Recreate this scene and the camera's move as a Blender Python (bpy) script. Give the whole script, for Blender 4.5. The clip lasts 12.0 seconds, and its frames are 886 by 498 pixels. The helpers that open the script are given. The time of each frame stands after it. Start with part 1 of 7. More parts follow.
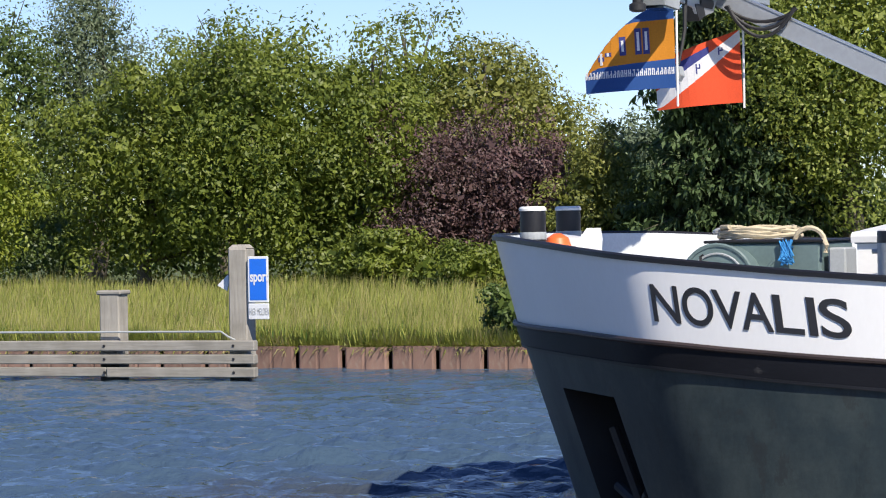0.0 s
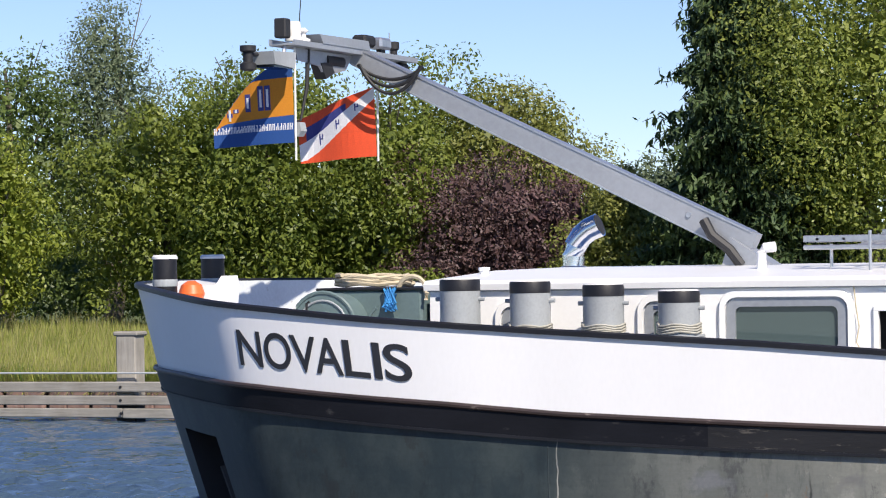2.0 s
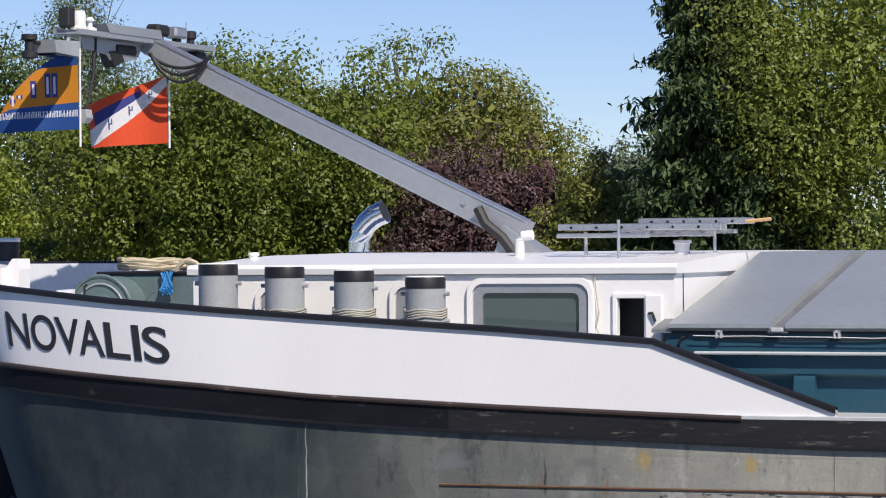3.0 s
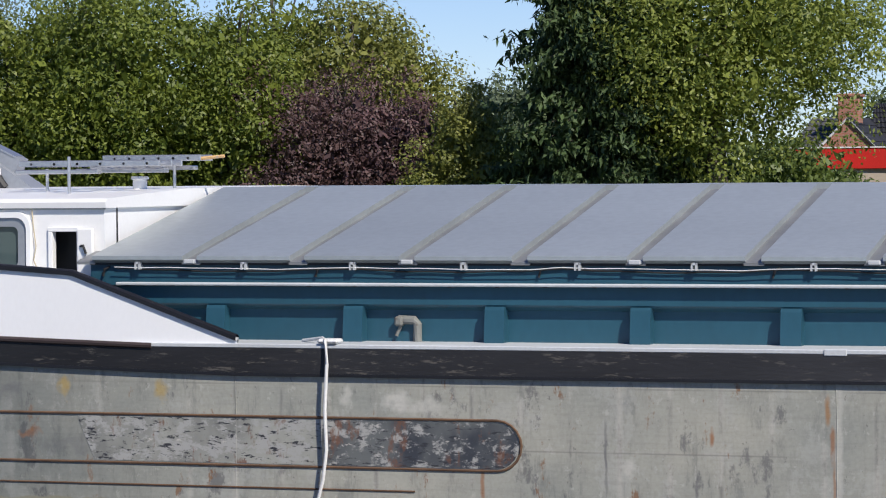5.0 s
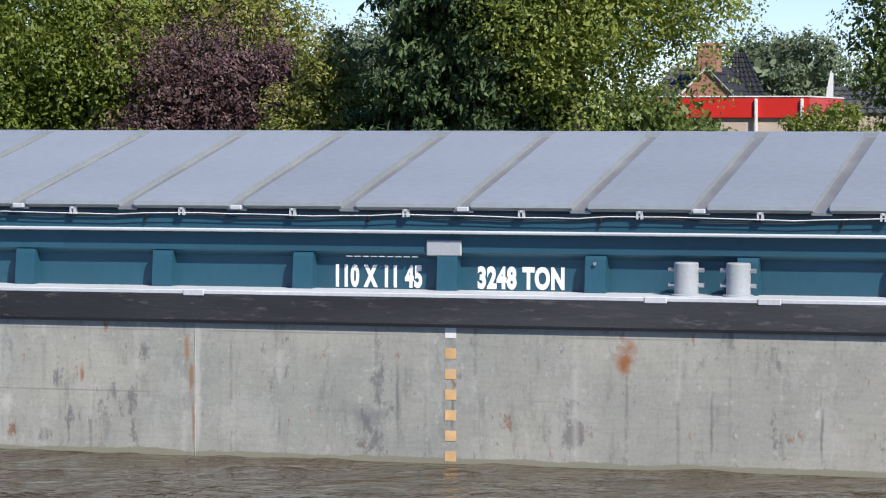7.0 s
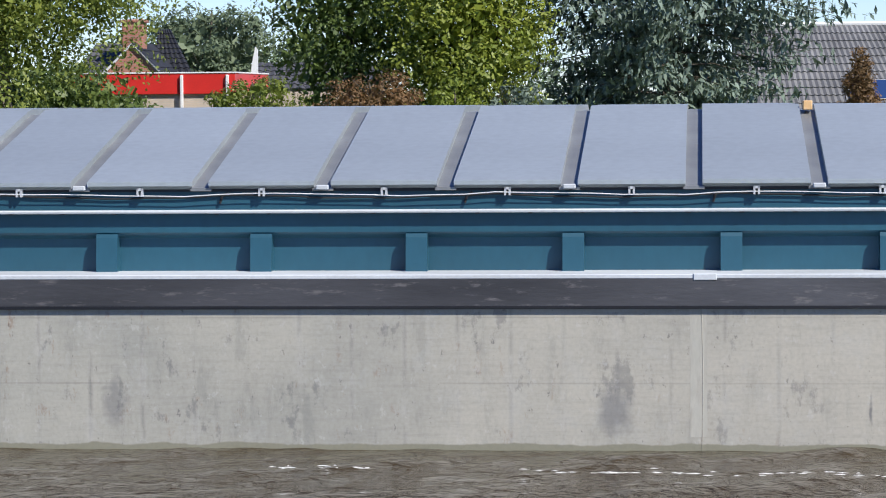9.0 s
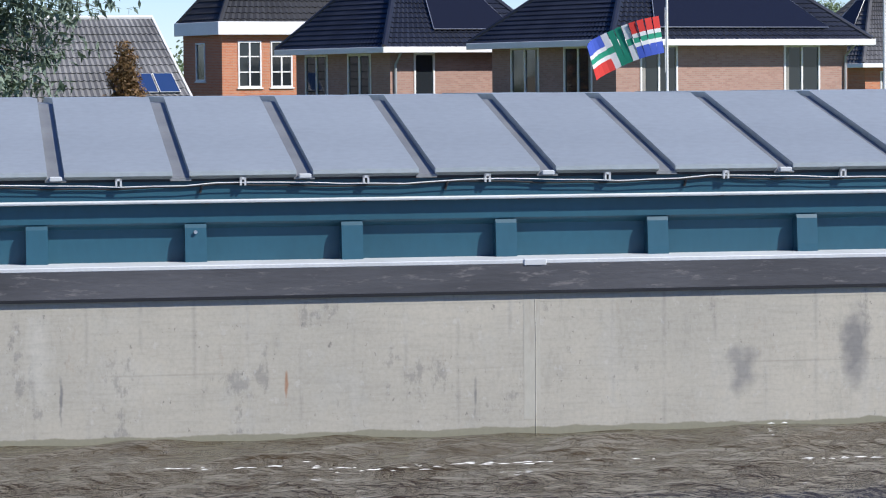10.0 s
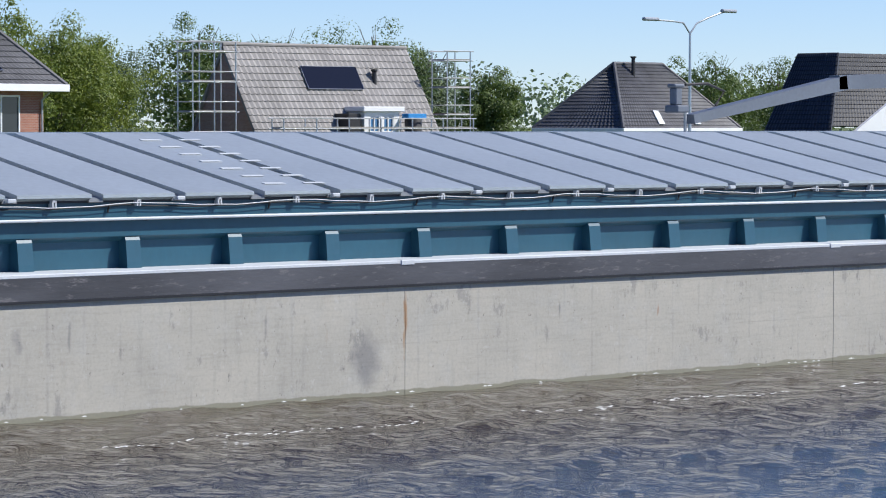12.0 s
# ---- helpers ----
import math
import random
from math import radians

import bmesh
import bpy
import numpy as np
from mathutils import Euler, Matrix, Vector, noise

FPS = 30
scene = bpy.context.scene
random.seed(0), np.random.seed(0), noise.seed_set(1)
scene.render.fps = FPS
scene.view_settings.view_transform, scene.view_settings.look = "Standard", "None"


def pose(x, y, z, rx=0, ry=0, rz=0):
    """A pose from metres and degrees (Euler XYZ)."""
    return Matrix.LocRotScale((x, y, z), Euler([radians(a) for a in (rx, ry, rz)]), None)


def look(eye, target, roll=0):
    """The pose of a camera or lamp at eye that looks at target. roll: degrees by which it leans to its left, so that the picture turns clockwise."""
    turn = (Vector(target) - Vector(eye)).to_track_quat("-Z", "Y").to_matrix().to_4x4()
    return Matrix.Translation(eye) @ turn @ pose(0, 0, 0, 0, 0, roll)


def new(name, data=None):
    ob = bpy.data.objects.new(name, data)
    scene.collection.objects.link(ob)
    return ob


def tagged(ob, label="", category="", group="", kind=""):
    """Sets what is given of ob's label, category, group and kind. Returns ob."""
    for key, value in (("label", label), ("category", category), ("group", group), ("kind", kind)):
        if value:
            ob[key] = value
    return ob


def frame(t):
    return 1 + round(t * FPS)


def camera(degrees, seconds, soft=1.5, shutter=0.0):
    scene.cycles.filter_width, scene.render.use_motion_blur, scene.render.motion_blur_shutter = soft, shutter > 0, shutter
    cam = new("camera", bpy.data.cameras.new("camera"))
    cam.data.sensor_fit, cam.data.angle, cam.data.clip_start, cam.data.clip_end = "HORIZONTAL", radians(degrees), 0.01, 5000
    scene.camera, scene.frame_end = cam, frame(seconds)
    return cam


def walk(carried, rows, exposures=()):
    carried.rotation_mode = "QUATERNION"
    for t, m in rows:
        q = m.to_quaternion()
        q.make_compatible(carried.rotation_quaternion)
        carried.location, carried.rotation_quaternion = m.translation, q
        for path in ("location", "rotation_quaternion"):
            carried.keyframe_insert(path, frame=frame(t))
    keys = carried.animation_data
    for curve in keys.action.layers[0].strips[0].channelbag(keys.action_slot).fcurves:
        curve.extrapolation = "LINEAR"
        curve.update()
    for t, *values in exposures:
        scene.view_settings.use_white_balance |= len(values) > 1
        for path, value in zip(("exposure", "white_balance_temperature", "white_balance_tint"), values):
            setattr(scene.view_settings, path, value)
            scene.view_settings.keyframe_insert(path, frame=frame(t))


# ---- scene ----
from math import sin, cos, tan, pi, atan2, sqrt, floor
from mathutils.bvhtree import BVHTree

EYE = (0.0, 0.0, 3.315)
SIDE = 28.38          # the ship's near side, metres from the eye
R = random.Random(7)

cam = camera(16.55, 12.0, soft=1.1)


def view(pan, tilt, lean):
    p, e = radians(pan), radians(tilt)
    way = (sin(p) * cos(e), cos(p) * cos(e), sin(e))
    return look(EYE, (EYE[0] + 50 * way[0], EYE[1] + 50 * way[1], EYE[2] + 50 * way[2]), -lean)


PATH = [(0.0, -20.759, -0.589, 1.034), (0.5, -20.85, -0.469, 1.356), (1.0, -20.921, -0.297, 1.409),
        (1.5, -20.992, -0.081, 1.314), (2.0, -21.06, 0.205, 0.88), (2.5, -21.001, 0.253, 0.991),
        (3.0, -20.56, -0.106, 0.42), (3.2, -20.343, -0.269, 0.528), (4.8, -18.712, -1.327, 0.728),
        (5.0, -18.241, -1.385, 0.434), (5.5, -16.817, -1.719, 0.265), (6.0, -16.169, -2.087, 0.02),
        (6.5, -16.004, -2.293, 0.092), (7.0, -15.6, -2.404, -0.046), (7.5, -15.061, -2.441, -0.051),
        (7.7, -14.413, -2.517, 0.037), (9.3, -1.471, -2.93, 0.635), (9.5, 1.063, -2.97, 0.804),
        (10.0, 8.863, -3.108, 0.532), (10.5, 17.851, -3.313, 0.495), (11.0, 26.577, -3.091, 0.085),
        (11.5, 33.667, -2.767, 0.321), (12.0, 41.422, -2.345, -0.022)]
walk(cam, [(t, view(a, b, c)) for t, a, b, c in PATH], exposures=[(0.0, 0.14, 7050, 10), (1.6, 0.10, 7050, 11), (2.4, -0.03, 7000, 13), (3.0, -0.26, 7000, 13), (3.9, -0.26, 6950, 12), (5.0, -0.26, 6750, 11), (5.5, -0.1, 6700, 11), (6.2, 0.12, 6650, 11), (7.5, 0.1, 6600, 11), (9.3, 0.08, 6400, 10), (10.0, 0.06, 6350, 10), (11.5, -0.03, 6250, 10), (12.0, 0.08, 6250, 10)])

# ---- light ----
SUN_AZ, SUN_EL = 48.0, 43.0      # degrees from -y towards +x; above the horizon
sun_way = Vector((sin(radians(SUN_AZ)) * cos(radians(SUN_EL)), -cos(radians(SUN_AZ)) * cos(radians(SUN_EL)), sin(radians(SUN_EL))))
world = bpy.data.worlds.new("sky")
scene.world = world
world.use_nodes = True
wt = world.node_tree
sky = wt.nodes.new("ShaderNodeTexSky")
sky.sky_type = "NISHITA"
sky.sun_disc = False
sky.sun_elevation = radians(SUN_EL)
sky.sun_rotation = radians(180 - SUN_AZ)
sky.air_density, sky.dust_density, sky.ozone_density = 1.0, 0.0, 3.0
wt.nodes["Background"].inputs[1].default_value = 0.115
sky.altitude = 2500
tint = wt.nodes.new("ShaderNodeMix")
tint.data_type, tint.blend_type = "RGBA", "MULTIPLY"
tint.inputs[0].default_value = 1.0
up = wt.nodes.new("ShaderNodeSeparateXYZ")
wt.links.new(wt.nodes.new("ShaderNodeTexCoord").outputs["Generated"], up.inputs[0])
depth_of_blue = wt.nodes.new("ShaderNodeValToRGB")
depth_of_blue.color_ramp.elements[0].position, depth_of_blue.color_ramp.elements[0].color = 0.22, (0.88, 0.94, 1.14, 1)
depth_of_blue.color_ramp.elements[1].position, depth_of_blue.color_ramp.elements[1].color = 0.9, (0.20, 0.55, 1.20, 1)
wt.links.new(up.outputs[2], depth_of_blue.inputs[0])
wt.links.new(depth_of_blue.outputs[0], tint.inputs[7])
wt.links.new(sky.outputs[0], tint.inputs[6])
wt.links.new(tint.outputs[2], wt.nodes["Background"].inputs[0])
lamp = bpy.data.lights.new("sun", "SUN")
lamp.energy, lamp.angle, lamp.color = 5.7, radians(0.55), (1.0, 0.955, 0.88)
sun = new("sun", lamp)
sun.matrix_world = look((0, 0, 60), Vector((0, 0, 60)) - sun_way)


# ---- materials ----
def nodes(name):
    m = bpy.data.materials.new(name)
    m.use_nodes = True
    return m, m.node_tree.nodes, m.node_tree.links, m.node_tree.nodes["Principled BSDF"]


def ramp(nt, fac, stops):
    n = nt.nodes.new("ShaderNodeValToRGB")
    e = n.color_ramp.elements
    while len(e) < len(stops):
        e.new(0.5)
    for el, (p, c) in zip(e, stops):
        el.position, el.color = p, (*c, 1) if len(c) == 3 else c
    nt.links.new(fac, n.inputs[0])
    return n.outputs[0]


def noise_of(nt, scale, detail=4, size=(1, 1, 1), rough=0.55, vec=None):
    if vec is None:
        vec = nt.nodes.new("ShaderNodeTexCoord").outputs["Object"]
    mp = nt.nodes.new("ShaderNodeMapping")
    mp.inputs["Scale"].default_value = size
    nt.links.new(vec, mp.inputs[0])
    n = nt.nodes.new("ShaderNodeTexNoise")
    n.inputs["Scale"].default_value, n.inputs["Detail"].default_value, n.inputs["Roughness"].default_value = scale, detail, rough
    nt.links.new(mp.outputs[0], n.inputs["Vector"])
    return n.outputs["Fac"]


def mixed(nt, fac, a, b, mode="MIX"):
    n = nt.nodes.new("ShaderNodeMix")
    n.data_type, n.blend_type = "RGBA", mode
    for sock, v in ((n.inputs[0], fac), (n.inputs[6], a), (n.inputs[7], b)):
        if isinstance(v, (int, float)):
            sock.default_value = v
        elif isinstance(v, tuple):
            sock.default_value = (*v, 1)
        else:
            nt.links.new(v, sock)
    return n.outputs[2]


def bumped(nt, bsdf, height, strength=0.3, dist=0.02):
    b = nt.nodes.new("ShaderNodeBump")
    b.inputs["Strength"].default_value, b.inputs["Distance"].default_value = strength, dist
    nt.links.new(height, b.inputs["Height"])
    nt.links.new(b.outputs[0], bsdf.inputs["Normal"])


def paint(name, color, rough=0.45, metal=0.0, vary=0.12, scale=3.0, bump=0.1, dirt=None, dirt_at=(0.58, 0.72), size=(1, 1, 1), grime=1.4, per_object=0.0, grain=0.5):
    """A worn coat: two scales of tone, optional dirt patches."""
    m, n, l, b = nodes(name)
    nt = m.node_tree
    low = tuple(max(0, c * (1 - vary)) for c in color)
    high = tuple(min(1, c * (1 + vary)) for c in color)
    big = noise_of(nt, scale * 0.35, 3, size)
    fine = noise_of(nt, scale * 9, 5, size)
    c = mixed(nt, ramp(nt, big, [(0.3, (0, 0, 0)), (0.7, (1, 1, 1))]), low, high)
    c = mixed(nt, grain, c, ramp(nt, fine, [(0.3, (0.78, 0.78, 0.78)), (0.65, (1, 1, 1))]), "MULTIPLY")
    if dirt:
        d = noise_of(nt, scale * grime, 6, size, 0.7)
        c = mixed(nt, ramp(nt, d, [(dirt_at[0], (0, 0, 0)), (dirt_at[1], (1, 1, 1))]), c, dirt)
    if per_object:
        info = n.new("ShaderNodeObjectInfo")
        c = mixed(nt, 1.0, c, ramp(nt, info.outputs["Random"], [(0, (1 - per_object,) * 3), (1, (1, 1, 1))]), "MULTIPLY")
    l.new(c, b.inputs["Base Color"])
    b.inputs["Roughness"].default_value, b.inputs["Metallic"].default_value = rough, metal
    if bump:
        bumped(nt, b, fine, bump, 0.01)
    return m


RUST, SOOT, PALE = (0.30, 0.12, 0.04), (0.15, 0.15, 0.155), (0.55, 0.54, 0.49)
# lasting stains on the side: x, z, half width, half height, tone, strength
STAINS = [(11.47, 1.08, 0.13, 0.17, RUST, 0.95), (14.02, 1.03, 0.05, 0.14, RUST, 0.8), (14.47, 1.04, 0.05, 0.14, RUST, 0.8), 
          (33.83, 0.75, 0.16, 0.5, SOOT, 0.75), (37.4, 0.85, 0.14, 0.42, SOOT, 0.8), (32.7, 0.55, 0.16, 0.3, SOOT, 0.6), (54.55, 0.45, 0.3, 0.4, SOOT, 0.6), (21.95, 0.35, 0.22, 0.3, SOOT, 0.6),
          (17.2, 0.5, 0.12, 0.3, SOOT, 0.5), (8.9, 0.45, 0.25, 0.14, SOOT, 0.45), (3.0, 1.05, 0.4, 0.12, PALE, 0.6), (5.1, 0.5, 0.1, 0.16, PALE, 0.7), (0.2, 1.15, 0.12, 0.12, (0.45, 0.30, 0.06), 0.6), (-0.9, 1.2, 0.1, 0.1, (0.45, 0.30, 0.06), 0.6), (41.2, 0.9, 0.12, 0.4, SOOT, 0.3), (44.4, 0.7, 0.1, 0.4, SOOT, 0.35), (49.5, 0.9, 0.08, 0.2, SOOT, 0.4), (26.0, 0.8, 0.18, 0.5, PALE, 0.4),
          (-2.2, 0.68, 0.22, 0.26, SOOT, 0.7), (-1.75, 0.74, 0.1, 0.16, SOOT, 0.7), (-1.3, 0.7, 0.16, 0.06, RUST, 0.5), (0.5, 0.66, 0.14, 0.3, SOOT, 0.8), (0.25, 0.78, 0.12, 0.14, (0.16, 0.09, 0.07), 0.8), (-0.8, 0.6, 0.5, 0.1, SOOT, 0.35), (-1.5, 1.16, 0.16, 0.1, SOOT, 0.6), (0.9, 0.68, 0.3, 0.1, PALE, 0.6), (-2.9, 1.12, 0.3, 0.12, (0.2, 0.21, 0.24), 0.5), (2.7, 1.08, 0.14, 0.12, PALE, 0.8), (2.2, 1.1, 0.1, 0.14, PALE, 0.7)]
# narrow runs below seams and fittings
ORANGE = (0.34, 0.17, 0.06)
RUNS = [(7.02, 1.05, 0.034, 0.22, ORANGE, 0.75), (7.06, 0.72, 0.03, 0.16, RUST, 0.7), (7.08, 0.35, 0.018, 0.35, RUST, 0.6), (-4.45, 0.6, 0.010, 1.3, PALE, 0.8), (-1.9, 1.0, 0.02, 0.2, (0.03, 0.03, 0.03), 0.9), (53.0, 0.95, 0.03, 0.14, SOOT, 0.5), (57.8, 0.9, 0.02, 0.14, SOOT, 0.6), (59.6, 0.9, 0.02, 0.16, RUST, 0.5), (50.2, 0.9, 0.03, 0.2, SOOT, 0.5), (7.13, 0.7, 0.044, 0.9, PALE, 0.6), (55.18, 0.98, 0.035, 0.42, ORANGE, 0.8), (55.16, 0.62, 0.025, 0.2, ORANGE, 0.6),
        (5.9, 0.75, 0.03, 0.14, RUST, 0.8), (4.85, 0.55, 0.02, 0.4, SOOT, 0.8), (5.75, 0.35, 0.02, 0.3, SOOT, 0.7), (9.2, 0.6, 0.02, 0.45, SOOT, 0.7), (9.75, 0.5, 0.022, 0.3, SOOT, 0.8), (3.6, 0.3, 0.03, 0.3, RUST, 0.7), (12.3, 0.4, 0.02, 0.35, SOOT, 0.7), (13.3, 0.55, 0.03, 0.12, PALE, 0.8), (13.35, 0.35, 0.02, 0.3, SOOT, 0.7),
        (24.3, 0.35, 0.02, 0.15, SOOT, 0.8), (26.2, 0.4, 0.02, 0.2, SOOT, 0.8), (28.3, 0.5, 0.02, 0.15, RUST, 0.7), (30.1, 0.35, 0.02, 0.2, SOOT, 0.7)]


def hull_paint():
    """Weathered grey side plating with scrubbed patches, streaks and rust, worse towards the bow."""
    m, n, l, b = nodes("side_paint_with_bow_shade")
    nt = m.node_tree
    tc = n.new("ShaderNodeTexCoord").outputs["Object"]
    sep = n.new("ShaderNodeSeparateXYZ")
    l.new(tc, sep.inputs[0])

    def span(v, a, c):
        r = n.new("ShaderNodeMapRange")
        r.inputs[1].default_value, r.inputs[2].default_value = a, c
        l.new(v, r.inputs[0])
        return r.outputs[0]
    aft = span(sep.outputs[0], 8.0, 24.0)
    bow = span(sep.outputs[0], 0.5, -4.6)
    sep_mid = span(sep.outputs[0], -3.0, 24.0)
    plate = noise_of(nt, 0.55, 3, (1, 1, 1.3))
    streak = noise_of(nt, 4.0, 8, (1.2, 1, 0.30), 0.74)
    blot = noise_of(nt, 1.7, 7, (1, 1, 0.75), 0.72)
    fine = noise_of(nt, 26, 4)
    fore = mixed(nt, ramp(nt, plate, [(0.35, (0, 0, 0)), (0.65, (1, 1, 1))]), (0.296, 0.308, 0.278), (0.405, 0.400, 0.345))
    back = mixed(nt, ramp(nt, plate, [(0.35, (0, 0, 0)), (0.65, (1, 1, 1))]), (0.40, 0.38, 0.325), (0.47, 0.44, 0.37))
    c = mixed(nt, aft, fore, back)
    # dark teal bow paint, deepened to hold the shade of its down-facing flare
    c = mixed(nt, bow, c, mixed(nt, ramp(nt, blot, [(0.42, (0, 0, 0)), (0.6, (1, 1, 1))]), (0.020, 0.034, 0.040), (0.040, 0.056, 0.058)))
    calm = n.new("ShaderNodeMapRange")
    calm.inputs[3].default_value, calm.inputs[4].default_value = 0.7, 0.28
    l.new(aft, calm.inputs[0])
    c = mixed(nt, calm.outputs[0], c, ramp(nt, streak, [(0.38, (0.62, 0.64, 0.66)), (0.44, (0.90, 0.90, 0.90)), (0.52, (1, 1, 1))]), "MULTIPLY")
    pale = ramp(nt, blot, [(0.54, (0, 0, 0)), (0.575, (1, 1, 1))])
    keep = n.new("ShaderNodeMath")
    keep.operation = "MULTIPLY"
    l.new(pale, keep.inputs[0])
    l.new(ramp(nt, aft, [(0, (0.30, 0.30, 0.30)), (1, (0.15, 0.15, 0.15))]), keep.inputs[1])
    c0 = c
    c = mixed(nt, keep.outputs[0], c, (0.46, 0.46, 0.43))
    c = mixed(nt, bow, c, c0)
    dark = noise_of(nt, 2.3, 8, (0.9, 1, 0.5), 0.75)
    keep = n.new("ShaderNodeMath")
    keep.operation = "MULTIPLY"
    l.new(ramp(nt, dark, [(0.575, (0, 0, 0)), (0.62, (1, 1, 1))]), keep.inputs[0])
    l.new(ramp(nt, aft, [(0, (0.75, 0.75, 0.75)), (1, (0.4, 0.4, 0.4))]), keep.inputs[1])
    c = mixed(nt, keep.outputs[0], c, mixed(nt, bow, (0.14, 0.14, 0.14), (0.024, 0.030, 0.032)))
    c0 = c
    chip = noise_of(nt, 9.0, 6, (1.0, 1, 0.8), 0.7)
    c = mixed(nt, ramp(nt, chip, [(0.60, (0, 0, 0)), (0.63, (0.5, 0.5, 0.5))]), c, (0.50, 0.49, 0.45))
    nick = noise_of(nt, 12.0, 6, (1.0, 1, 0.6), 0.7)
    c = mixed(nt, ramp(nt, nick, [(0.635, (0, 0, 0)), (0.66, (0.6, 0.6, 0.6))]), c, (0.12, 0.115, 0.11))

    c = mixed(nt, bow, c, c0)

    def lines(sock, pitch, width):
        d = n.new("ShaderNodeMath")
        d.operation = "PINGPONG"
        d.inputs[1].default_value = pitch / 2
        l.new(sock, d.inputs[0])
        r = n.new("ShaderNodeMapRange")
        r.inputs[1].default_value, r.inputs[2].default_value, r.inputs[3].default_value, r.inputs[4].default_value = 0.0, width, 1.0, 0.0
        l.new(d.outputs[0], r.inputs[0])
        return r.outputs[0]
    for sock, pitch, width, gate, tone, much in ((sep.outputs[0], 0.499, 0.03, streak, (0.16, 0.155, 0.15), 0.7), (sep.outputs[0], 0.499, 0.045, blot, (0.52, 0.50, 0.45), 0.55), (sep.outputs[2], 0.62, 0.012, plate, (0.17, 0.165, 0.155), 0.6)):
        g = n.new("ShaderNodeMath")
        g.operation = "MULTIPLY"
        l.new(lines(sock, pitch, width), g.inputs[0])
        l.new(ramp(nt, gate, [(0.47, (0, 0, 0)), (0.56, (much,) * 3)]), g.inputs[1])
        g2 = n.new("ShaderNodeMath")
        g2.operation = "MULTIPLY"
        l.new(g.outputs[0], g2.inputs[0])
        l.new(ramp(nt, sep_mid, [(0, (0, 0, 0)), (0.12, (1, 1, 1)), (0.5, (1, 1, 1)), (1, (0.4, 0.4, 0.4))]), g2.inputs[1])
        c = mixed(nt, g2.outputs[0], c, tone)
    rust = noise_of(nt, 3.4, 8, (1.3, 1, 0.55), 0.75)
    keep = n.new("ShaderNodeMath")
    keep.operation = "MULTIPLY"
    l.new(ramp(nt, rust, [(0.60, (0, 0, 0)), (0.65, (1, 1, 1))]), keep.inputs[0])
    l.new(ramp(nt, aft, [(0, (0.8, 0.8, 0.8)), (1, (0.12, 0.12, 0.12))]), keep.inputs[1])
    c = mixed(nt, keep.outputs[0], c, (0.22, 0.10, 0.04))
    c = mixed(nt, bow, c, c0)
    wob = n.new("ShaderNodeTexNoise")
    wob.inputs["Scale"].default_value, wob.inputs["Detail"].default_value = 5.0, 5
    l.new(tc, wob.inputs["Vector"])
    jig = n.new("ShaderNodeVectorMath")
    jig.operation = "MULTIPLY_ADD"
    jig.inputs[1].default_value = (0.30, 0.0, 0.45)
    l.new(wob.outputs["Color"], jig.inputs[0])
    l.new(tc, jig.inputs[2])
    slim = n.new("ShaderNodeVectorMath")
    slim.operation = "MULTIPLY_ADD"
    slim.inputs[1].default_value = (0.06, 0.0, 0.5)
    l.new(wob.outputs["Color"], slim.inputs[0])
    l.new(tc, slim.inputs[2])
    for x, z, sx, sz, tone, amount in STAINS + RUNS:
        run = sx < 0.045
        off = n.new("ShaderNodeVectorMath")
        off.operation = "SUBTRACT"
        off.inputs[1].default_value = (x + (0.03 if run else 0.15), 0, z + (0.25 if run else 0.22))
        l.new((slim if run else jig).outputs[0], off.inputs[0])
        sc = n.new("ShaderNodeVectorMath")
        sc.operation = "MULTIPLY"
        sc.inputs[1].default_value = (1 / sx, 0, 1 / sz)
        l.new(off.outputs[0], sc.inputs[0])
        ln = n.new("ShaderNodeVectorMath")
        ln.operation = "LENGTH"
        l.new(sc.outputs[0], ln.inputs[0])
        c = mixed(nt, ramp(nt, ln.outputs["Value"], [(0.35, (amount,) * 3), (1.0, (0, 0, 0))]), c, tone)
    scratch = noise_of(nt, 9.0, 6, (0.22, 1, 2.2), 0.72)
    c = mixed(nt, 0.45, c, ramp(nt, scratch, [(0.36, (0.80, 0.80, 0.80)), (0.52, (1, 1, 1)), (0.62, (1.0, 1.0, 0.98))]), "MULTIPLY")
    lap = n.new("ShaderNodeMath")
    lap.operation = "MULTIPLY_ADD"
    lap.inputs[1].default_value = 0.14
    l.new(noise_of(nt, 1.6, 5, (1, 1, 0.2), 0.6), lap.inputs[0])
    l.new(sep.outputs[2], lap.inputs[2])
    wet = span(lap.outputs[0], 0.125, 0.110)
    c = mixed(nt, wet, c, (0.25, 0.24, 0.175))
    c = mixed(nt, 0.35, c, ramp(nt, fine, [(0.3, (0.7, 0.7, 0.7)), (0.6, (1, 1, 1))]), "MULTIPLY")
    l.new(c, b.inputs["Base Color"])
    b.inputs["Roughness"].default_value = 0.55
    bumped(nt, b, blot, 0.12, 0.015)
    return m


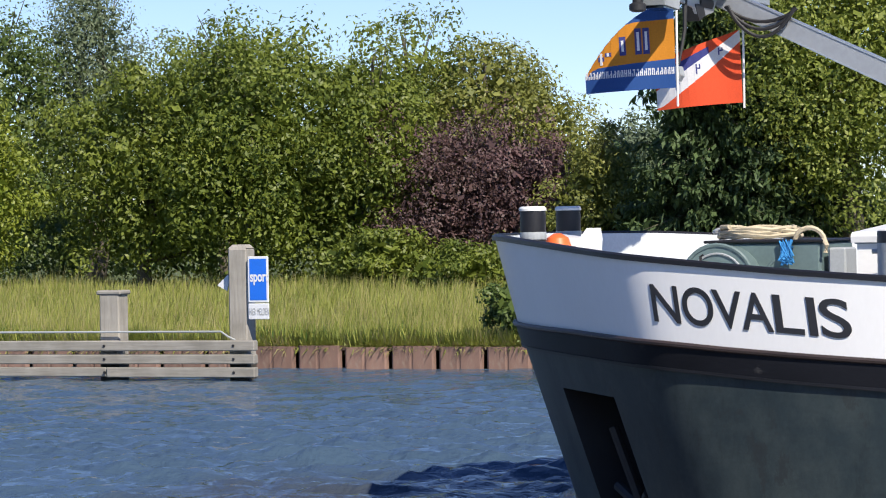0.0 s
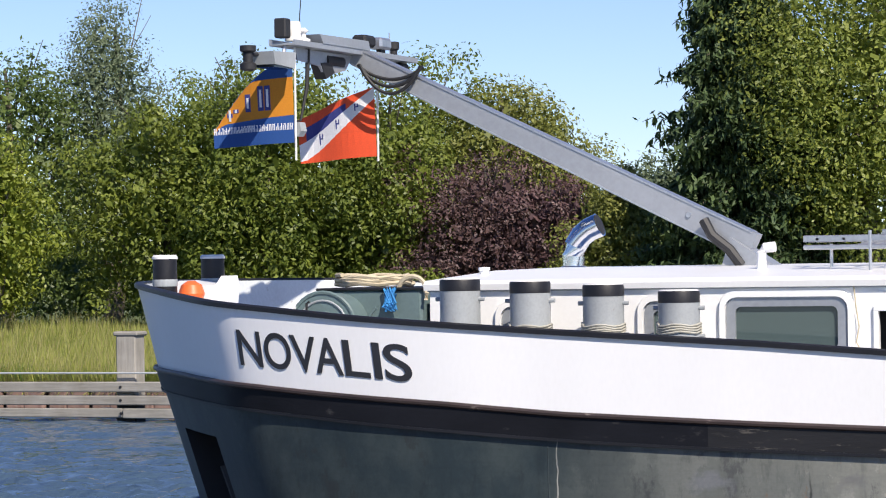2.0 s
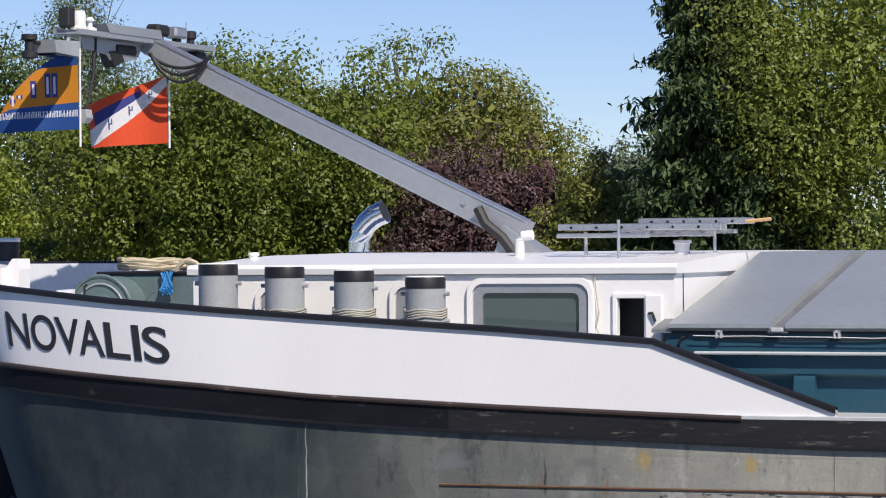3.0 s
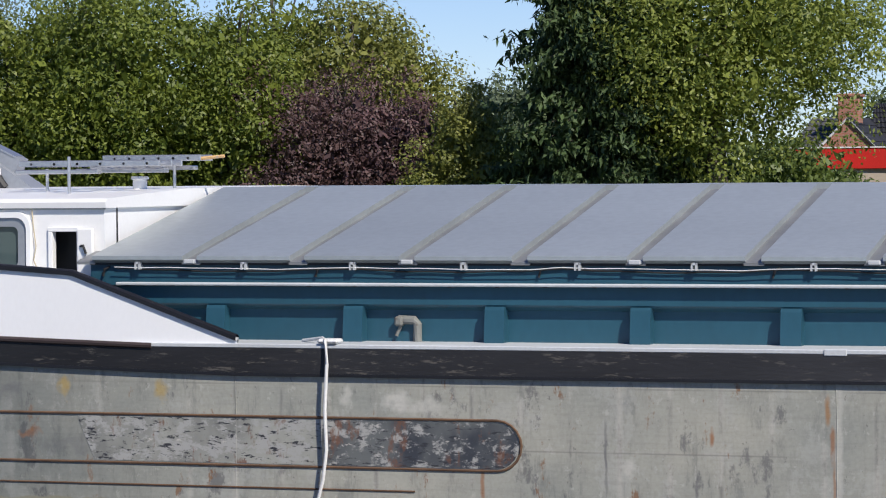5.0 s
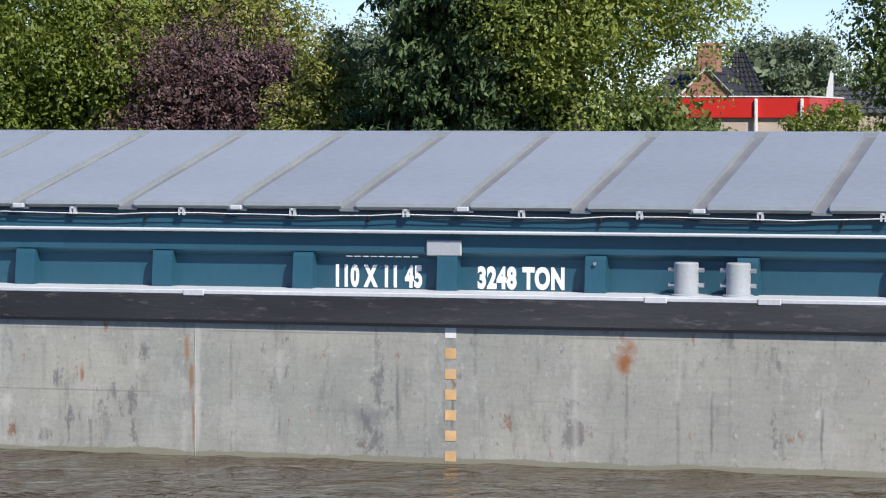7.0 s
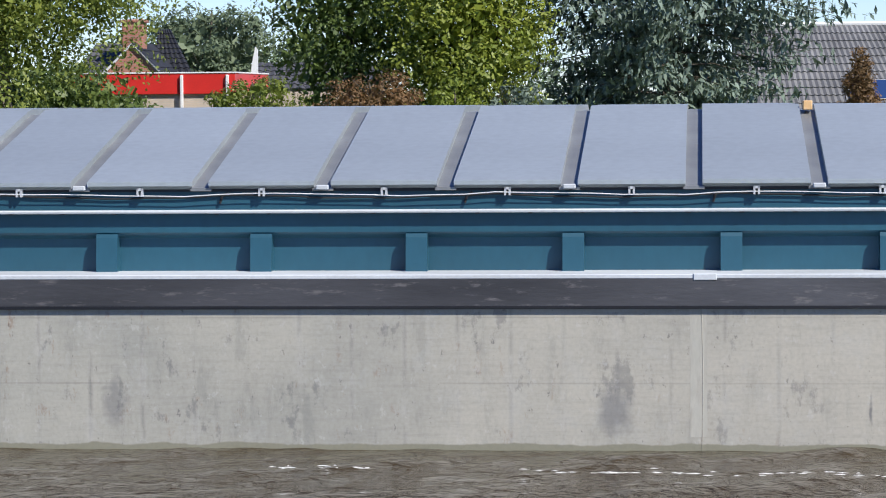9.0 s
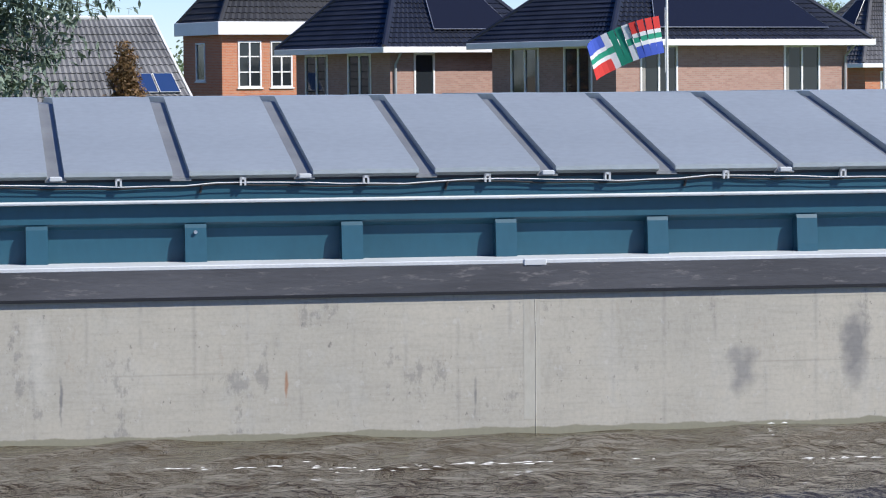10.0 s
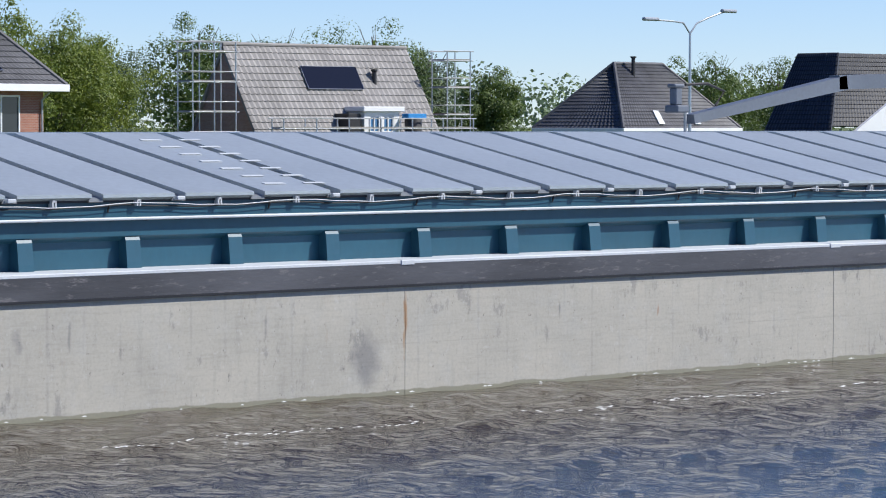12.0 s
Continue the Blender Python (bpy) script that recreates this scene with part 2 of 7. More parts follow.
def leaf_mat(name, dark, light, gloss=0.35, through_=0.35):
    m, n, l, b = nodes(name)
    nt = m.node_tree
    geo = n.new("ShaderNodeNewGeometry")
    tint = noise_of(nt, 0.45, 3)
    info = n.new("ShaderNodeObjectInfo")
    c = ramp(nt, geo.outputs["Random Per Island"], [(0.0, dark), (1.0, light)])
    c = mixed(nt, 0.45, c, ramp(nt, tint, [(0.32, dark), (0.68, light)]))
    c = mixed(nt, 1.0, c, ramp(nt, info.outputs["Random"], [(0, (0.82, 0.86, 0.8)), (1, (1, 1, 1))]), "MULTIPLY")
    l.new(c, b.inputs["Base Color"])
    b.inputs["Roughness"].default_value = gloss + 0.15
    tr = n.new("ShaderNodeBsdfTranslucent")
    l.new(c, tr.inputs[0])
    mx = n.new("ShaderNodeMixShader")
    mx.inputs[0].default_value = through_
    l.new(b.outputs[0], mx.inputs[1])
    l.new(tr.outputs[0], mx.inputs[2])
    l.new(mx.outputs[0], n["Material Output"].inputs[0])
    return m


def water_mat():
    m, n, l, b = nodes("canal_water")
    nt = m.node_tree
    sep = n.new("ShaderNodeSeparateXYZ")
    l.new(n.new("ShaderNodeTexCoord").outputs["Object"], sep.inputs[0])
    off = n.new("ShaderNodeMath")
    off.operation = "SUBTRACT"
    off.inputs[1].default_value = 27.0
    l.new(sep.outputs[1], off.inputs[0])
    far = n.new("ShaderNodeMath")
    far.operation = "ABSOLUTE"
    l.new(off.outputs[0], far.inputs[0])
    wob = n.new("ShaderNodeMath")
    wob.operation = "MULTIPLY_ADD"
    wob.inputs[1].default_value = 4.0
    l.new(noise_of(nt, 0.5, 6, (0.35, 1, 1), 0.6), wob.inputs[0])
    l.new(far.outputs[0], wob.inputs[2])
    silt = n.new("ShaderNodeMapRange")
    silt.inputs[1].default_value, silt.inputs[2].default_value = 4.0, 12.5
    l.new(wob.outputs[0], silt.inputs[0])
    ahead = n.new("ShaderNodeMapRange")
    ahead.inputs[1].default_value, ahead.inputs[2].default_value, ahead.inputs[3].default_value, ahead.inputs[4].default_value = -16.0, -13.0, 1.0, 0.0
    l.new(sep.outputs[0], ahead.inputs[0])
    # clear: how far the base turns from silt brown to painted sky blue
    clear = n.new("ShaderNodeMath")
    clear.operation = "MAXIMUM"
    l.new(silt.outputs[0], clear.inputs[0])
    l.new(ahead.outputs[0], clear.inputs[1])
    # brown is silt; the blue puts sky reflection into the base colour
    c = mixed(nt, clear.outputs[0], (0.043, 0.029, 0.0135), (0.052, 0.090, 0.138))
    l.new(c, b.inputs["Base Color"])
    b.inputs["Roughness"].default_value, b.inputs["IOR"].default_value = 0.03, 1.35
    swell = noise_of(nt, 2.4, 3, (0.8, 0.6, 1), 0.5)
    chop = noise_of(nt, 7.0, 4, (0.75, 0.55, 1), 0.6)
    both_ = n.new("ShaderNodeMath")
    both_.operation = "MULTIPLY_ADD"
    both_.inputs[1].default_value = 0.55
    l.new(chop, both_.inputs[0])
    l.new(swell, both_.inputs[2])
    bumped(nt, b, both_.outputs[0], 1.0, 0.13)
    return m


def scuffed(name, under, pale_at):
    """Layers of old paint scraped through lengthwise: pale, black and a rusty patch."""
    m, n, l, b = nodes(name)
    nt = m.node_tree
    big = noise_of(nt, 1.5, 4, (0.9, 1, 0.6), 0.6)
    cut = noise_of(nt, 4.0, 8, (0.7, 1, 1.1), 0.78)
    fleck = noise_of(nt, 13.0, 6, (0.45, 1, 1.6), 0.7)
    c = mixed(nt, ramp(nt, big, [(0.40, (0, 0, 0)), (0.6, (1, 1, 1))]), *under)
    c = mixed(nt, ramp(nt, cut, [(pale_at, (0, 0, 0)), (pale_at + 0.05, (1, 1, 1))]), c, (0.36, 0.36, 0.345))
    c = mixed(nt, ramp(nt, fleck, [(0.56, (0, 0, 0)), (0.60, (1, 1, 1))]), c, (0.03, 0.032, 0.04))
    c = mixed(nt, ramp(nt, noise_of(nt, 11.0, 6, (0.6, 1, 1.2), 0.7), [(0.63, (0, 0, 0)), (0.66, (1, 1, 1))]), c, (0.47, 0.45, 0.42))
    c = mixed(nt, ramp(nt, noise_of(nt, 2.2, 7, (1.4, 1, 0.7), 0.7), [(0.56, (0, 0, 0)), (0.62, (0.85, 0.85, 0.85))]), c, (0.16, 0.075, 0.045))
    l.new(c, b.inputs["Base Color"])
    b.inputs["Roughness"].default_value = 0.6
    bumped(nt, b, cut, 0.25, 0.01)
    return m


def bricks_mat(name, a, c2, joint, size=(0.21, 0.065)):
    """Brick courses for far walls; object x (or y) across, z up."""
    m, n, l, b = nodes(name)
    nt = m.node_tree
    tc = n.new("ShaderNodeTexCoord").outputs["Object"]
    sep = n.new("ShaderNodeSeparateXYZ")
    l.new(tc, sep.inputs[0])
    add = n.new("ShaderNodeMath")
    l.new(sep.outputs[0], add.inputs[0])
    l.new(sep.outputs[1], add.inputs[1])
    com = n.new("ShaderNodeCombineXYZ")
    l.new(add.outputs[0], com.inputs[0])
    l.new(sep.outputs[2], com.inputs[1])
    t = n.new("ShaderNodeTexBrick")
    t.inputs["Scale"].default_value = 1.0
    t.inputs["Brick Width"].default_value, t.inputs["Row Height"].default_value = size
    t.inputs["Mortar Size"].default_value = 0.007
    t.inputs["Color1"].default_value, t.inputs["Color2"].default_value, t.inputs["Mortar"].default_value = (*a, 1), (*c2, 1), (*joint, 1)
    l.new(com.outputs[0], t.inputs["Vector"])
    big = noise_of(nt, 0.8, 4)
    c = mixed(nt, 0.5, t.outputs["Color"], ramp(nt, big, [(0.3, (0.75, 0.75, 0.75)), (0.7, (1, 1, 1))]), "MULTIPLY")
    l.new(c, b.inputs["Base Color"])
    b.inputs["Roughness"].default_value = 0.85
    return m


def wood_mat(name, a, c2, size):
    m, n, l, b = nodes(name)
    nt = m.node_tree
    g = noise_of(nt, 9, 6, size, 0.65)
    k = noise_of(nt, 1.6, 4)
    c = mixed(nt, g, a, c2)
    c = mixed(nt, 0.7, c, ramp(nt, k, [(0.3, (0.55, 0.55, 0.52)), (0.65, (1, 1, 1))]), "MULTIPLY")
    l.new(c, b.inputs["Base Color"])
    b.inputs["Roughness"].default_value = 0.85
    bumped(nt, b, g, 0.5, 0.02)
    return m


def glass_mat(name, tone=(0.02, 0.025, 0.03), rough=0.04, level=0.5):
    m, n, l, b = nodes(name)
    b.inputs["Specular IOR Level"].default_value = level
    b.inputs["Base Color"].default_value = (*tone, 1)
    b.inputs["Roughness"].default_value, b.inputs["IOR"].default_value = rough, 1.5
    return m


M_side = hull_paint()
M_white = paint("white_paint", (0.88, 0.885, 0.89), 0.30, vary=0.02, grain=0.12, bump=0.03, dirt=(0.62, 0.58, 0.5), dirt_at=(0.72, 0.86), size=(1, 1, 0.4))
M_house = paint("cream_paint", (0.85, 0.85, 0.84), 0.35, vary=0.03, grain=0.15, bump=0.04)
M_band = paint("black_rubbing_band", (0.055, 0.056, 0.062), 0.5, vary=0.4, scale=2.2, bump=0.3, dirt=(0.115, 0.11, 0.112), dirt_at=(0.57, 0.68), size=(0.4, 1, 1.8), grime=4.0)
# the band is freshly blackened forward and worn paler aft
nt_band = M_band.node_tree
bsdf_band = nt_band.nodes["Principled BSDF"]
x_band = nt_band.nodes.new("ShaderNodeSeparateXYZ")
nt_band.links.new(nt_band.nodes.new("ShaderNodeTexCoord").outputs["Object"], x_band.inputs[0])
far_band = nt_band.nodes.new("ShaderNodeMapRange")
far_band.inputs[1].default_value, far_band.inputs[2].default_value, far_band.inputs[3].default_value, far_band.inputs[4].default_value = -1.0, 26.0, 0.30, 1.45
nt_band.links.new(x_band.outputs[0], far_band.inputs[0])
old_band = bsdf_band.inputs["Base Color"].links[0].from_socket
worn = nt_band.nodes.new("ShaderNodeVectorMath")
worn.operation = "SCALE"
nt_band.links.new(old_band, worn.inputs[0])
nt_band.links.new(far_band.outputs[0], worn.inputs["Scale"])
scr = noise_of(nt_band, 7.0, 7, (0.35, 1, 1.9), 0.78)
near_band = nt_band.nodes.new("ShaderNodeMapRange")
near_band.inputs[1].default_value, near_band.inputs[2].default_value, near_band.inputs[3].default_value, near_band.inputs[4].default_value = 4.5, 14.0, 1.0, 0.0
nt_band.links.new(x_band.outputs[0], near_band.inputs[0])
cut_band = nt_band.nodes.new("ShaderNodeMath")
cut_band.operation = "MULTIPLY"
nt_band.links.new(ramp(nt_band, scr, [(0.585, (0, 0, 0)), (0.62, (0.5, 0.5, 0.5))]), cut_band.inputs[0])
nt_band.links.new(near_band.outputs[0], cut_band.inputs[1])
nt_band.links.new(mixed(nt_band, cut_band.outputs[0], worn.outputs[0], (0.17, 0.155, 0.135)), bsdf_band.inputs["Base Color"])
bsdf_band.inputs["Specular IOR Level"].default_value = 0.3
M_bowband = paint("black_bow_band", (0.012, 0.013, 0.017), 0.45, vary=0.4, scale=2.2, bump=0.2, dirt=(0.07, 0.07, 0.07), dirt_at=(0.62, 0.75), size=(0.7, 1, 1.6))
M_bowband.node_tree.nodes["Principled BSDF"].inputs["Specular IOR Level"].default_value = 0.12
M_black = paint("black_gunwale", (0.010, 0.010, 0.013), 0.5, vary=0.3, bump=0.2, dirt=(0.16, 0.15, 0.14), dirt_at=(0.68, 0.8))
M_teal = paint("teal_paint", (0.019, 0.082, 0.122), 0.42, vary=0.14, scale=1.4, bump=0.06, size=(1, 1, 0.5))
M_greygreen = paint("grey_green_paint", (0.13, 0.19, 0.19), 0.5, vary=0.15)
M_deck = paint("deck_edge_grey", (0.55, 0.58, 0.60), 0.6, vary=0.1, dirt=(0.3, 0.28, 0.25), dirt_at=(0.66, 0.8))
M_alu = paint("hatch_aluminium", (0.462, 0.502, 0.512), 0.40, 0.4, vary=0.08, scale=1.2, bump=0.08, dirt=(0.40, 0.39, 0.38), dirt_at=(0.6, 0.8), per_object=0.1)
M_seam = paint("hatch_seam_metal", (0.27, 0.28, 0.285), 0.5, 0.4, vary=0.15, scale=5, dirt=(0.25, 0.23, 0.2), dirt_at=(0.55, 0.75))
M_steel = paint("bright_steel", (0.55, 0.56, 0.58), 0.32, 0.75, vary=0.1)
M_chrome = paint("polished_exhaust_steel", (0.72, 0.74, 0.77), 0.14, 1.0, vary=0.06, grain=0.2)
M_darkboom = paint("dark_grey_boom_paint", (0.15, 0.165, 0.19), 0.4, 0.2, vary=0.1, scale=2)
M_boom = paint("grey_boom_paint", (0.34, 0.36, 0.39), 0.38, 0.3, vary=0.07, scale=2)
M_grey = paint("bollard_grey", (0.36, 0.385, 0.40), 0.55, vary=0.12, scale=4, dirt=(0.20, 0.14, 0.10), dirt_at=(0.62, 0.75))
M_valve = paint("weathered_pipe_grey", (0.20, 0.205, 0.19), 0.7, vary=0.25, scale=9, dirt=(0.10, 0.08, 0.06), dirt_at=(0.55, 0.7))
# near-black for rubber and dark fittings; also stands in for unlit hollows
M_dark = paint("dark_parts_and_shade", (0.02, 0.02, 0.022), 0.6, vary=0.3)
M_rope = paint("pale_rope", (0.55, 0.47, 0.33), 0.9, vary=0.2, scale=14, bump=0.6)
M_bluerope = paint("blue_rope", (0.03, 0.24, 0.55), 0.8, vary=0.3, scale=20, bump=0.6)
M_orange = paint("orange_float", (0.85, 0.16, 0.04), 0.45, vary=0.1)
M_yellow = paint("yellow_mark", (0.70, 0.44, 0.20), 0.6, vary=0.2, scale=12, dirt=(0.45, 0.42, 0.36), dirt_at=(0.56, 0.68))
M_letter = paint("black_letter", (0.025, 0.025, 0.03), 0.4, vary=0.2)
M_lwhite = paint("white_letter", (0.78, 0.78, 0.76), 0.5, vary=0.05)
M_glass = glass_mat("dark_glass")
M_shipglass = glass_mat("ship_glass", (0.07, 0.10, 0.10))
M_rubrail = paint("rubbing_rail_paint", (0.045, 0.032, 0.030), 0.5, vary=0.4, scale=6, bump=0.2, dirt=(0.22, 0.19, 0.17), dirt_at=(0.64, 0.70), size=(0.4, 1, 1))
M_rust = paint("rust", (0.13, 0.075, 0.045), 0.85, vary=0.3, scale=12)
M_solarblue = glass_mat("solar_blue_glass", (0.025, 0.055, 0.16), 0.15, 0.4)
M_touchup = paint("touch_up_paint", (0.445, 0.43, 0.37), 0.6, vary=0.12, scale=3, bump=0.1, dirt=(0.36, 0.33, 0.28), dirt_at=(0.5, 0.65), size=(1, 1, 0.3))
M_foam = paint("foam", (0.75, 0.75, 0.72), 0.9, vary=0.1, scale=9)
M_scuff = scuffed("scraped_layers", ((0.040, 0.046, 0.058), (0.13, 0.14, 0.14)), 0.515)
M_scuffpale = scuffed("scraped_grey_layers", ((0.20, 0.205, 0.19), (0.33, 0.335, 0.30)), 0.50)
M_water = water_mat()


# ---- building helpers ----
class Build:
    """Collects vertices and faces of one part."""

    def __init__(self):
        self.v, self.f = [], []

    def add(self, verts, faces):
        k = len(self.v)
        self.v += [tuple(p) for p in verts]
        self.f += [tuple(i + k for i in q) for q in faces]
        return self

    def box(self, x0, x1, y0, y1, z0, z1, c=0.0, m=None):
        """A box with chamfered edges."""
        c = min(c, (x1 - x0) * 0.45, (y1 - y0) * 0.45, (z1 - z0) * 0.45)
        if c <= 0:
            p = [(x, y, z) for x in (x0, x1) for y in (y0, y1) for z in (z0, z1)]
            q = [(0, 1, 3, 2), (4, 6, 7, 5), (0, 4, 5, 1), (2, 3, 7, 6), (0, 2, 6, 4), (1, 5, 7, 3)]
        else:
            p, ids = [], {}
            for ix, x in enumerate((x0, x1)):
                for iy, y in enumerate((y0, y1)):
                    for iz, z in enumerate((z0, z1)):
                        sx, sy, sz = c * (1 - 2 * ix), c * (1 - 2 * iy), c * (1 - 2 * iz)
                        for a, d in enumerate(((0, sy, sz), (sx, 0, sz), (sx, sy, 0))):
                            ids[ix, iy, iz, a] = len(p)
                            p.append((x + d[0], y + d[1], z + d[2]))
            q = []
            for s in (0, 1):
                o = [(0, 0), (0, 1), (1, 1), (1, 0)]
                q.append([ids[s, a, b, 0] for a, b in (o if s == 0 else o[::-1])])
                q.append([ids[a, s, b, 1] for a, b in (o[::-1] if s == 0 else o)])
                q.append([ids[a, b, s, 2] for a, b in (o if s == 0 else o[::-1])])
            for s in (0, 1):
                for t in (0, 1):
                    q.append([ids[s, t, 0, 0], ids[s, t, 1, 0], ids[s, t, 1, 1], ids[s, t, 0, 1]])
                    q.append([ids[s, 0, t, 0], ids[s, 1, t, 0], ids[s, 1, t, 2], ids[s, 0, t, 2]])
                    q.append([ids[0, s, t, 1], ids[1, s, t, 1], ids[1, s, t, 2], ids[0, s, t, 2]])
            for s in (0, 1):
                for t in (0, 1):
                    for u in (0, 1):
                        q.append([ids[s, t, u, 0], ids[s, t, u, 1], ids[s, t, u, 2]])
        if m is not None:
            p = [m @ Vector(a) for a in p]
        return self.add(p, q)

    def tube(self, path, r, n=8, closed_ends=True):
        """A round bar along a path; r a number or one radius a point."""
        path = [Vector(p) for p in path]
        rr = [r] * len(path) if isinstance(r, (int, float)) else list(r)
        verts, faces, ref = [], [], Vector((0.13, 0.21, 0.97))
        for i, p in enumerate(path):
            d = (path[min(i + 1, len(path) - 1)] - path[max(i - 1, 0)]).normalized()
            u = d.cross(ref)
            if u.length < 0.2:
                u = d.cross(Vector((1, 0, 0)))
            u.normalize()
            w = d.cross(u)
            verts += [p + (u * cos(2 * pi * k / n) + w * sin(2 * pi * k / n)) * rr[i] for k in range(n)]
        for i in range(len(path) - 1):
            for k in range(n):
                faces.append((i * n + k, i * n + (k + 1) % n, (i + 1) * n + (k + 1) % n, (i + 1) * n + k))
        if closed_ends:
            faces.append(tuple(range(n))[::-1])
            faces.append(tuple(range((len(path) - 1) * n, len(path) * n)))
        return self.add(verts, faces)

    def turned(self, x, y, rz, n=18):
        """A turned body about an upright axis; rz: radius and height, from the bottom up."""
        verts = [(x + r * cos(2 * pi * k / n), y + r * sin(2 * pi * k / n), z) for r, z in rz for k in range(n)]
        faces = [(i * n + k, i * n + (k + 1) % n, (i + 1) * n + (k + 1) % n, (i + 1) * n + k) for i in range(len(rz) - 1) for k in range(n)]
        faces += [tuple(range(n))[::-1], tuple(range((len(rz) - 1) * n, len(rz) * n))]
        return self.add(verts, faces)

    def prism(self, outline, x0, x1, axis=0):
        """An outline of (a, b) pairs pushed from x0 to x1 along an axis."""
        n = len(outline)

        def at(x, p):
            return (x, p[0], p[1]) if axis == 0 else (p[0], x, p[1]) if axis == 1 else (p[0], p[1], x)
        verts = [at(x0, p) for p in outline] + [at(x1, p) for p in outline]
        faces = [(k, (k + 1) % n, n + (k + 1) % n, n + k) for k in range(n)] + [tuple(range(n))[::-1], tuple(range(n, 2 * n))]
        return self.add(verts, faces)

    def sheet(self, rows, thick=None):
        """A sheet through rows of points; thick: a vector to give it a back."""
        m, n = len(rows), len(rows[0])
        verts = [p for r in rows for p in r]
        faces = [(i * n + k, i * n + k + 1, (i + 1) * n + k + 1, (i + 1) * n + k) for i in range(m - 1) for k in range(n - 1)]
        if thick is not None:
            t = Vector(thick)
            N = m * n
            verts += [Vector(p) + t for p in verts]
            faces += [tuple(i + N for i in q[::-1]) for q in faces]
            rim = [k for k in range(n)] + [i * n + n - 1 for i in range(1, m)] + [(m - 1) * n + k for k in range(n - 2, -1, -1)] + [i * n for i in range(m - 2, 0, -1)]
            for a, b in zip(rim, rim[1:] + rim[:1]):
                faces.append((b, a, a + N, b + N))
        return self.add(verts, faces)

    def mesh(self, name, mat, smooth=False):
        me = bpy.data.meshes.new(name)
        me.from_pydata(self.v, [], self.f)
        me.materials.append(mat)
        bm = bmesh.new()
        bm.from_mesh(me)
        bmesh.ops.recalc_face_normals(bm, faces=bm.faces)
        bm.to_mesh(me)
        bm.free()
        if smooth:
            me.polygons.foreach_set("use_smooth", [True] * len(me.polygons))
            me.set_sharp_from_angle(angle=radians(35))
        return me


def part(name, bld, mat, parent=None, label="", smooth=False, m=None):
    ob = new(name, bld if isinstance(bld, bpy.types.Mesh) else bld.mesh(name, mat, smooth))
    if parent is not None:
        ob.parent = parent
    if m is not None:
        ob.matrix_basis = m
    if label:
        ob["label"] = label
    return ob


GROUPS = {"tree": "trees on the far bank", "bush": "plum-coloured bushes", "shrub": "shrubs on the far bank", "hedge": "hedges behind the trees", "house": "houses across the canal", "scaffold": "scaffolds round the roof", "flagpole": "flagpoles by the houses"}


def thing(name, label, category, m=None, group="", kind=""):
    ob = new(name)
    ob.empty_display_size = 0.3
    if m is not None:
        ob.matrix_basis = m
    return tagged(ob, label, category, group or GROUPS.get(category, ""), kind)


def lettering(name, words, height, mat, parent, m, label="", spread=1.0, depth=0.004, bold=0.0, wide=1.0):
    """Words in the built-in font as a mesh; m places the lower left corner, x along the words, z out of the face."""
    cu = bpy.data.curves.new(name, "FONT")
    cu.body, cu.size, cu.extrude, cu.offset, cu.space_character = words, height / 0.72, depth, bold, spread
    ob = bpy.data.objects.new(name, cu)
    me = bpy.data.meshes.new_from_object(ob)
    bpy.data.objects.remove(ob)
    me.materials.clear()
    me.materials.append(mat)
    for v in me.vertices:
        v.co.x *= wide
    return part(name, me, mat, parent, label, m=m)


def lerp(table, x):
    return float(np.interp(x, [a for a, _ in table], [b for _, b in table]))


# ---- the cargo ship: x aft, y across from its near side, z up from the water ----
BEAM, AFT = 11.45, 98.7
RAKE = [(-0.6, 1.2), (0.26, 0.91), (2.05, 0.30), (3.15, 0.0)]     # how far the stem falls back with depth
RAIL = [(-11.6, 3.10), (-10.5, 3.075), (-9.7, 3.015), (-8.7, 2.925), (-7.7, 2.835), (-6.6, 2.735), (-5.5, 2.655), (-3.88, 2.55), (-2.4, 2.465), (-0.79, 2.35), (1.02, 1.70)]
BAND_TOP = [(-11.6, 2.14), (-10.3, 2.13), (-9.3, 2.118), (-8.5, 2.085), (-7.9, 2.05), (-7.3, 2.0), (-6.6, 1.948), (-5.6, 1.885), (-4.4, 1.79), (-2.56, 1.71), (0.0, 1.625), (1.0, 1.62)]
BAND_LOW = [(-11.6, 1.87), (-10.3, 1.865), (-9.2, 1.835), (-8.0, 1.785), (-7.3, 1.728), (-6.6, 1.665), (-5.6, 1.595), (-4.9, 1.545), (-3.8, 1.475), (-2.57, 1.43), (0.0, 1.35), (1.0, 1.325)]
# how the bow turns in, seen from above: metres along the plating and its heading in degrees
BEND = [(0.0, 0.0), (1.0, 0.0), (3.6, 16.0), (4.3, 46.0), (6.9, 56.0), (10.3, 92.0)]
FULL = -4.6
ARC = np.linspace(0, 10.5, 1051)
TURNED = np.radians(np.interp(ARC, [a for a, _ in BEND], [a for _, a in BEND]))
PLAN_X = -np.concatenate([[0], np.cumsum(np.cos(TURNED[1:])) * 0.01])
PLAN_Y = np.concatenate([[0], np.cumsum(np.sin(TURNED[1:])) * 0.01])
LAST = int(np.searchsorted(PLAN_Y, BEAM / 2))
ARC, TURNED, PLAN_X, PLAN_Y = ARC[:LAST], TURNED[:LAST], PLAN_X[:LAST], PLAN_Y[:LAST] * (BEAM / 2 / PLAN_Y[LAST - 1])


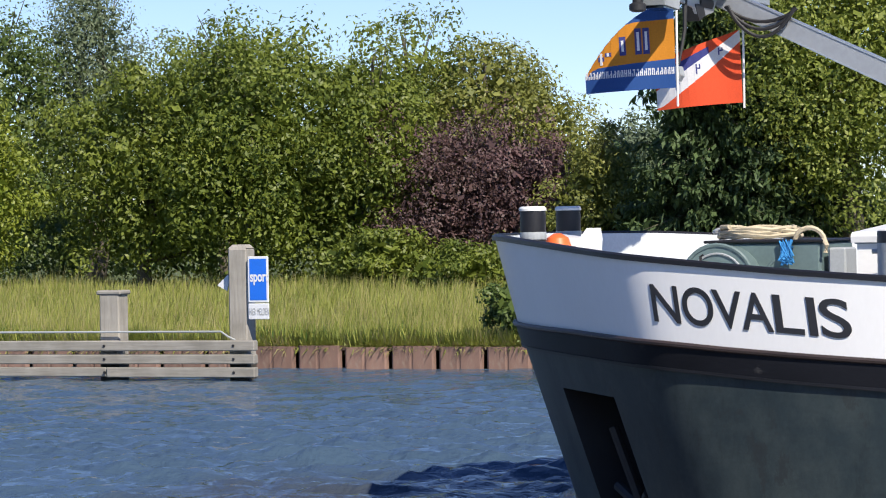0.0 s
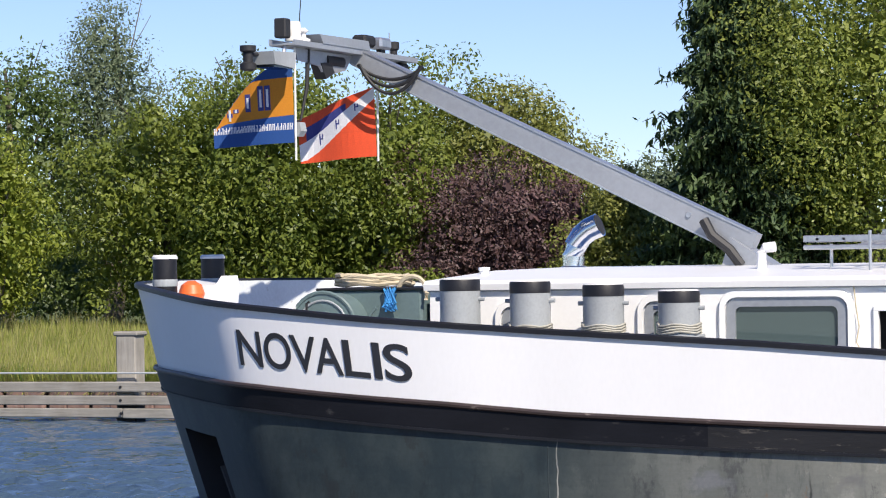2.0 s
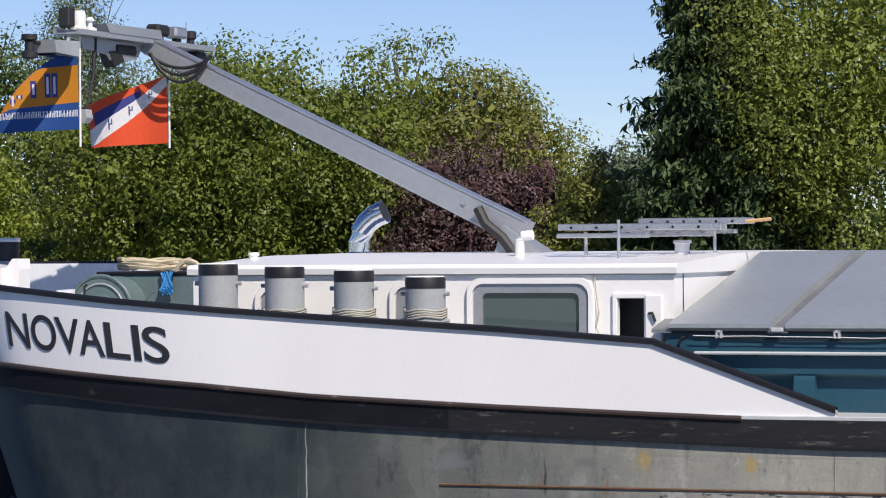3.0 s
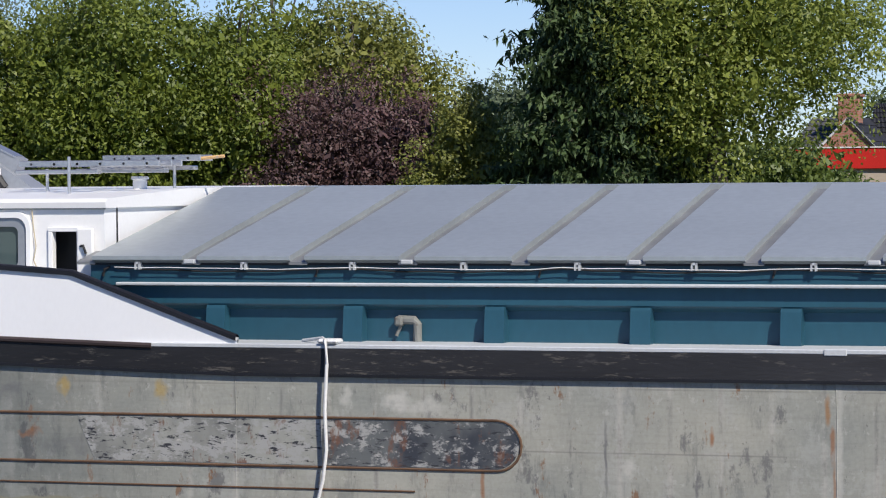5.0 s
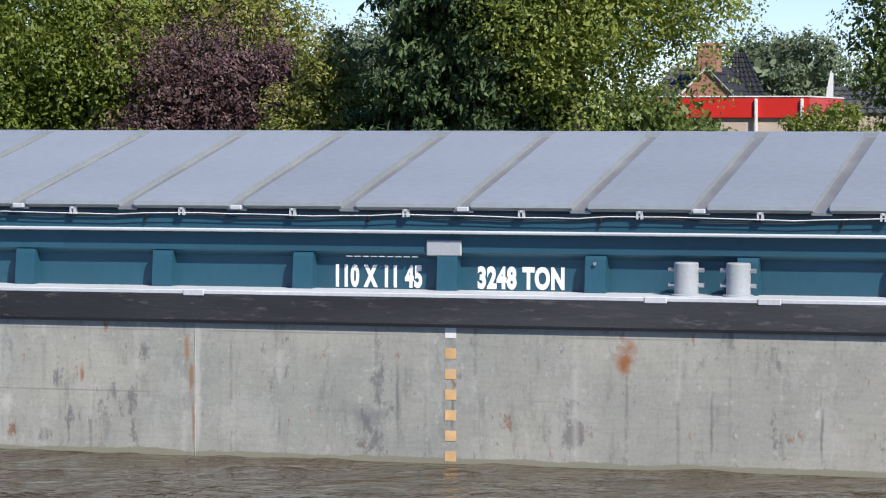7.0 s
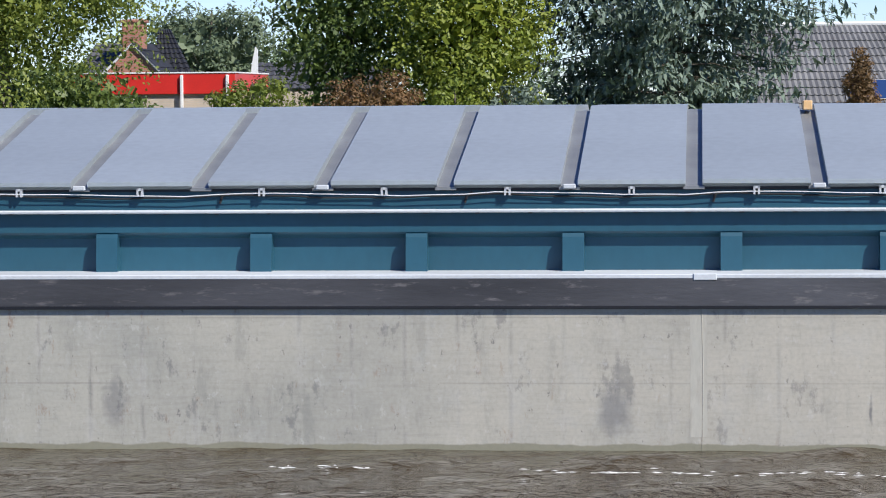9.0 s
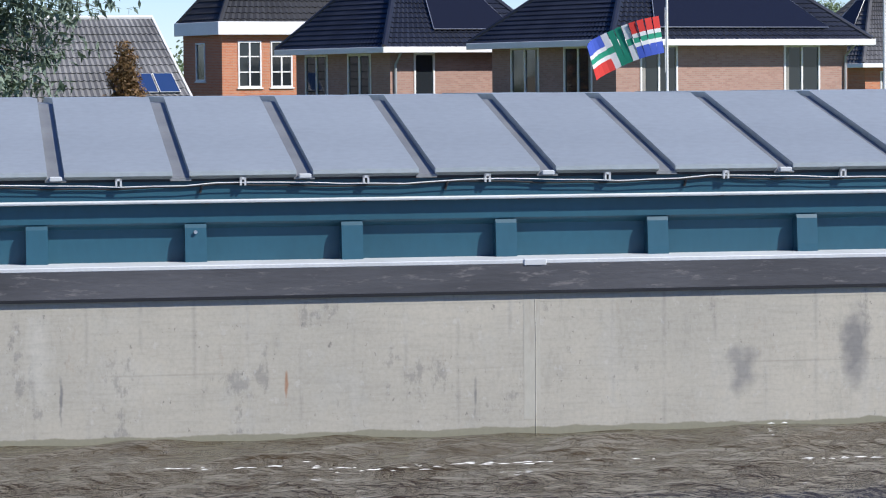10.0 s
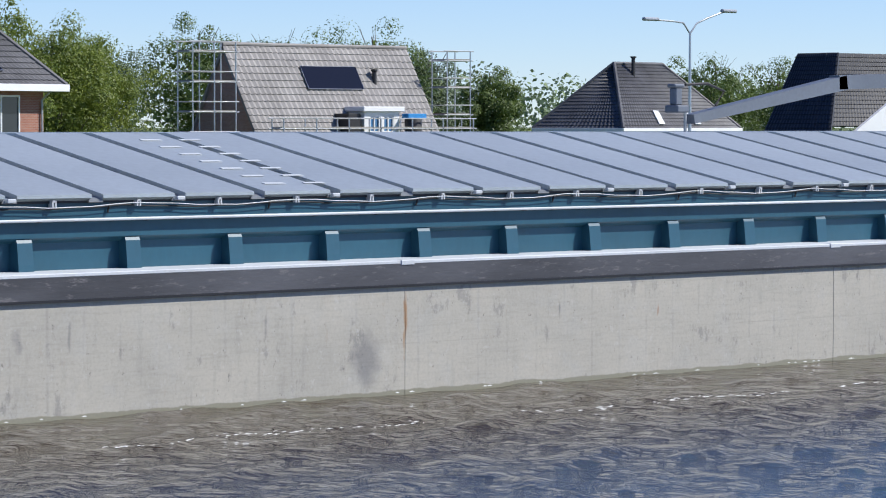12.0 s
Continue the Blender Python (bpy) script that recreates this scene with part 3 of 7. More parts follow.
def hull_at(phi, z, out=0.0):
    """A point of the bow's skin: phi 0 at full beam, 90 at the stem."""
    a = phi / 90 * ARC[-1]
    x, y, h = float(np.interp(a, ARC, PLAN_X)), float(np.interp(a, ARC, PLAN_Y)), float(np.interp(a, ARC, TURNED))
    return Vector((FULL + lerp(RAKE, z) + x - out * sin(h), y - out * cos(h), z))


def hull_y(x, z):
    ahead = FULL + lerp(RAKE, z) - x
    return 0.0 if ahead <= 0 else float(np.interp(ahead, -PLAN_X, PLAN_Y))


PHIS = [90 - 1.5 * k for k in range(61)]


def skin(level, out=0.0, aft_xs=()):
    """A line round the near half: level(x) gives its height."""
    pts = []
    for phi in PHIS:
        z = 1.8
        for _ in range(4):
            z = level(hull_at(phi, z).x)
        pts.append(hull_at(phi, z, out))
    last = pts[-1].x
    for x in aft_xs:
        if x > last + 0.15:
            pts.append(Vector((x, -out, level(x))))
    return pts


def both(b, rows, flip=True):
    b.sheet(rows)
    if flip:
        b.sheet([[Vector((p[0], BEAM - p[1], p[2])) for p in r] for r in rows])
    return b


ship = thing("cargo_ship", "long grey inland cargo ship with white bow and aluminium hatches", "cargo ship", Matrix.Translation((0, SIDE, 0)))
AFT_XS = [-2.9, -2.4, -1.6, -0.79, 0.1, 1.02] + [3 + 3.2 * k for k in range(29)] + [AFT]

# lower plating, with a recess for the anchor
b = Build()
fr = (-0.55, 0.0, 0.2, 0.4, 0.6, 0.8, 1.0)
rows = [skin(lambda x, k=k: (lerp(BAND_LOW, x) * k if k > 0 else k), 0.0, AFT_XS) for k in fr]
n = len(rows[0])
hole = lambda i, k: i <= 4 and 21 <= k < 30
for side in (0, 1):
    vs = [Vector((p[0], BEAM - p[1] if side else p[1], p[2])) for r in rows for p in r]
    b.add(vs, [(i * n + k, i * n + k + 1, (i + 1) * n + k + 1, (i + 1) * n + k) for i in range(len(fr) - 1) for k in range(n - 1) if side or not hole(i, k)])
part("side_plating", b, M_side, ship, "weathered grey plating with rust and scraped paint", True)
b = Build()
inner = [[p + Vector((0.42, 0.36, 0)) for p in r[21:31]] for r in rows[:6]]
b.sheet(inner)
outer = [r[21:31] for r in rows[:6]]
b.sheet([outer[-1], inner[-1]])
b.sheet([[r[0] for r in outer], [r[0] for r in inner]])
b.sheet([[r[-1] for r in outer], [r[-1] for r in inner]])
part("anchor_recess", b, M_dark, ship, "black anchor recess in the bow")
b = Build()
b.tube([hull_at(52, 1.1, -0.18), hull_at(52, 0.3, -0.2)], 0.055)
b.tube([hull_at(56, 0.45, -0.16), hull_at(52, 0.25, -0.2), hull_at(48, 0.45, -0.16)], 0.06)
part("anchor", b, M_dark, ship, "dark stockless anchor", True)
# transom
b = Build()
b.box(AFT - 0.05, AFT, 0, BEAM, -0.5, 1.62)
part("transom", b, M_side, ship)

# rubbing band, proud of the plating
b = Build()
lo = skin(lambda x: lerp(BAND_LOW, x), 0.0, AFT_XS)
lo2 = skin(lambda x: lerp(BAND_LOW, x) + 0.015, 0.032, AFT_XS)
hi2 = skin(lambda x: lerp(BAND_TOP, x) - 0.02, 0.032, AFT_XS)
hi = skin(lambda x: lerp(BAND_TOP, x), -0.02, AFT_XS)
cut = next(k for k, p in enumerate(lo) if p.x > -4.0)
both(b, [r[cut:] for r in (lo, lo2, hi2, hi)])
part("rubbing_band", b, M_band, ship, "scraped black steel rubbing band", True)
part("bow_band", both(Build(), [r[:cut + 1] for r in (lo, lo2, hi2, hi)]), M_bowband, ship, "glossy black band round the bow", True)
b = Build()
lip0 = skin(lambda x: lerp(BAND_LOW, x) + 0.025, 0.03, AFT_XS)
lip1 = skin(lambda x: lerp(BAND_LOW, x) + 0.025, 0.042, AFT_XS)
lip2 = skin(lambda x: lerp(BAND_LOW, x) - 0.005, 0.042, AFT_XS)
lip3 = skin(lambda x: lerp(BAND_LOW, x) - 0.005, 0.0, AFT_XS)
both(b, [lip0, lip1, lip2, lip3])
rail_line = [p + Vector((0, 0, 0)) for p in skin(lambda x: lerp(BAND_TOP, x) - 0.012, 0.03, AFT_XS) if p.x < 1.0]
part("half_round_rail", Build().tube(rail_line, 0.03, 8), M_rubrail, ship, "dark brown half-round rail over the band", True)
part("band_lip", b, M_black, ship, "thin black lip under the band", True)

# bulwark, white outside and grey within
WX = [x for x in AFT_XS if x <= 1.1]
top = skin(lambda x: lerp(RAIL, x), 0.0, WX)
low = skin(lambda x: lerp(BAND_TOP, x) - 0.01, 0.0, WX)
mid = [a.lerp(c, 0.5) for a, c in zip(low, top)]
b = both(Build(), [low, mid, top])
bulwark = part("bulwark", b, M_white, ship, "white painted bow bulwark", True)
it = [p + Vector((0.06 if p.x < -8 else 0.0, 0.05, 0)) for p in top]
il = [p + Vector((0.06 if p.x < -8 else 0.0, 0.05, 0)) for p in low]
b = both(Build(), [il, it])
part("bulwark_lining", b, M_deck, ship, "light grey inside of the bulwark", True)
b = Build()
for side in (0, 1):
    g = []
    for p, o in zip(top, skin(lambda x: lerp(RAIL, x), 0.03, WX)):
        w = (p - o).normalized()
        g.append([o + Vector((0, 0, -0.03)), o + Vector((0, 0, 0.015)), o + w * 0.03 + Vector((0, 0, 0.03)), p + w * 0.04 + Vector((0, 0, 0.03)), p + w * 0.06 + Vector((0, 0, 0.01)), p + w * 0.06 + Vector((0, 0, -0.03)), o + Vector((0, 0, -0.03))])
    if side:
        g = [[Vector((q.x, BEAM - q.y, q.z)) for q in r] for r in g]
    b.sheet(g)
part("gunwale", b, M_black, ship, "black rounded gunwale rail", True)
# decks
b = Build()
line = skin(lambda x: 2.3, 0.0, [-4.0, -2.4, -1.0])
b.add([(p.x, p.y + 0.02, 2.25) for p in line] + [(p.x, BEAM - p.y - 0.02, 2.25) for p in line], [(k, k + 1, len(line) + k + 1, len(line) + k) for k in range(len(line) - 1)])
part("foredeck", b, M_deck, ship)
b = Build()
for y0, y1 in ((0.0, 0.8), (BEAM - 0.8, BEAM)):
    b.box(-0.9, AFT, y0 - 0.03 if y0 == 0 else y0, y1 if y0 == 0 else y1 + 0.05, 1.60, 1.645, 0.008)
part("side_deck", b, M_deck, ship, "pale grey side deck with worn edge")
# pads on the deck edge where plates meet
PADS = [7.1, 11.76, 12.85, 14.87, 22.77, 30.68, 38.63, 39.69, 46.58, 55.19, 63.1]
for x in PADS:
    part("deck_pad", Build().box(x - 0.11, x + 0.11, -0.042, 0.05, 1.585, 1.65, 0.008), M_deck, ship)
# upright weld seams on the plating
for x in (-4.55, 1.0, 7.1, 14.84, 22.74, 30.68, 38.55, 46.55, 55.17, 63.1):
    z1 = lerp(BAND_LOW, x)
    part("weld_seam", Build().tube([(x, 0.001 + hull_y(x, 0), -0.2), (x + 0.01, 0.001 + hull_y(x, 0.8), 0.8), (x, 0.001 + hull_y(x, z1), z1)], 0.006, 6), M_side, ship)
    if 10 < x < 50:
        ys = hull_y(x, 0.5)
        part("touch_up_strip", Build().box(x - 0.11, x + 0.05, ys - 0.0015, ys + 0.01, 0.12, z1 - 0.01), M_touchup, ship, "paler repainted strip over a weld")

# hold coaming and what it carries
COAM = [(0.725, 1.63), (0.725, 1.96), (0.64, 2.0), (0.62, 2.02), (0.62, 2.185), (0.62, 2.20), (0.56, 2.206), (0.56, 2.45), (1.25, 2.45), (1.2, 1.63)]
b = Build().prism(COAM, -0.8, 90)
b.prism([(BEAM - y, z) for y, z in COAM], -0.8, 90)
part("coaming", b, M_teal, ship, "teal painted hold coaming")
part("pipe_rail", Build().tube([(x, 0.535, 2.222) for x in (-0.5, 20, 45, 70, 90)], 0.018, 8), M_deck, ship, "pale pipe rail along the coaming", True)
rclip = Build().box(0, 0.04, 0.53, 0.58, 2.195, 2.215).mesh("rail_clip", M_dark)
for k in range(150):
    part("rail_clip", rclip, M_dark, ship, m=Matrix.Translation((-0.4 + 0.5 * k, 0, 0)))
cable = []
for k in range(0, 610):
    x = -0.5 + 0.15 * k
    s = ((x + 0.4) % 2.35) / 2.35
    cable.append((x, 0.462, 2.385 - 0.035 * sin(pi * s) + 0.004 * sin(9.1 * x)))
part("cable", Build().tube(cable, 0.009, 5), M_dark, ship, "slack black cable")
part("wire", Build().tube([(p[0], 0.41, p[2] + 0.022 + 0.012 * sin(p[0] * 2.7)) for p in cable[::2]], 0.005, 5), M_lwhite, ship, "thin pale wire")
strut = Build().prism([(0.82, 1.63), (0.555, 1.63), (0.56, 1.72), (0.59, 1.97), (0.605, 2.005), (0.82, 2.005)], 0, 0.205).mesh("bracket", M_teal)
bolt = Build().tube([(0.10, 0.60, 1.93), (0.10, 0.555, 1.93)], 0.018, 8).mesh("bolt", M_steel)
for k in range(-6, 40):
    x = 9.455 + 1.496 * k
    st = part("bracket", strut, M_teal, ship, m=Matrix.Translation((x, 0, 0)))
    if k in (1, 3, 10, 12, 20, 24):
        part("bolt", bolt, M_steel, st)
for x in (9.34, 42.24):
    part("name_plate", Build().box(x, x + 0.36, 0.585, 0.625, 1.985, 2.145, 0.012), M_grey, ship, "blank grey metal plate")


def face(x, y, z):
    """Upright, seen from the near side."""
    return Matrix.Translation((x, y, z)) @ Matrix.Rotation(radians(90), 4, "X")


lettering("size_lettering", "110 X 11 45", 0.205, M_lwhite, ship, face(8.34, 0.72, 1.675), "white painted figures", 1.12, 0.002, 0.015, 0.575)
lettering("tonnage_lettering", "3248 TON", 0.205, M_lwhite, ship, face(9.83, 0.72, 1.675), "white painted figures", 1.10, 0.002, 0.015, 0.645)
b = Build()
for k in range(9):
    b.box(8.5 + 0.085 * k, 8.56 + 0.085 * k, 0.635, 0.66, 1.967, 1.975)
part("old_lettering", b, M_deck, ship, "rest of older white lettering")

# hatch covers: one a bay, a gabled aluminium lid
SEAM = 1.175
lid_v = [(0.40, 2.472), (0.40, 2.510), (0.46, 2.525), (4.0, 3.20), (BEAM - 4.0, 3.20), (BEAM - 0.46, 2.525), (BEAM - 0.40, 2.510), (BEAM - 0.40, 2.472)]
lid_o = lid_v + [(y, z - 0.085) for y, z in lid_v[::-1][2:-2]]
lid = Build().prism(lid_o, 0.08, SEAM - 0.08)
lid = lid.mesh("hatch_cover", M_alu)
gut_v = [(0.43, 2.45), (0.47, 2.465), (4.0, 3.14), (BEAM - 4.0, 3.14), (BEAM - 0.47, 2.465), (BEAM - 0.43, 2.45)]
gutter = Build().prism(gut_v + [(y, z - 0.03) for y, z in gut_v[::-1]], -0.10, 0.10).mesh("seam_channel", M_seam)
foot = Build().box(-0.06, 0.06, 0.375, 0.44, 2.43, 2.475, 0.008).mesh("seam_foot", M_deck)
clip = Build().box(-0.030, -0.012, 0.405, 0.70, 2.37, 2.45).box(0.012, 0.030, 0.405, 0.70, 2.37, 2.45).box(-0.030, 0.030, 0.405, 0.43, 2.425, 2.45).mesh("clip", M_deck)
prop = Build().tube([(0, 0.47, 2.40), (-0.05, 0.455, 2.37), (-0.07, 0.46, 2.30)], 0.014, 6).mesh("cable_hook", M_dark)
for k in range(0, 62):
    x = -0.83 + SEAM * k
    part("hatch_cover", lid, M_alu, ship, m=Matrix.Translation((x, 0, R.uniform(-0.004, 0.004))))
    part("seam_channel", gutter, M_seam, ship, m=Matrix.Translation((x, 0, 0)))
    if k % 2 == 1:
        part("seam_foot", foot, M_deck, ship, m=Matrix.Translation((x, 0, 0)))
    part("clip", clip, M_deck, ship, m=Matrix.Translation((x + SEAM * 0.5, 0, 0)))
    if k % 2 == 0:
        part("cable_hook", prop, M_dark, ship, m=Matrix.Translation((x + 0.25, 0, 0)))
part("hatch_lip", Build().box(-0.8, 72, 0.46, 0.75, 2.415, 2.443), M_dark, ship, "dark gasket under the hatch edge")
part("yellow_tag", Build().box(23.8, 23.9, 3.75, 3.95, 3.14, 3.24, 0.01), M_yellow, ship)
for k in range(14):
    x, y = 53.75 + 0.62 * (k % 2) + 0.02 * (k // 2), 0.8 + 0.45 * (k // 2)
    z = 2.525 + (y - 0.46) * 0.1907
    m = Matrix.Translation((x, y, z + 0.006)) @ Matrix.Rotation(0.1885, 4, "X")
    part("pale_tape", Build().box(-0.16, 0.16, -0.035, 0.035, 0, 0.005, m=m), M_deck, ship)

# draught scales
for x0 in (9.68, 41.76):
    for k in range(7):
        part("draught_mark", Build().box(x0, x0 + 0.11, -0.004, 0.02, 1.215 - 0.2 * k, 1.315 - 0.2 * k), M_lwhite if k == 0 else M_yellow, ship)


def bollard(x, y, r, z0, z1, cap):
    body = part("bollard", Build().turned(x, y, [(r * 1.25, z0), (r * 1.25, z0 + 0.03), (r, z0 + 0.035), (r, z1 - 0.01), (r - 0.01, z1)], 20), M_grey, ship, "grey steel bollard with side pins", True)
    if cap:
        part("cap", Build().turned(x, y, [(r * 1.01, z1 - 0.09), (r * 1.01, z1 + 0.01), (r * 0.98, z1 + 0.025)], 20), M_black, body, "black worn top", True)
        part("cap_top", Build().turned(x, y, [(r * 0.98, z1 + 0.026), (r * 0.9, z1 + 0.038)], 20), M_lwhite, body)
    for s in (-1, 1):
        for z in ((z0 * 0.65 + z1 * 0.35), (z0 * 0.22 + z1 * 0.78)):
            part("pin", Build().tube([(x + s * r * 0.8, y, z), (x + s * (r + 0.055), y, z)], 0.022, 8), M_steel if cap == 0 else M_grey, body, smooth=True)
    return body


for x in (11.985, 12.49, 38.97, 39.49):
    bollard(x, 0.34, 0.118, 1.63, 1.965, 0)
for x, z in ((-5.60, 3.12), (-4.85, 3.09), (-4.08, 3.05), (-3.30, 2.98)):
    bd = bollard(x, 0.4, 0.205, 2.3, z - 0.03, 1)
    coil = []
    for k in range(70):
        a = k * 0.42
        coil.append((x + 0.218 * cos(a), 0.4 + 0.218 * sin(a), 2.55 + 0.0016 * k + 0.012 * sin(k * 1.7)))
    part("rope_winding", Build().tube(coil, 0.011, 6), M_touchup, bd, "turns of worn grey rope", True)

# the coaming's gear stands a little further out than its inner face
for ob in ship.children:
    if ob.name.split(".")[0] in ("coaming", "bracket", "name_plate", "size_lettering", "tonnage_lettering", "old_lettering", "pipe_rail", "rail_clip"):
        ob.matrix_basis = Matrix.Translation((0, -0.075, 0)) @ ob.matrix_basis

# valves standing on the side deck
for x, coat in ((2.53, M_valve), (41.05, M_grey)):
    v = Build().tube([(x + 0.2, 0.62, 1.63), (x + 0.2, 0.62, 1.82), (x + 0.17, 0.62, 1.86), (x, 0.62, 1.865)], 0.045, 10)
    v.box(x - 0.03, x + 0.06, 0.55, 0.69, 1.80, 1.90, 0.02).tube([(x + 0.02, 0.62, 1.80), (x - 0.02, 0.6, 1.70)], 0.018, 6)
    part("vent_pipe", v, coat, ship, "bent grey vent pipe", True)
v = Build().tube([(41.75, 0.78, 1.80), (41.80, 0.70, 1.82), (41.87, 0.68, 1.90)], 0.02, 6)
part("lever", v, M_grey, ship)

# half-round strip round a scraped patch
lo, hi, x1 = 0.42, 0.915, 4.0
oval = [(-3.0, hi), (x1 - 0.25, hi)] + [(x1 - 0.25 + 0.25 * sin(a), (lo + hi) / 2 + (hi - lo) / 2 * cos(a)) for a in [pi * k / 10 for k in range(1, 10)]] + [(x1 - 0.25, lo), (-3.0, lo)]
part("half_round_strip", Build().tube([(x, -0.005 + hull_y(x, z), z) for x, z in [(-3 + 0.9 * k, hi) for k in range(7)] + oval[1:-1] + [(3.3 - 0.9 * k, lo) for k in range(8)]], 0.014, 6), M_rust, ship, "rusty half-round strip", True)
b = Build().prism([(x, z) for x, z in [(1.93, hi - 0.02), (x1 - 0.26, hi - 0.02)] + [(x1 - 0.26 + 0.235 * sin(a), (lo + hi) / 2 + (hi - lo - 0.04) / 2 * cos(a)) for a in [pi * k / 10 for k in range(1, 10)]] + [(x1 - 0.26, lo + 0.02), (1.93, lo + 0.02)]], -0.006, 0.02, axis=1)
part("scraped_panel", b, M_scuff, ship, "scraped black and grey panel")
part("scraped_panel", Build().prism([(-0.55, lo + 0.02), (1.926, lo + 0.02), (1.926, hi - 0.02), (-0.75, hi - 0.02)], -0.004, 0.02, axis=1), M_scuffpale, ship, "pale grey panel with dark scrapes")
part("half_round_strip", Build().tube([(x, -0.004, 0.2) for x in (-2.5, 0, 2.9)], 0.01, 6), M_rust, ship)
# mooring rope hanging over the side
part("hanging_rope", Build().tube([(1.6, 0.35, 1.66), (1.9, 0.1, 1.70), (2.0, -0.07, 1.69), (2.02, -0.1, 1.45), (1.995, -0.1, 1.0), (2.01, -0.1, 0.6), (1.97, -0.1, 0.3), (1.86, -0.1, -0.1)], 0.018, 8), M_lwhite, ship, "white rope hanging over the side", True)
part("rope_cleat", Build().box(1.9, 2.12, -0.06, 0.12, 1.65, 1.70, 0.02), M_lwhite, ship)

# name on the bow, letter by letter along the curved plating
NAME_X = [-8.045, -7.705, -7.37, -7.08, -6.735, -6.395, -6.27]
NAME_W = [0.30, 0.33, 0.31, 0.32, 0.29, 0.085, 0.30]
bow_faces = BVHTree.FromPolygons([v.co for v in bulwark.data.vertices], [tuple(p.vertices) for p in bulwark.data.polygons])


def on_bow(x, z):
    hit = bow_faces.ray_cast(Vector((x, -3.0, z)), Vector((0, 1, 0)))[0]
    return hit.y if hit else hull_y(x, z)


for ch, x, w in zip("NOVALIS", NAME_X, NAME_W):
    z = lerp([(-8.05, 2.263), (-6.0, 2.10)], x)
    lt = lettering("letter", ch, 0.38, M_letter, ship, Matrix.Identity(4), "black raised letter of the ship's name", 1.0, 0.004, 0.004)
    k0, k1 = min(v.co.x for v in lt.data.vertices), max(v.co.x for v in lt.data.vertices)
    for v in lt.data.vertices:
        u, h = (v.co.x - k0) / (k1 - k0) * w, v.co.y
        lx, lz = x + u - 0.12 * h, z + h - 0.08 * u
        v.co = (lx, on_bow(lx, lz) - 0.007 - v.co.z, lz)

# forward deckhouse
HX0, HX1, HY = -6.12, -0.83, 0.9
b = Build()


def wall_with_holes(b, x0, x1, z0, z1, y0, y1, holes):
    """An upright wall in x and z, one skin with rectangular openings and their reveals."""
    xs = sorted({x0, x1, *[h[0] for h in holes], *[h[1] for h in holes]})
    zs = sorted({z0, z1, *[h[2] for h in holes], *[h[3] for h in holes]})
    n, m = len(xs), len(zs)

    def solid(i, k):
        if not (0 <= i < n - 1 and 0 <= k < m - 1):
            return False
        cx, cz = (xs[i] + xs[i + 1]) / 2, (zs[k] + zs[k + 1]) / 2
        return not any(h[0] < cx < h[1] and h[2] < cz < h[3] for h in holes)
    at = lambda i, k, s: s * n * m + i * m + k
    faces = []
    for i in range(n):
        for k in range(m):
            if solid(i, k):
                faces += [(at(i, k, 0), at(i + 1, k, 0), at(i + 1, k + 1, 0), at(i, k + 1, 0)), (at(i, k, 1), at(i, k + 1, 1), at(i + 1, k + 1, 1), at(i + 1, k, 1))]
            if k < m - 1 and solid(i, k) != solid(i - 1, k):
                faces.append((at(i, k, 0), at(i, k + 1, 0), at(i, k + 1, 1), at(i, k, 1)))
            if i < n - 1 and solid(i, k) != solid(i, k - 1):
                faces.append((at(i, k, 0), at(i + 1, k, 0), at(i + 1, k, 1), at(i, k, 1)))
    return b.add([(x, y, z) for y in (y0, y1) for x in xs for z in zs], faces)


wins = [(-2.93, -1.76, 2.32, 2.87), (-1.42, -1.12, 2.28, 2.77), (-5.30, -4.98, 2.4, 2.80), (-3.78, -3.42, 2.4, 2.84)]
wall_with_holes(b, HX0, HX1, 1.7, 3.02, HY, HY + 0.06, wins)
part("deckhouse_wall", b, M_house, ship, "white painted deckhouse wall")
part("deckhouse_wall", Build().box(HX0, HX0 + 0.06, HY + 0.062, BEAM - HY - 0.002, 1.7, 3.02), M_house, ship)
part("deckhouse_wall", Build().box(HX1 - 0.06, HX1, HY + 0.062, BEAM - HY - 0.002, 1.7, 3.02), M_house, ship)
part("deckhouse_wall", Build().box(HX0, HX1, BEAM - HY, BEAM - HY + 0.06, 1.7, 3.02), M_house, ship)
roof = [(HY - 0.05, 3.0), (HY - 0.06, 3.06), (HY, 3.10), (3.0, 3.19), (BEAM / 2, 3.21), (BEAM - 3, 3.19), (BEAM - HY, 3.10), (BEAM - HY + 0.06, 3.06), (BEAM - HY + 0.05, 3.0)]
part("deckhouse_roof", Build().prism(roof, HX0 - 0.05, HX1 + 0.04), M_house, ship, "white cambered deckhouse roof")
part("roof_gutter", Build().box(HX0 - 0.02, HX1 + 0.02, HY - 0.025, HY, 2.985, 3.0), M_grey, ship)
# added dark sheet behind the openings, in place of the unlit cabin
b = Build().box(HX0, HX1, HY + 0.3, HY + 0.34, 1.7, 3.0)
part("cabin_shade_sheet", b, M_dark, ship)


def ring(b, x0, x1, z0, z1, y0, y1, w):
    b.box(x0, x1, y0, y1, z1 - w, z1, 0.006).box(x0, x1, y0, y1, z0, z0 + w, 0.006)
    return b.box(x0, x0 + w, y0, y1, z0 + w, z1 - w, 0.006).box(x1 - w, x1, y0, y1, z0 + w, z1 - w, 0.006)


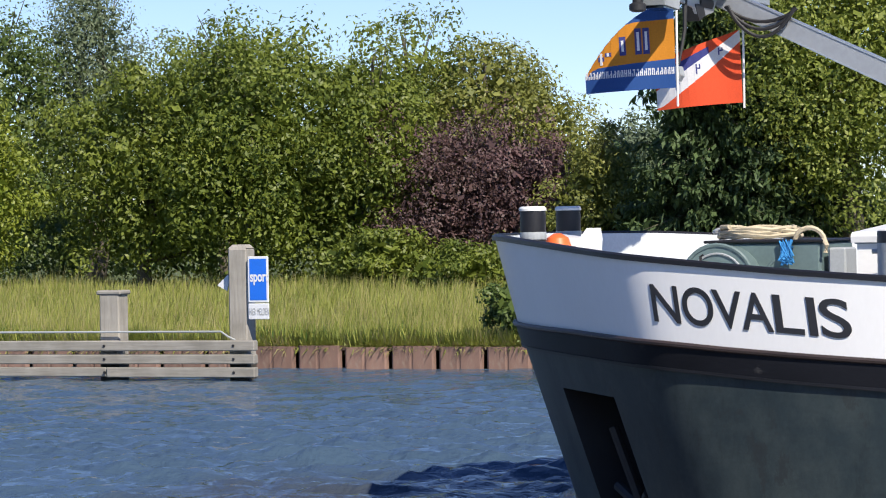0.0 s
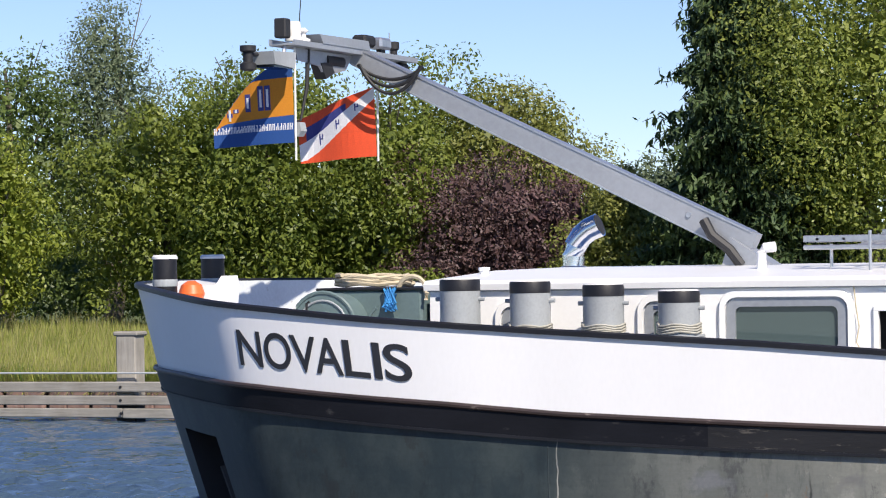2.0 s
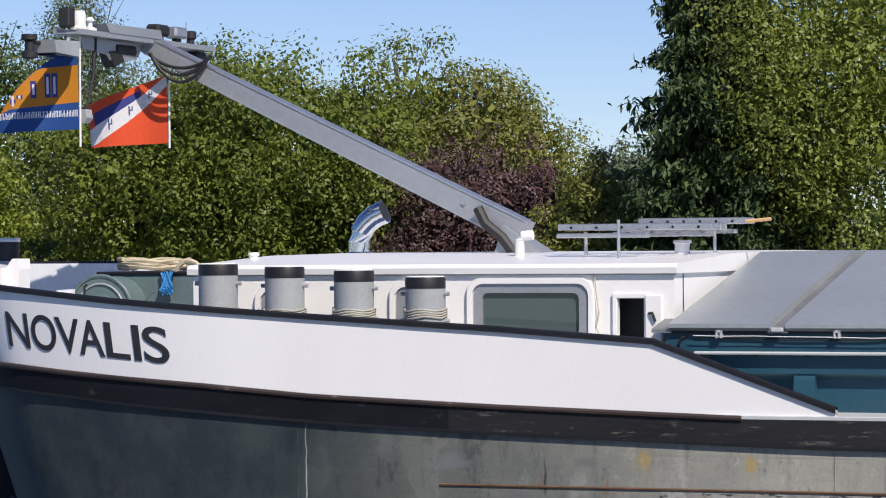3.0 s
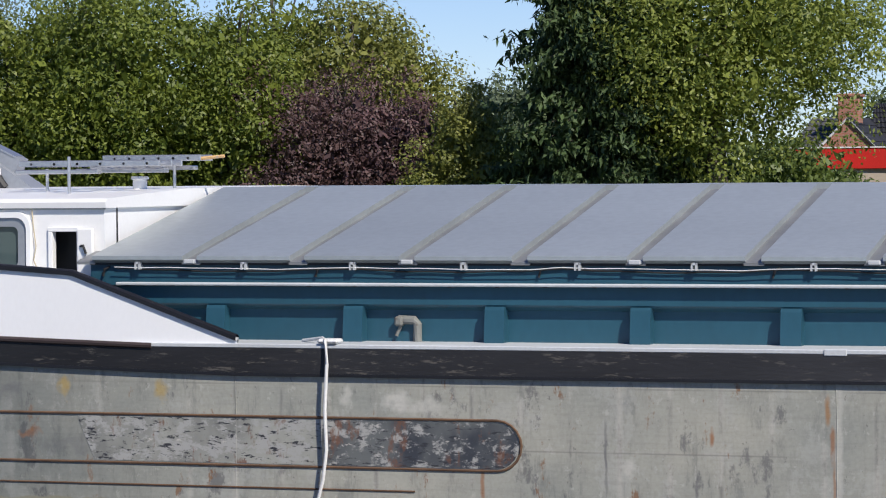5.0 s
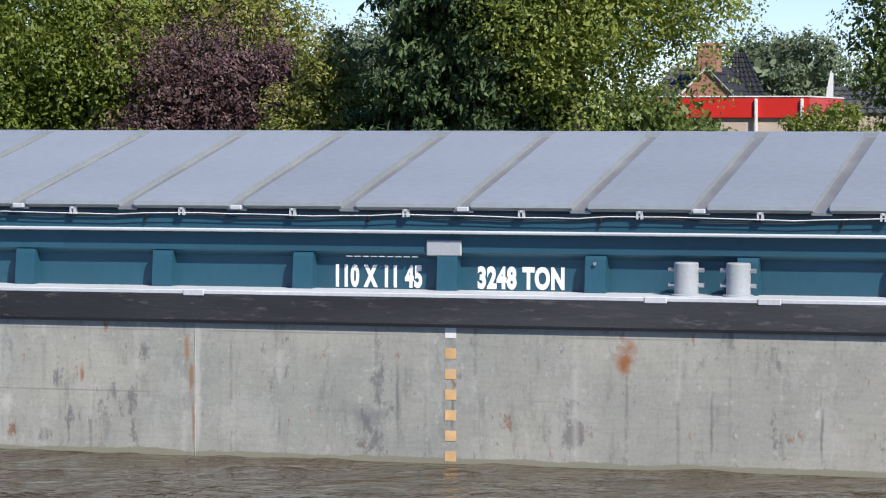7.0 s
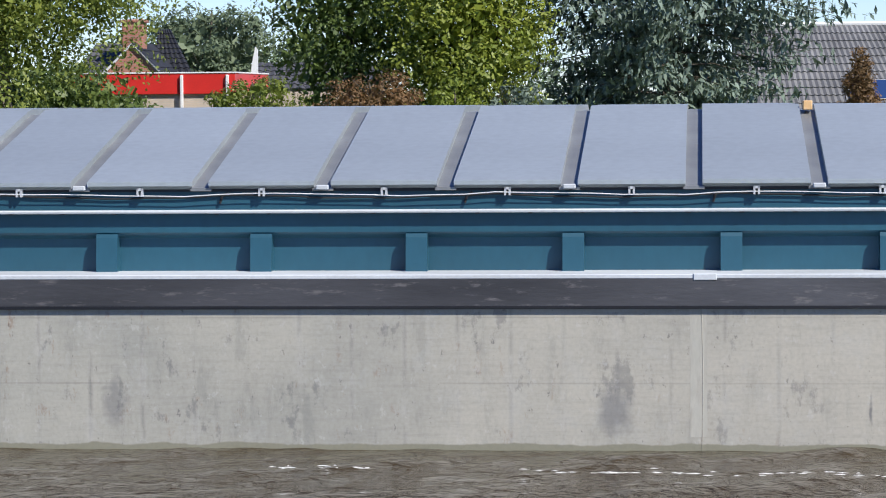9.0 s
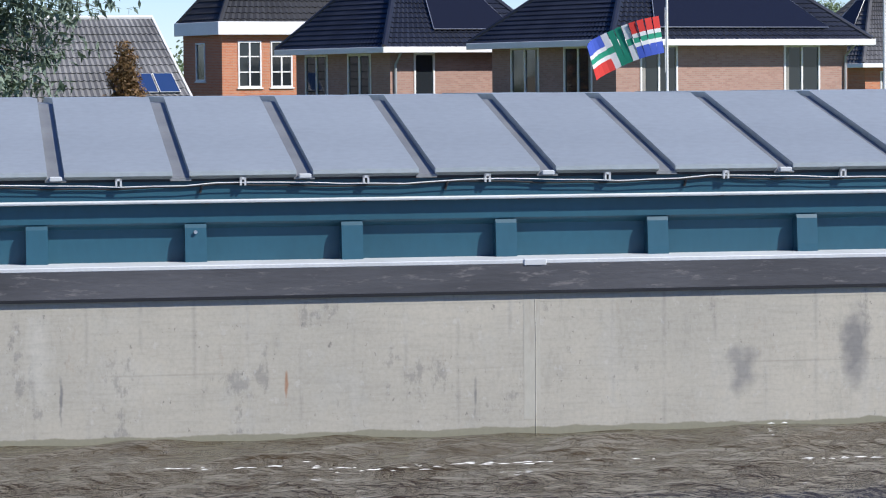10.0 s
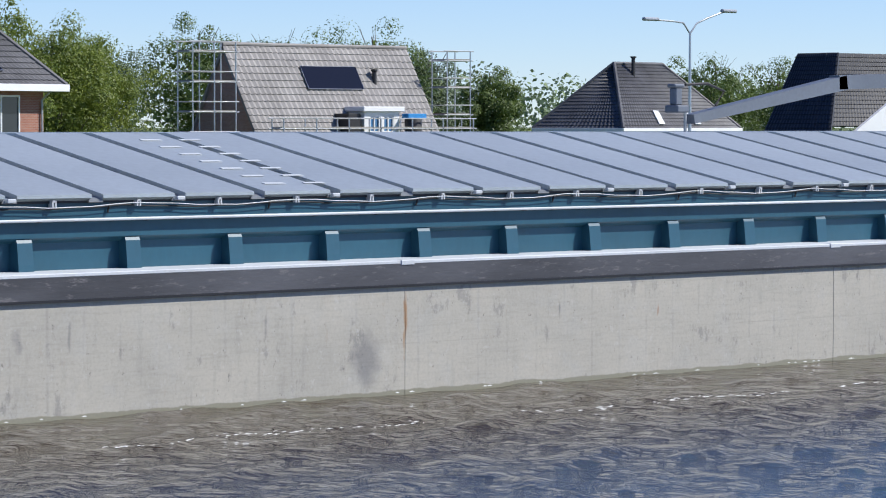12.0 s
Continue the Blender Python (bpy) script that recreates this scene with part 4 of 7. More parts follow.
def rounded(x0, x1, z0, z1, r):
    pts = []
    for cx, cz, a0 in ((x1 - r, z1 - r, 0), (x0 + r, z1 - r, 90), (x0 + r, z0 + r, 180), (x1 - r, z0 + r, 270)):
        pts += [(cx + r * cos(radians(a0 + 18 * k)), cz + r * sin(radians(a0 + 18 * k))) for k in range(6)]
    return pts


def rounded_ring(x0, x1, z0, z1, y0, y1, w, r):
    """A flat ring with rounded corners between y0 (near) and y1."""
    o, i_ = rounded(x0, x1, z0, z1, r), rounded(x0 + w, x1 - w, z0 + w, z1 - w, max(0.02, r - w * 0.6))
    rows = [[(x, y1, z) for x, z in o], [(x, y0 + 0.012, z) for x, z in o], [(x + (0.01 if x < (x0 + x1) / 2 else -0.01), y0, z) for x, z in o], [(x, y0, z) for x, z in i_], [(x, y1, z) for x, z in i_]]
    return Build().sheet([r_ + r_[:1] for r_ in rows])


for i, (x0, x1, z0, z1) in enumerate(wins):
    if i == 1:
        continue
    wf = part("cabin_window", rounded_ring(x0 - 0.03, x1 + 0.03, z0 - 0.03, z1 + 0.03, HY - 0.02, HY + 0.05, 0.095, 0.12), M_boom, ship, "grey framed deckhouse window")
    part("pane", Build().box(x0, x1, HY + 0.02, HY + 0.035, z0, z1), M_shipglass, wf)
    part("outer_trim", rounded_ring(x0 - 0.10, x1 + 0.10, z0 - 0.1, z1 + 0.09, HY - 0.045, HY - 0.001, 0.06, 0.16), M_house, wf)
# open door
dl = part("cabin_door", Build().box(-1.12, -0.93, HY - 0.08, HY - 0.04, 2.26, 2.79, 0.015), M_house, ship, "white open cabin door")
part("door_handle", Build().tube([(-1.07, HY - 0.085, 2.60), (-1.03, HY - 0.11, 2.61), (-1.0, HY - 0.1, 2.52)], 0.014, 6), M_dark, dl)
part("door_frame", ring(Build(), -1.47, -1.09, 2.24, 2.80, HY - 0.035, HY - 0.001, 0.05), M_house, ship)
part("thin_rope", Build().tube([(-1.66, HY - 0.02, 3.0), (-1.64, HY - 0.03, 2.8), (-1.61, HY - 0.03, 2.6), (-1.64, HY - 0.03, 2.45), (-1.58, HY - 0.04, 2.33)], 0.007, 5), M_rope, ship)
# roof fittings
part("exhaust", Build().tube([(-6.17, 5.7, 3.15), (-6.17, 5.7, 3.34), (-6.14, 5.7, 3.46), (-6.07, 5.7, 3.57), (-5.96, 5.7, 3.65), (-5.84, 5.7, 3.70)], [0.135, 0.135, 0.135, 0.137, 0.14, 0.145], 18), M_chrome, ship, "bright bent exhaust pipe", True)
# the pipe is closed; a dark disc paints the shade inside its mouth
part("exhaust_mouth", Build().tube([(-5.843, 5.7, 3.70), (-5.835, 5.7, 3.703)], 0.128, 18), M_dark, ship, "dark disc for the shaded mouth of the exhaust")
part("exhaust_collar", Build().turned(-6.17, 5.7, [(0.18, 3.12), (0.18, 3.20), (0.135, 3.22)]), M_steel, ship, smooth=True)
for x, y, r, h in ((-6.0, 2.2, 0.05, 0.07), (-1.35, 3.0, 0.08, 0.17)):
    part("roof_vent", Build().turned(x, y, [(r, 3.1), (r, 3.12 + h), (r * 1.3, 3.13 + h), (r * 1.2, 3.16 + h)]), M_house, ship, smooth=True)
rack = part("roof_rack", Build().tube([(-2.3, 2.6, 3.15), (-2.3, 2.6, 3.42)], 0.018, 6), M_steel, ship, "rack with stowed aluminium ladders")
part("rack_post", Build().tube([(-1.75, 2.0, 3.1), (-1.75, 2.0, 3.55)], 0.018, 6), M_steel, rack)
part("rack_post", Build().tube([(-1.1, 3.4, 3.15), (-1.1, 3.4, 3.45)], 0.018, 6), M_steel, rack)
for k, (y, z, x0, x1) in enumerate(((2.4, 3.44, -2.55, -0.85), (2.8, 3.44, -2.6, -0.9), (3.2, 3.50, -1.9, -0.7))):
    lad = Build().box(x0, x1, y, y + 0.03, z, z + 0.07, 0.008).box(x0, x1, y + 0.34, y + 0.37, z, z + 0.07, 0.008)
    for j in range(6):
        xx = x0 + 0.15 + j * (x1 - x0 - 0.3) / 5
        lad.tube([(xx, y, z + 0.03), (xx, y + 0.37, z + 0.03)], 0.016, 6)
    part("ladder", lad, M_steel, rack, "aluminium ladder lying flat")
part("roof_pole", Build().tube([(-0.8, 3.3, 3.52), (-0.45, 3.3, 3.55)], 0.02, 6), M_yellow, rack)
for k, (y, z, x0, x1) in enumerate(((2.2, 3.36, -2.5, -1.5), (2.9, 3.37, -2.1, -1.0), (3.5, 3.40, -2.2, -0.9))):
    part("plank_rail", Build().box(x0, x1, y, y + 0.12, z, z + 0.05, 0.01), M_steel, rack)

# bow fittings
for x, y in ((-10.20, 3.02), (-10.26, 4.42)):
    bb = part("bow_bollard", Build().turned(x, y, [(0.10, 2.62), (0.14, 2.72), (0.14, 3.37), (0.145, 3.375)], 20), M_black, ship, "black bow bollard with white top", True)
    part("white_top", Build().turned(x, y, [(0.15, 3.372), (0.15, 3.395), (0.13, 3.42)], 20), M_lwhite, bb, smooth=True)
    part("worn_ring", Build().turned(x, y, [(0.143, 3.06), (0.146, 3.07), (0.146, 3.13), (0.143, 3.14)], 20), M_grey, bb, "rubbed grey ring", True)
part("bow_seat", Build().prism([(-10.4, 2.35), (-10.4, 3.08), (-10.3, 3.12), (-9.9, 3.06), (-9.86, 2.35)], 3.6, 4.2, axis=1), M_white, ship, "white painted fairlead block")
part("bow_chock", Build().prism([(-9.86, 2.35), (-9.9, 3.05), (-9.81, 3.17), (-9.74, 3.17), (-9.72, 3.05), (-9.78, 2.35)], 3.7, 4.0, axis=1), M_white, ship, "white painted chock")
part("float", Build().turned(-10.04, 3.38, [(0.04, 2.80), (0.12, 2.86), (0.155, 2.97), (0.12, 3.07), (0.04, 3.12)], 16), M_orange, ship, "orange plastic float", True)
part("mushroom_vent", Build().turned(-8.35, 4.0, [(0.03, 2.25), (0.03, 3.07), (0.10, 3.09), (0.10, 3.12), (0.04, 3.15)], 14), M_grey, ship, "small grey mushroom vent", True)
part("white_cowl", Build().prism([(-8.62, 2.3), (-8.62, 2.72), (-8.42, 2.82), (-8.24, 2.83), (-8.3, 2.3)], 2.2, 2.5, axis=1), M_white, ship, "white painted cowl by the winch")
w = part("winch_box", Build().box(-8.16, -6.93, 2.73, 4.2, 2.25, 3.0, 0.03), M_greygreen, ship, "grey-green anchor winch housing")
part("winch_lid", Build().box(-8.19, -6.9, 2.70, 4.25, 2.99, 3.02, 0.01), M_black, w, "dark lid of the winch housing")
part("winch_drum", Build().tube([(-7.93, 2.3, 2.60), (-7.93, 2.73, 2.60)], 0.37, 24).tube([(-7.93, 2.26, 2.60), (-7.93, 2.3, 2.60)], 0.18, 16), M_greygreen, w, smooth=True)
part("winch_rim", Build().tube([(-7.93 + 0.38 * cos(a), 2.3, 2.60 + 0.38 * sin(a)) for a in [2 * pi * k / 28 for k in range(29)]], 0.022, 6), M_greygreen, w, smooth=True)
part("winch_rim", Build().tube([(-7.93 + 0.29 * cos(a), 2.29, 2.60 + 0.29 * sin(a)) for a in [2 * pi * k / 28 for k in range(29)]], 0.012, 6), M_grey, w, smooth=True)
part("winch_handle", Build().tube([(-8.08, 2.28, 2.72), (-8.08, 2.2, 2.74), (-8.08, 2.2, 2.86), (-8.05, 2.2, 2.88)], 0.014, 6), M_dark, w, smooth=True)
part("brake_lever", Build().tube([(-7.5, 2.5, 2.66), (-7.42, 2.5, 2.76), (-7.38, 2.5, 2.80)], 0.016, 6), M_greygreen, w, smooth=True)
part("blue_line", Build().tube([(-7.28 + 0.055 * cos(k * 1.3) + 0.02 * sin(k * 4.1), 2.68 - 0.02 * (k % 3), 3.02 - 0.22 * (0.5 - 0.5 * cos(k * 2.1)) - 0.07 * (k / 40)) for k in range(48)], 0.017, 6), M_bluerope, w, "coiled blue rope", True)
part("coiled_rope", Build().tube([(-7.72 + (0.40 + 0.05 * sin(k * 0.9)) * cos(k * 0.37), 3.3 + 0.4 * sin(k * 0.37), 3.045 + 0.0014 * k + 0.012 * sin(k * 2.1)) for k in range(80)], 0.026, 6), M_rope, w, "coiled pale mooring rope", True)
part("rope_loop", Build().tube([(-7.06 + 0.16 * cos(a), 2.78, 2.99 + 0.15 * sin(a)) for a in [pi * k / 9 for k in range(10)]], 0.028, 6), M_rope, w, smooth=True)
part("rope_end", Build().tube([(-6.9, 2.75, 3.02), (-6.86, 2.7, 2.95), (-6.87, 2.7, 2.88)], 0.028, 6), M_rope, w, smooth=True)
part("bow_locker", Build().box(-6.87, -6.68, 2.8, 3.3, 2.25, 2.93, 0.02), M_grey, ship, "small grey locker")

# boom with its head gear, flags and lamps
BY = 4.8


def beam(b, p, q, w, h0, h1):
    """A tapered box beam lying in the upright plane from p to q (x, z)."""
    d = Vector((q[0] - p[0], 0, q[1] - p[1])).normalized()
    u = Vector((-d.z, 0, d.x))
    if u.z < 0:
        u = -u
    vs = []
    for c, h in ((p, h0), (q, h1)):
        o = Vector((c[0], BY, c[1]))
        vs += [o + u * s * h / 2 + Vector((0, t * w / 2, 0)) for s, t in ((-1, -1), (-1, 1), (1, 1), (1, -1))]
    return b.add(vs, [(0, 1, 5, 4), (1, 2, 6, 5), (2, 3, 7, 6), (3, 0, 4, 7), (0, 3, 2, 1), (4, 5, 6, 7)])


bm_ = part("boom", beam(Build(), (-3.72, 3.41), (-8.55, 5.745), 0.22, 0.30, 0.20), M_boom, ship, "grey hydraulic mast boom")
b = beam(Build(), (-3.72, 3.572), (-8.55, 5.852), 0.24, 0.02, 0.02)
beam(b, (-3.72, 3.248), (-8.55, 5.638), 0.24, 0.02, 0.02)
part("boom_edge", b, M_steel, bm_)
part("boom_bolt", Build().tube([(-4.45, BY - 0.11, 3.78), (-4.45, BY - 0.13, 3.78)], 0.03, 10), M_steel, bm_)
# the spreader lies athwart over the boom's end
SX = -8.55
part("spreader", Build().prism([(SX - 0.15, 5.80), (SX - 0.15, 5.74), (SX + 0.15, 5.74), (SX + 0.15, 5.80), (SX + 0.13, 5.80), (SX + 0.12, 5.765), (SX - 0.12, 5.765), (SX - 0.13, 5.80)], 2.72, 6.45, axis=1), M_boom, bm_, "grey spreader tray athwart the boom")
part("spreader_edge", Build().box(SX - 0.17, SX - 0.152, 2.72, 6.45, 5.735, 5.81), M_steel, bm_)
part("head_box", Build().prism([(3.5, 5.80), (3.4, 5.90), (4.85, 5.91), (4.9, 5.80)], SX - 0.12, SX + 0.16), M_boom, bm_, "folded steel head box")
part("head_bracket", Build().prism([(3.05, 5.73), (4.7, 5.73), (4.5, 5.55), (3.9, 5.45), (3.75, 5.56), (3.1, 5.60)], SX - 0.02, SX + 0.01), M_boom, bm_, "grey gusset plate")
part("head_motor", Build().tube([(SX - 0.05, 3.95, 5.64), (SX - 0.05, 4.45, 5.64)], 0.085, 12), M_dark, bm_, "dark slewing motor", True)
part("floodlight", Build().prism([(3.75, 5.60), (4.05, 5.62), (4.15, 5.5), (3.9, 5.42)], SX - 0.12, SX + 0.02), M_dark, bm_, "dark finned floodlight")
for y0 in (2.5,):
    lp = part("searchlight", Build().prism([(y0 - 0.26, 5.50), (y0 - 0.30, 5.64), (y0 + 0.32, 5.66), (y0 + 0.28, 5.48)], SX - 0.16, SX + 0.12), M_grey, bm_, "grey searchlight under the spreader")
    part("lamp_glass", Build().box(SX - 0.14, SX + 0.10, y0 - 0.24, y0 + 0.26, 5.47, 5.495), M_glass, lp)
    part("lamp_bracket", Build().tube([(SX, y0 + 0.25, 5.64), (SX, y0 + 0.28, 5.75)], 0.025, 8), M_steel, lp)
sm = part("side_lamp", Build().turned(SX - 0.12, 2.05, [(0.05, 5.42), (0.09, 5.44), (0.09, 5.5), (0.055, 5.52), (0.055, 5.62), (0.09, 5.64), (0.09, 5.70)], 12), M_dark, bm_, "dark round side lamp", True)
part("lamp_arm", Build().tube([(SX - 0.12, 2.05, 5.6), (SX - 0.05, 2.35, 5.62)], 0.025, 6), M_dark, sm)
part("camera_box", Build().box(SX - 0.08, SX + 0.06, 2.66, 2.82, 5.82, 6.04, 0.015), M_dark, bm_)
part("navigation_lamp", Build().turned(SX + 0.02, 2.98, [(0.10, 5.80), (0.10, 5.83), (0.085, 5.85), (0.085, 5.98), (0.07, 6.02)], 14), M_lwhite, bm_, "white all-round lamp", True)
part("navigation_lamp", Build().turned(SX, 3.3, [(0.08, 5.80), (0.08, 5.84), (0.03, 5.86), (0.03, 5.91), (0.06, 5.93), (0.03, 5.97)], 12), M_house, bm_, smooth=True)
part("aerial", Build().tube([(SX, 3.18, 5.82), (SX, 3.2, 6.1), (SX + 0.03, 3.22, 6.5)], 0.006, 5), M_dark, bm_)
for y0 in (4.95, 5.45):
    dk = part("deck_lamp", Build().box(SX - 0.10, SX + 0.08, y0, y0 + 0.34, 5.86, 6.0, 0.03), M_dark if y0 < 5.2 else M_steel, bm_, "twin deck floodlight")
    part("lamp_bracket", Build().box(SX - 0.03, SX + 0.03, y0 + 0.1, y0 + 0.24, 5.79, 5.87), M_dark, dk)
part("horn", Build().turned(SX, 6.02, [(0.05, 5.79), (0.05, 5.87), (0.075, 5.89), (0.075, 5.97), (0.05, 5.98)], 12), M_dark, bm_, "black round horn", True)
part("thin_mast", Build().tube([(SX, 5.9, 5.79), (SX, 5.9, 6.08)], 0.008, 6), M_steel, bm_)
part("side_lamp", Build().box(SX - 0.12, SX + 0.08, 6.1, 6.35, 5.58, 5.73, 0.03), M_dark, bm_, "dark lamp under the spreader")
for k in range(3):
    part("hose", Build().tube([(SX + 0.12 + 0.02 * k + (0.80 - 0.03 * k) * u, 4.6 - 0.02 * k + 0.06 * u, 5.62 - 0.05 * u - (0.16 + 0.085 * k) * sin(pi * u) ** 0.75) for u in [q / 16 for q in range(17)]], 0.021, 7), M_dark, bm_, "slack black hydraulic hose", True)
hang = part("hanging_lamp", Build().tube([(SX, 3.42, 5.74), (SX, 3.38, 5.3), (SX - 0.05, 3.30, 4.92)], [0.03, 0.022, 0.014], 6), M_dark, bm_)
part("lamp_arm", Build().tube([(SX - 0.05, 3.30, 4.92), (SX - 0.22, 3.25, 4.90)], 0.012, 6), M_dark, hang)
part("lamp_body", Build().prism([(SX - 0.18, 4.80), (SX - 0.16, 4.90), (SX - 0.02, 4.90), (SX, 4.80), (SX - 0.04, 4.74), (SX - 0.14, 4.74)], 3.2, 3.36, axis=1), M_grey, hang, "small grey hanging lamp")
pv = part("boom_foot", Build().prism([(-3.95, 3.52), (-3.45, 3.2), (-3.3, 3.12), (-3.9, 3.12), (-4.05, 3.2)], 4.6, 5.0, axis=1), M_boom, ship)
part("boom_stay", Build().tube([(-3.05, 2.6, 3.1), (-3.05, 2.6, 3.34), (-3.01, 2.6, 3.39), (-2.9, 2.6, 3.40)], 0.055, 10), M_house, ship, "white bent stay pipe", True)
part("boom_hose", Build().tube([(-4.25, 4.6, 3.72), (-4.15, 4.58, 3.54), (-3.95, 4.58, 3.38), (-3.82, 4.6, 3.2)], 0.06, 8), M_dark, ship, smooth=True)
# aft boom seen over the hatches
BY = 5.7
bb_ = beam(Build(), (69.8, 4.02), (66.1, 3.40), 0.22, 0.24, 0.15)
beam(bb_, (76.0, 4.2), (69.6, 4.02), 0.22, 0.26, 0.24)
ab = part("aft_boom", bb_, M_darkboom, ship, "grey aft mast boom")
part("aft_boom_head", Build().box(65.62, 65.9, 5.5, 5.8, 3.50, 3.62, 0.02).box(65.68, 65.84, 5.6, 5.75, 3.62, 3.9, 0.02).box(65.64, 65.88, 5.58, 5.77, 3.9, 3.96, 0.02), M_darkboom, ab, "dark boom head gear")
part("aft_boom_leg", Build().tube([(66.0, 5.7, 3.2), (66.0, 5.7, 3.55)], 0.025, 6), M_grey, ab)
part("aft_hose", Build().tube([(65.9, 5.6, 3.95), (66.4, 5.6, 3.97), (66.8, 5.6, 3.85), (66.6, 5.6, 3.62)], 0.025, 6), M_dark, ab, smooth=True)
part("wheelhouse", Build().box(84, 90, 2.5, 8.9, 1.6, 6.2, 0.15), M_house, ship, "white wheelhouse at the stern")


def cloth(name, color):
    return paint(name, color, 0.8, vary=0.1, scale=6, bump=0.2)


C_blue, C_gold, C_orange, C_white, C_navy = cloth("blue_cloth", (0.012, 0.07, 0.26)), cloth("gold_cloth", (0.62, 0.23, 0.015)), cloth("orange_cloth", (0.78, 0.085, 0.025)), cloth("white_cloth", (0.75, 0.75, 0.77)), cloth("navy_cloth", (0.04, 0.05, 0.22))
FLAPS = []


def strip_mesh(w, h0, h1, bands, s0, s1):
    """One upright strip of a flag: bands of (lower edge, upper edge, material); x runs to the fly (negative)."""
    me = bpy.data.meshes.new("strip")
    v, f, mi, mats = [], [], [], []
    for za, zb, za1, zb1, mat in bands:
        if mat not in mats:
            mats.append(mat)
        k = len(v)
        for y in (-0.004, 0.004):
            v += [(0.004, y, za), (-w - 0.004, y, za1), (-w - 0.004, y, zb1), (0.004, y, zb)]
        f += [(k, k + 1, k + 2, k + 3), (k + 7, k + 6, k + 5, k + 4), (k, k + 4, k + 5, k + 1), (k + 3, k + 2, k + 6, k + 7), (k, k + 3, k + 7, k + 4), (k + 1, k + 5, k + 6, k + 2)]
        mi += [mats.index(mat)] * 6
    me.from_pydata(v, [], f)
    for m in mats:
        me.materials.append(m)
    me.polygons.foreach_set("material_index", mi)
    return me


def flag(label, x, y, z, height, length, n, bands_of, droop, wave, pole):
    """A flag of stiff strips hinged one behind the other."""
    fl = part("ship_flag", Build().tube([(x + 0.02, y, z - pole), (x + 0.02, y, z + height + 0.12)], 0.013, 8), M_lwhite, ship, label, True)
    w = length / n
    strips = []
    for k in range(n):
        st = part("strip", strip_mesh(w, 0, 0, bands_of(k / n, (k + 1) / n), 0, 0), C_blue, fl)
        strips.append(st)
    FLAPS.append((strips, (x, y, z), w, droop, wave))
    return fl


H1 = 0.95


def fly_height(s):
    """Height left of the sagging blue flag towards its fly."""
    return H1 * (1 - 0.22 * s - 0.58 * s * s)


def bands_blue(s0, s1):
    h0, h1 = fly_height(s0), fly_height(s1)
    a0, a1 = min(H1 * (0.33 - 0.06 * s0), 0.8 * h0), min(H1 * (0.33 - 0.06 * s1), 0.8 * h1)
    c0, c1 = min(H1 * (0.78 - 0.04 * s0), h0 - 0.004), min(H1 * (0.78 - 0.04 * s1), h1 - 0.004)
    return [(0.0, a0, 0.0, a1, C_blue), (a0, c0, a1, c1, C_gold), (c0, h0, c1, h1, C_blue)]


def bands_orange(s0, s1):
    h0, h1 = 0.82 * (1 - 0.36 * s0), 0.82 * (1 - 0.36 * s1)
    a0, a1 = max(0.84 - 0.84 * s0, 0.04), max(0.84 - 0.84 * s1, 0.04)
    c0, c1 = max(1.0 - 0.58 * s0, 0.30), max(1.0 - 0.58 * s1, 0.30)
    d0, d1 = c0 + (1 - c0) * 0.55, c1 + (1 - c1) * 0.55
    return [(0.0, a0 * h0, 0.0, a1 * h1, C_orange), (a0 * h0, c0 * h0, a1 * h1, c1 * h1, C_white), (c0 * h0, d0 * h0, c1 * h1, d1 * h1, C_navy if 0.3 < s0 < 0.85 else C_orange), (d0 * h0, h0, d1 * h1, h1, C_orange)]


flag("blue and gold pennant flag with illegible lettering", -8.55, 3.0, 4.66, H1, 1.02, 12, bands_blue, 0.10, 0.22, 0.20)
flag("orange, white and navy signal flag", -8.33, 4.9, 4.55, 0.82, 1.02, 12, bands_orange, 0.16, 0.30, 0.06)
# lettering and emblem seen from behind, as plain bars on the strips
W_STRIP = 0.085
for k, st in enumerate(FLAPS[0][0]):
    b = Build()
    for j in range(2):
        x = -W_STRIP * (0.5 * j + 0.10)
        b.box(x - 0.011, x, -0.007, 0.007, 0.15, 0.225).box(x - 0.030, x - 0.021, -0.007, 0.007, 0.15, 0.225 - 0.02 * ((k + j) % 3))
        b.box(x - 0.022, x - 0.010, -0.007, 0.007, 0.18 + 0.03 * ((k + j) % 2), 0.192 + 0.03 * ((k + j) % 2))
    part("lettering_bar", b, C_white, st)
    if k in (3, 4, 6, 8, 9):
        top = min(0.66, fly_height((k + 1) / 12) - 0.06)
        part("emblem_bar", Build().box(-W_STRIP * 0.92, -W_STRIP * 0.08, -0.007, 0.007, 0.38, top), C_navy, st)
        part("emblem_light", Build().box(-W_STRIP * 0.66, -W_STRIP * 0.34, -0.010, 0.010, 0.42, top - 0.04), C_white, st)
for k, st in enumerate(FLAPS[1][0]):
    if k in (2, 5, 8):
        s = (k + 0.5) / 12
        h = 0.82 * (1 - 0.36 * s)
        z0, z1 = (0.84 - 0.84 * s) * h + 0.05, (1.0 - 0.58 * s) * h - 0.03
        part("emblem_bar", Build().box(-0.07, -0.055, -0.007, 0.007, z0, z1).box(-0.055, -0.02, -0.007, 0.007, (z0 + z1) / 2, (z0 + z1) / 2 + 0.014).box(-0.03, -0.018, -0.007, 0.007, (z0 + z1) / 2, z1), C_navy, st)

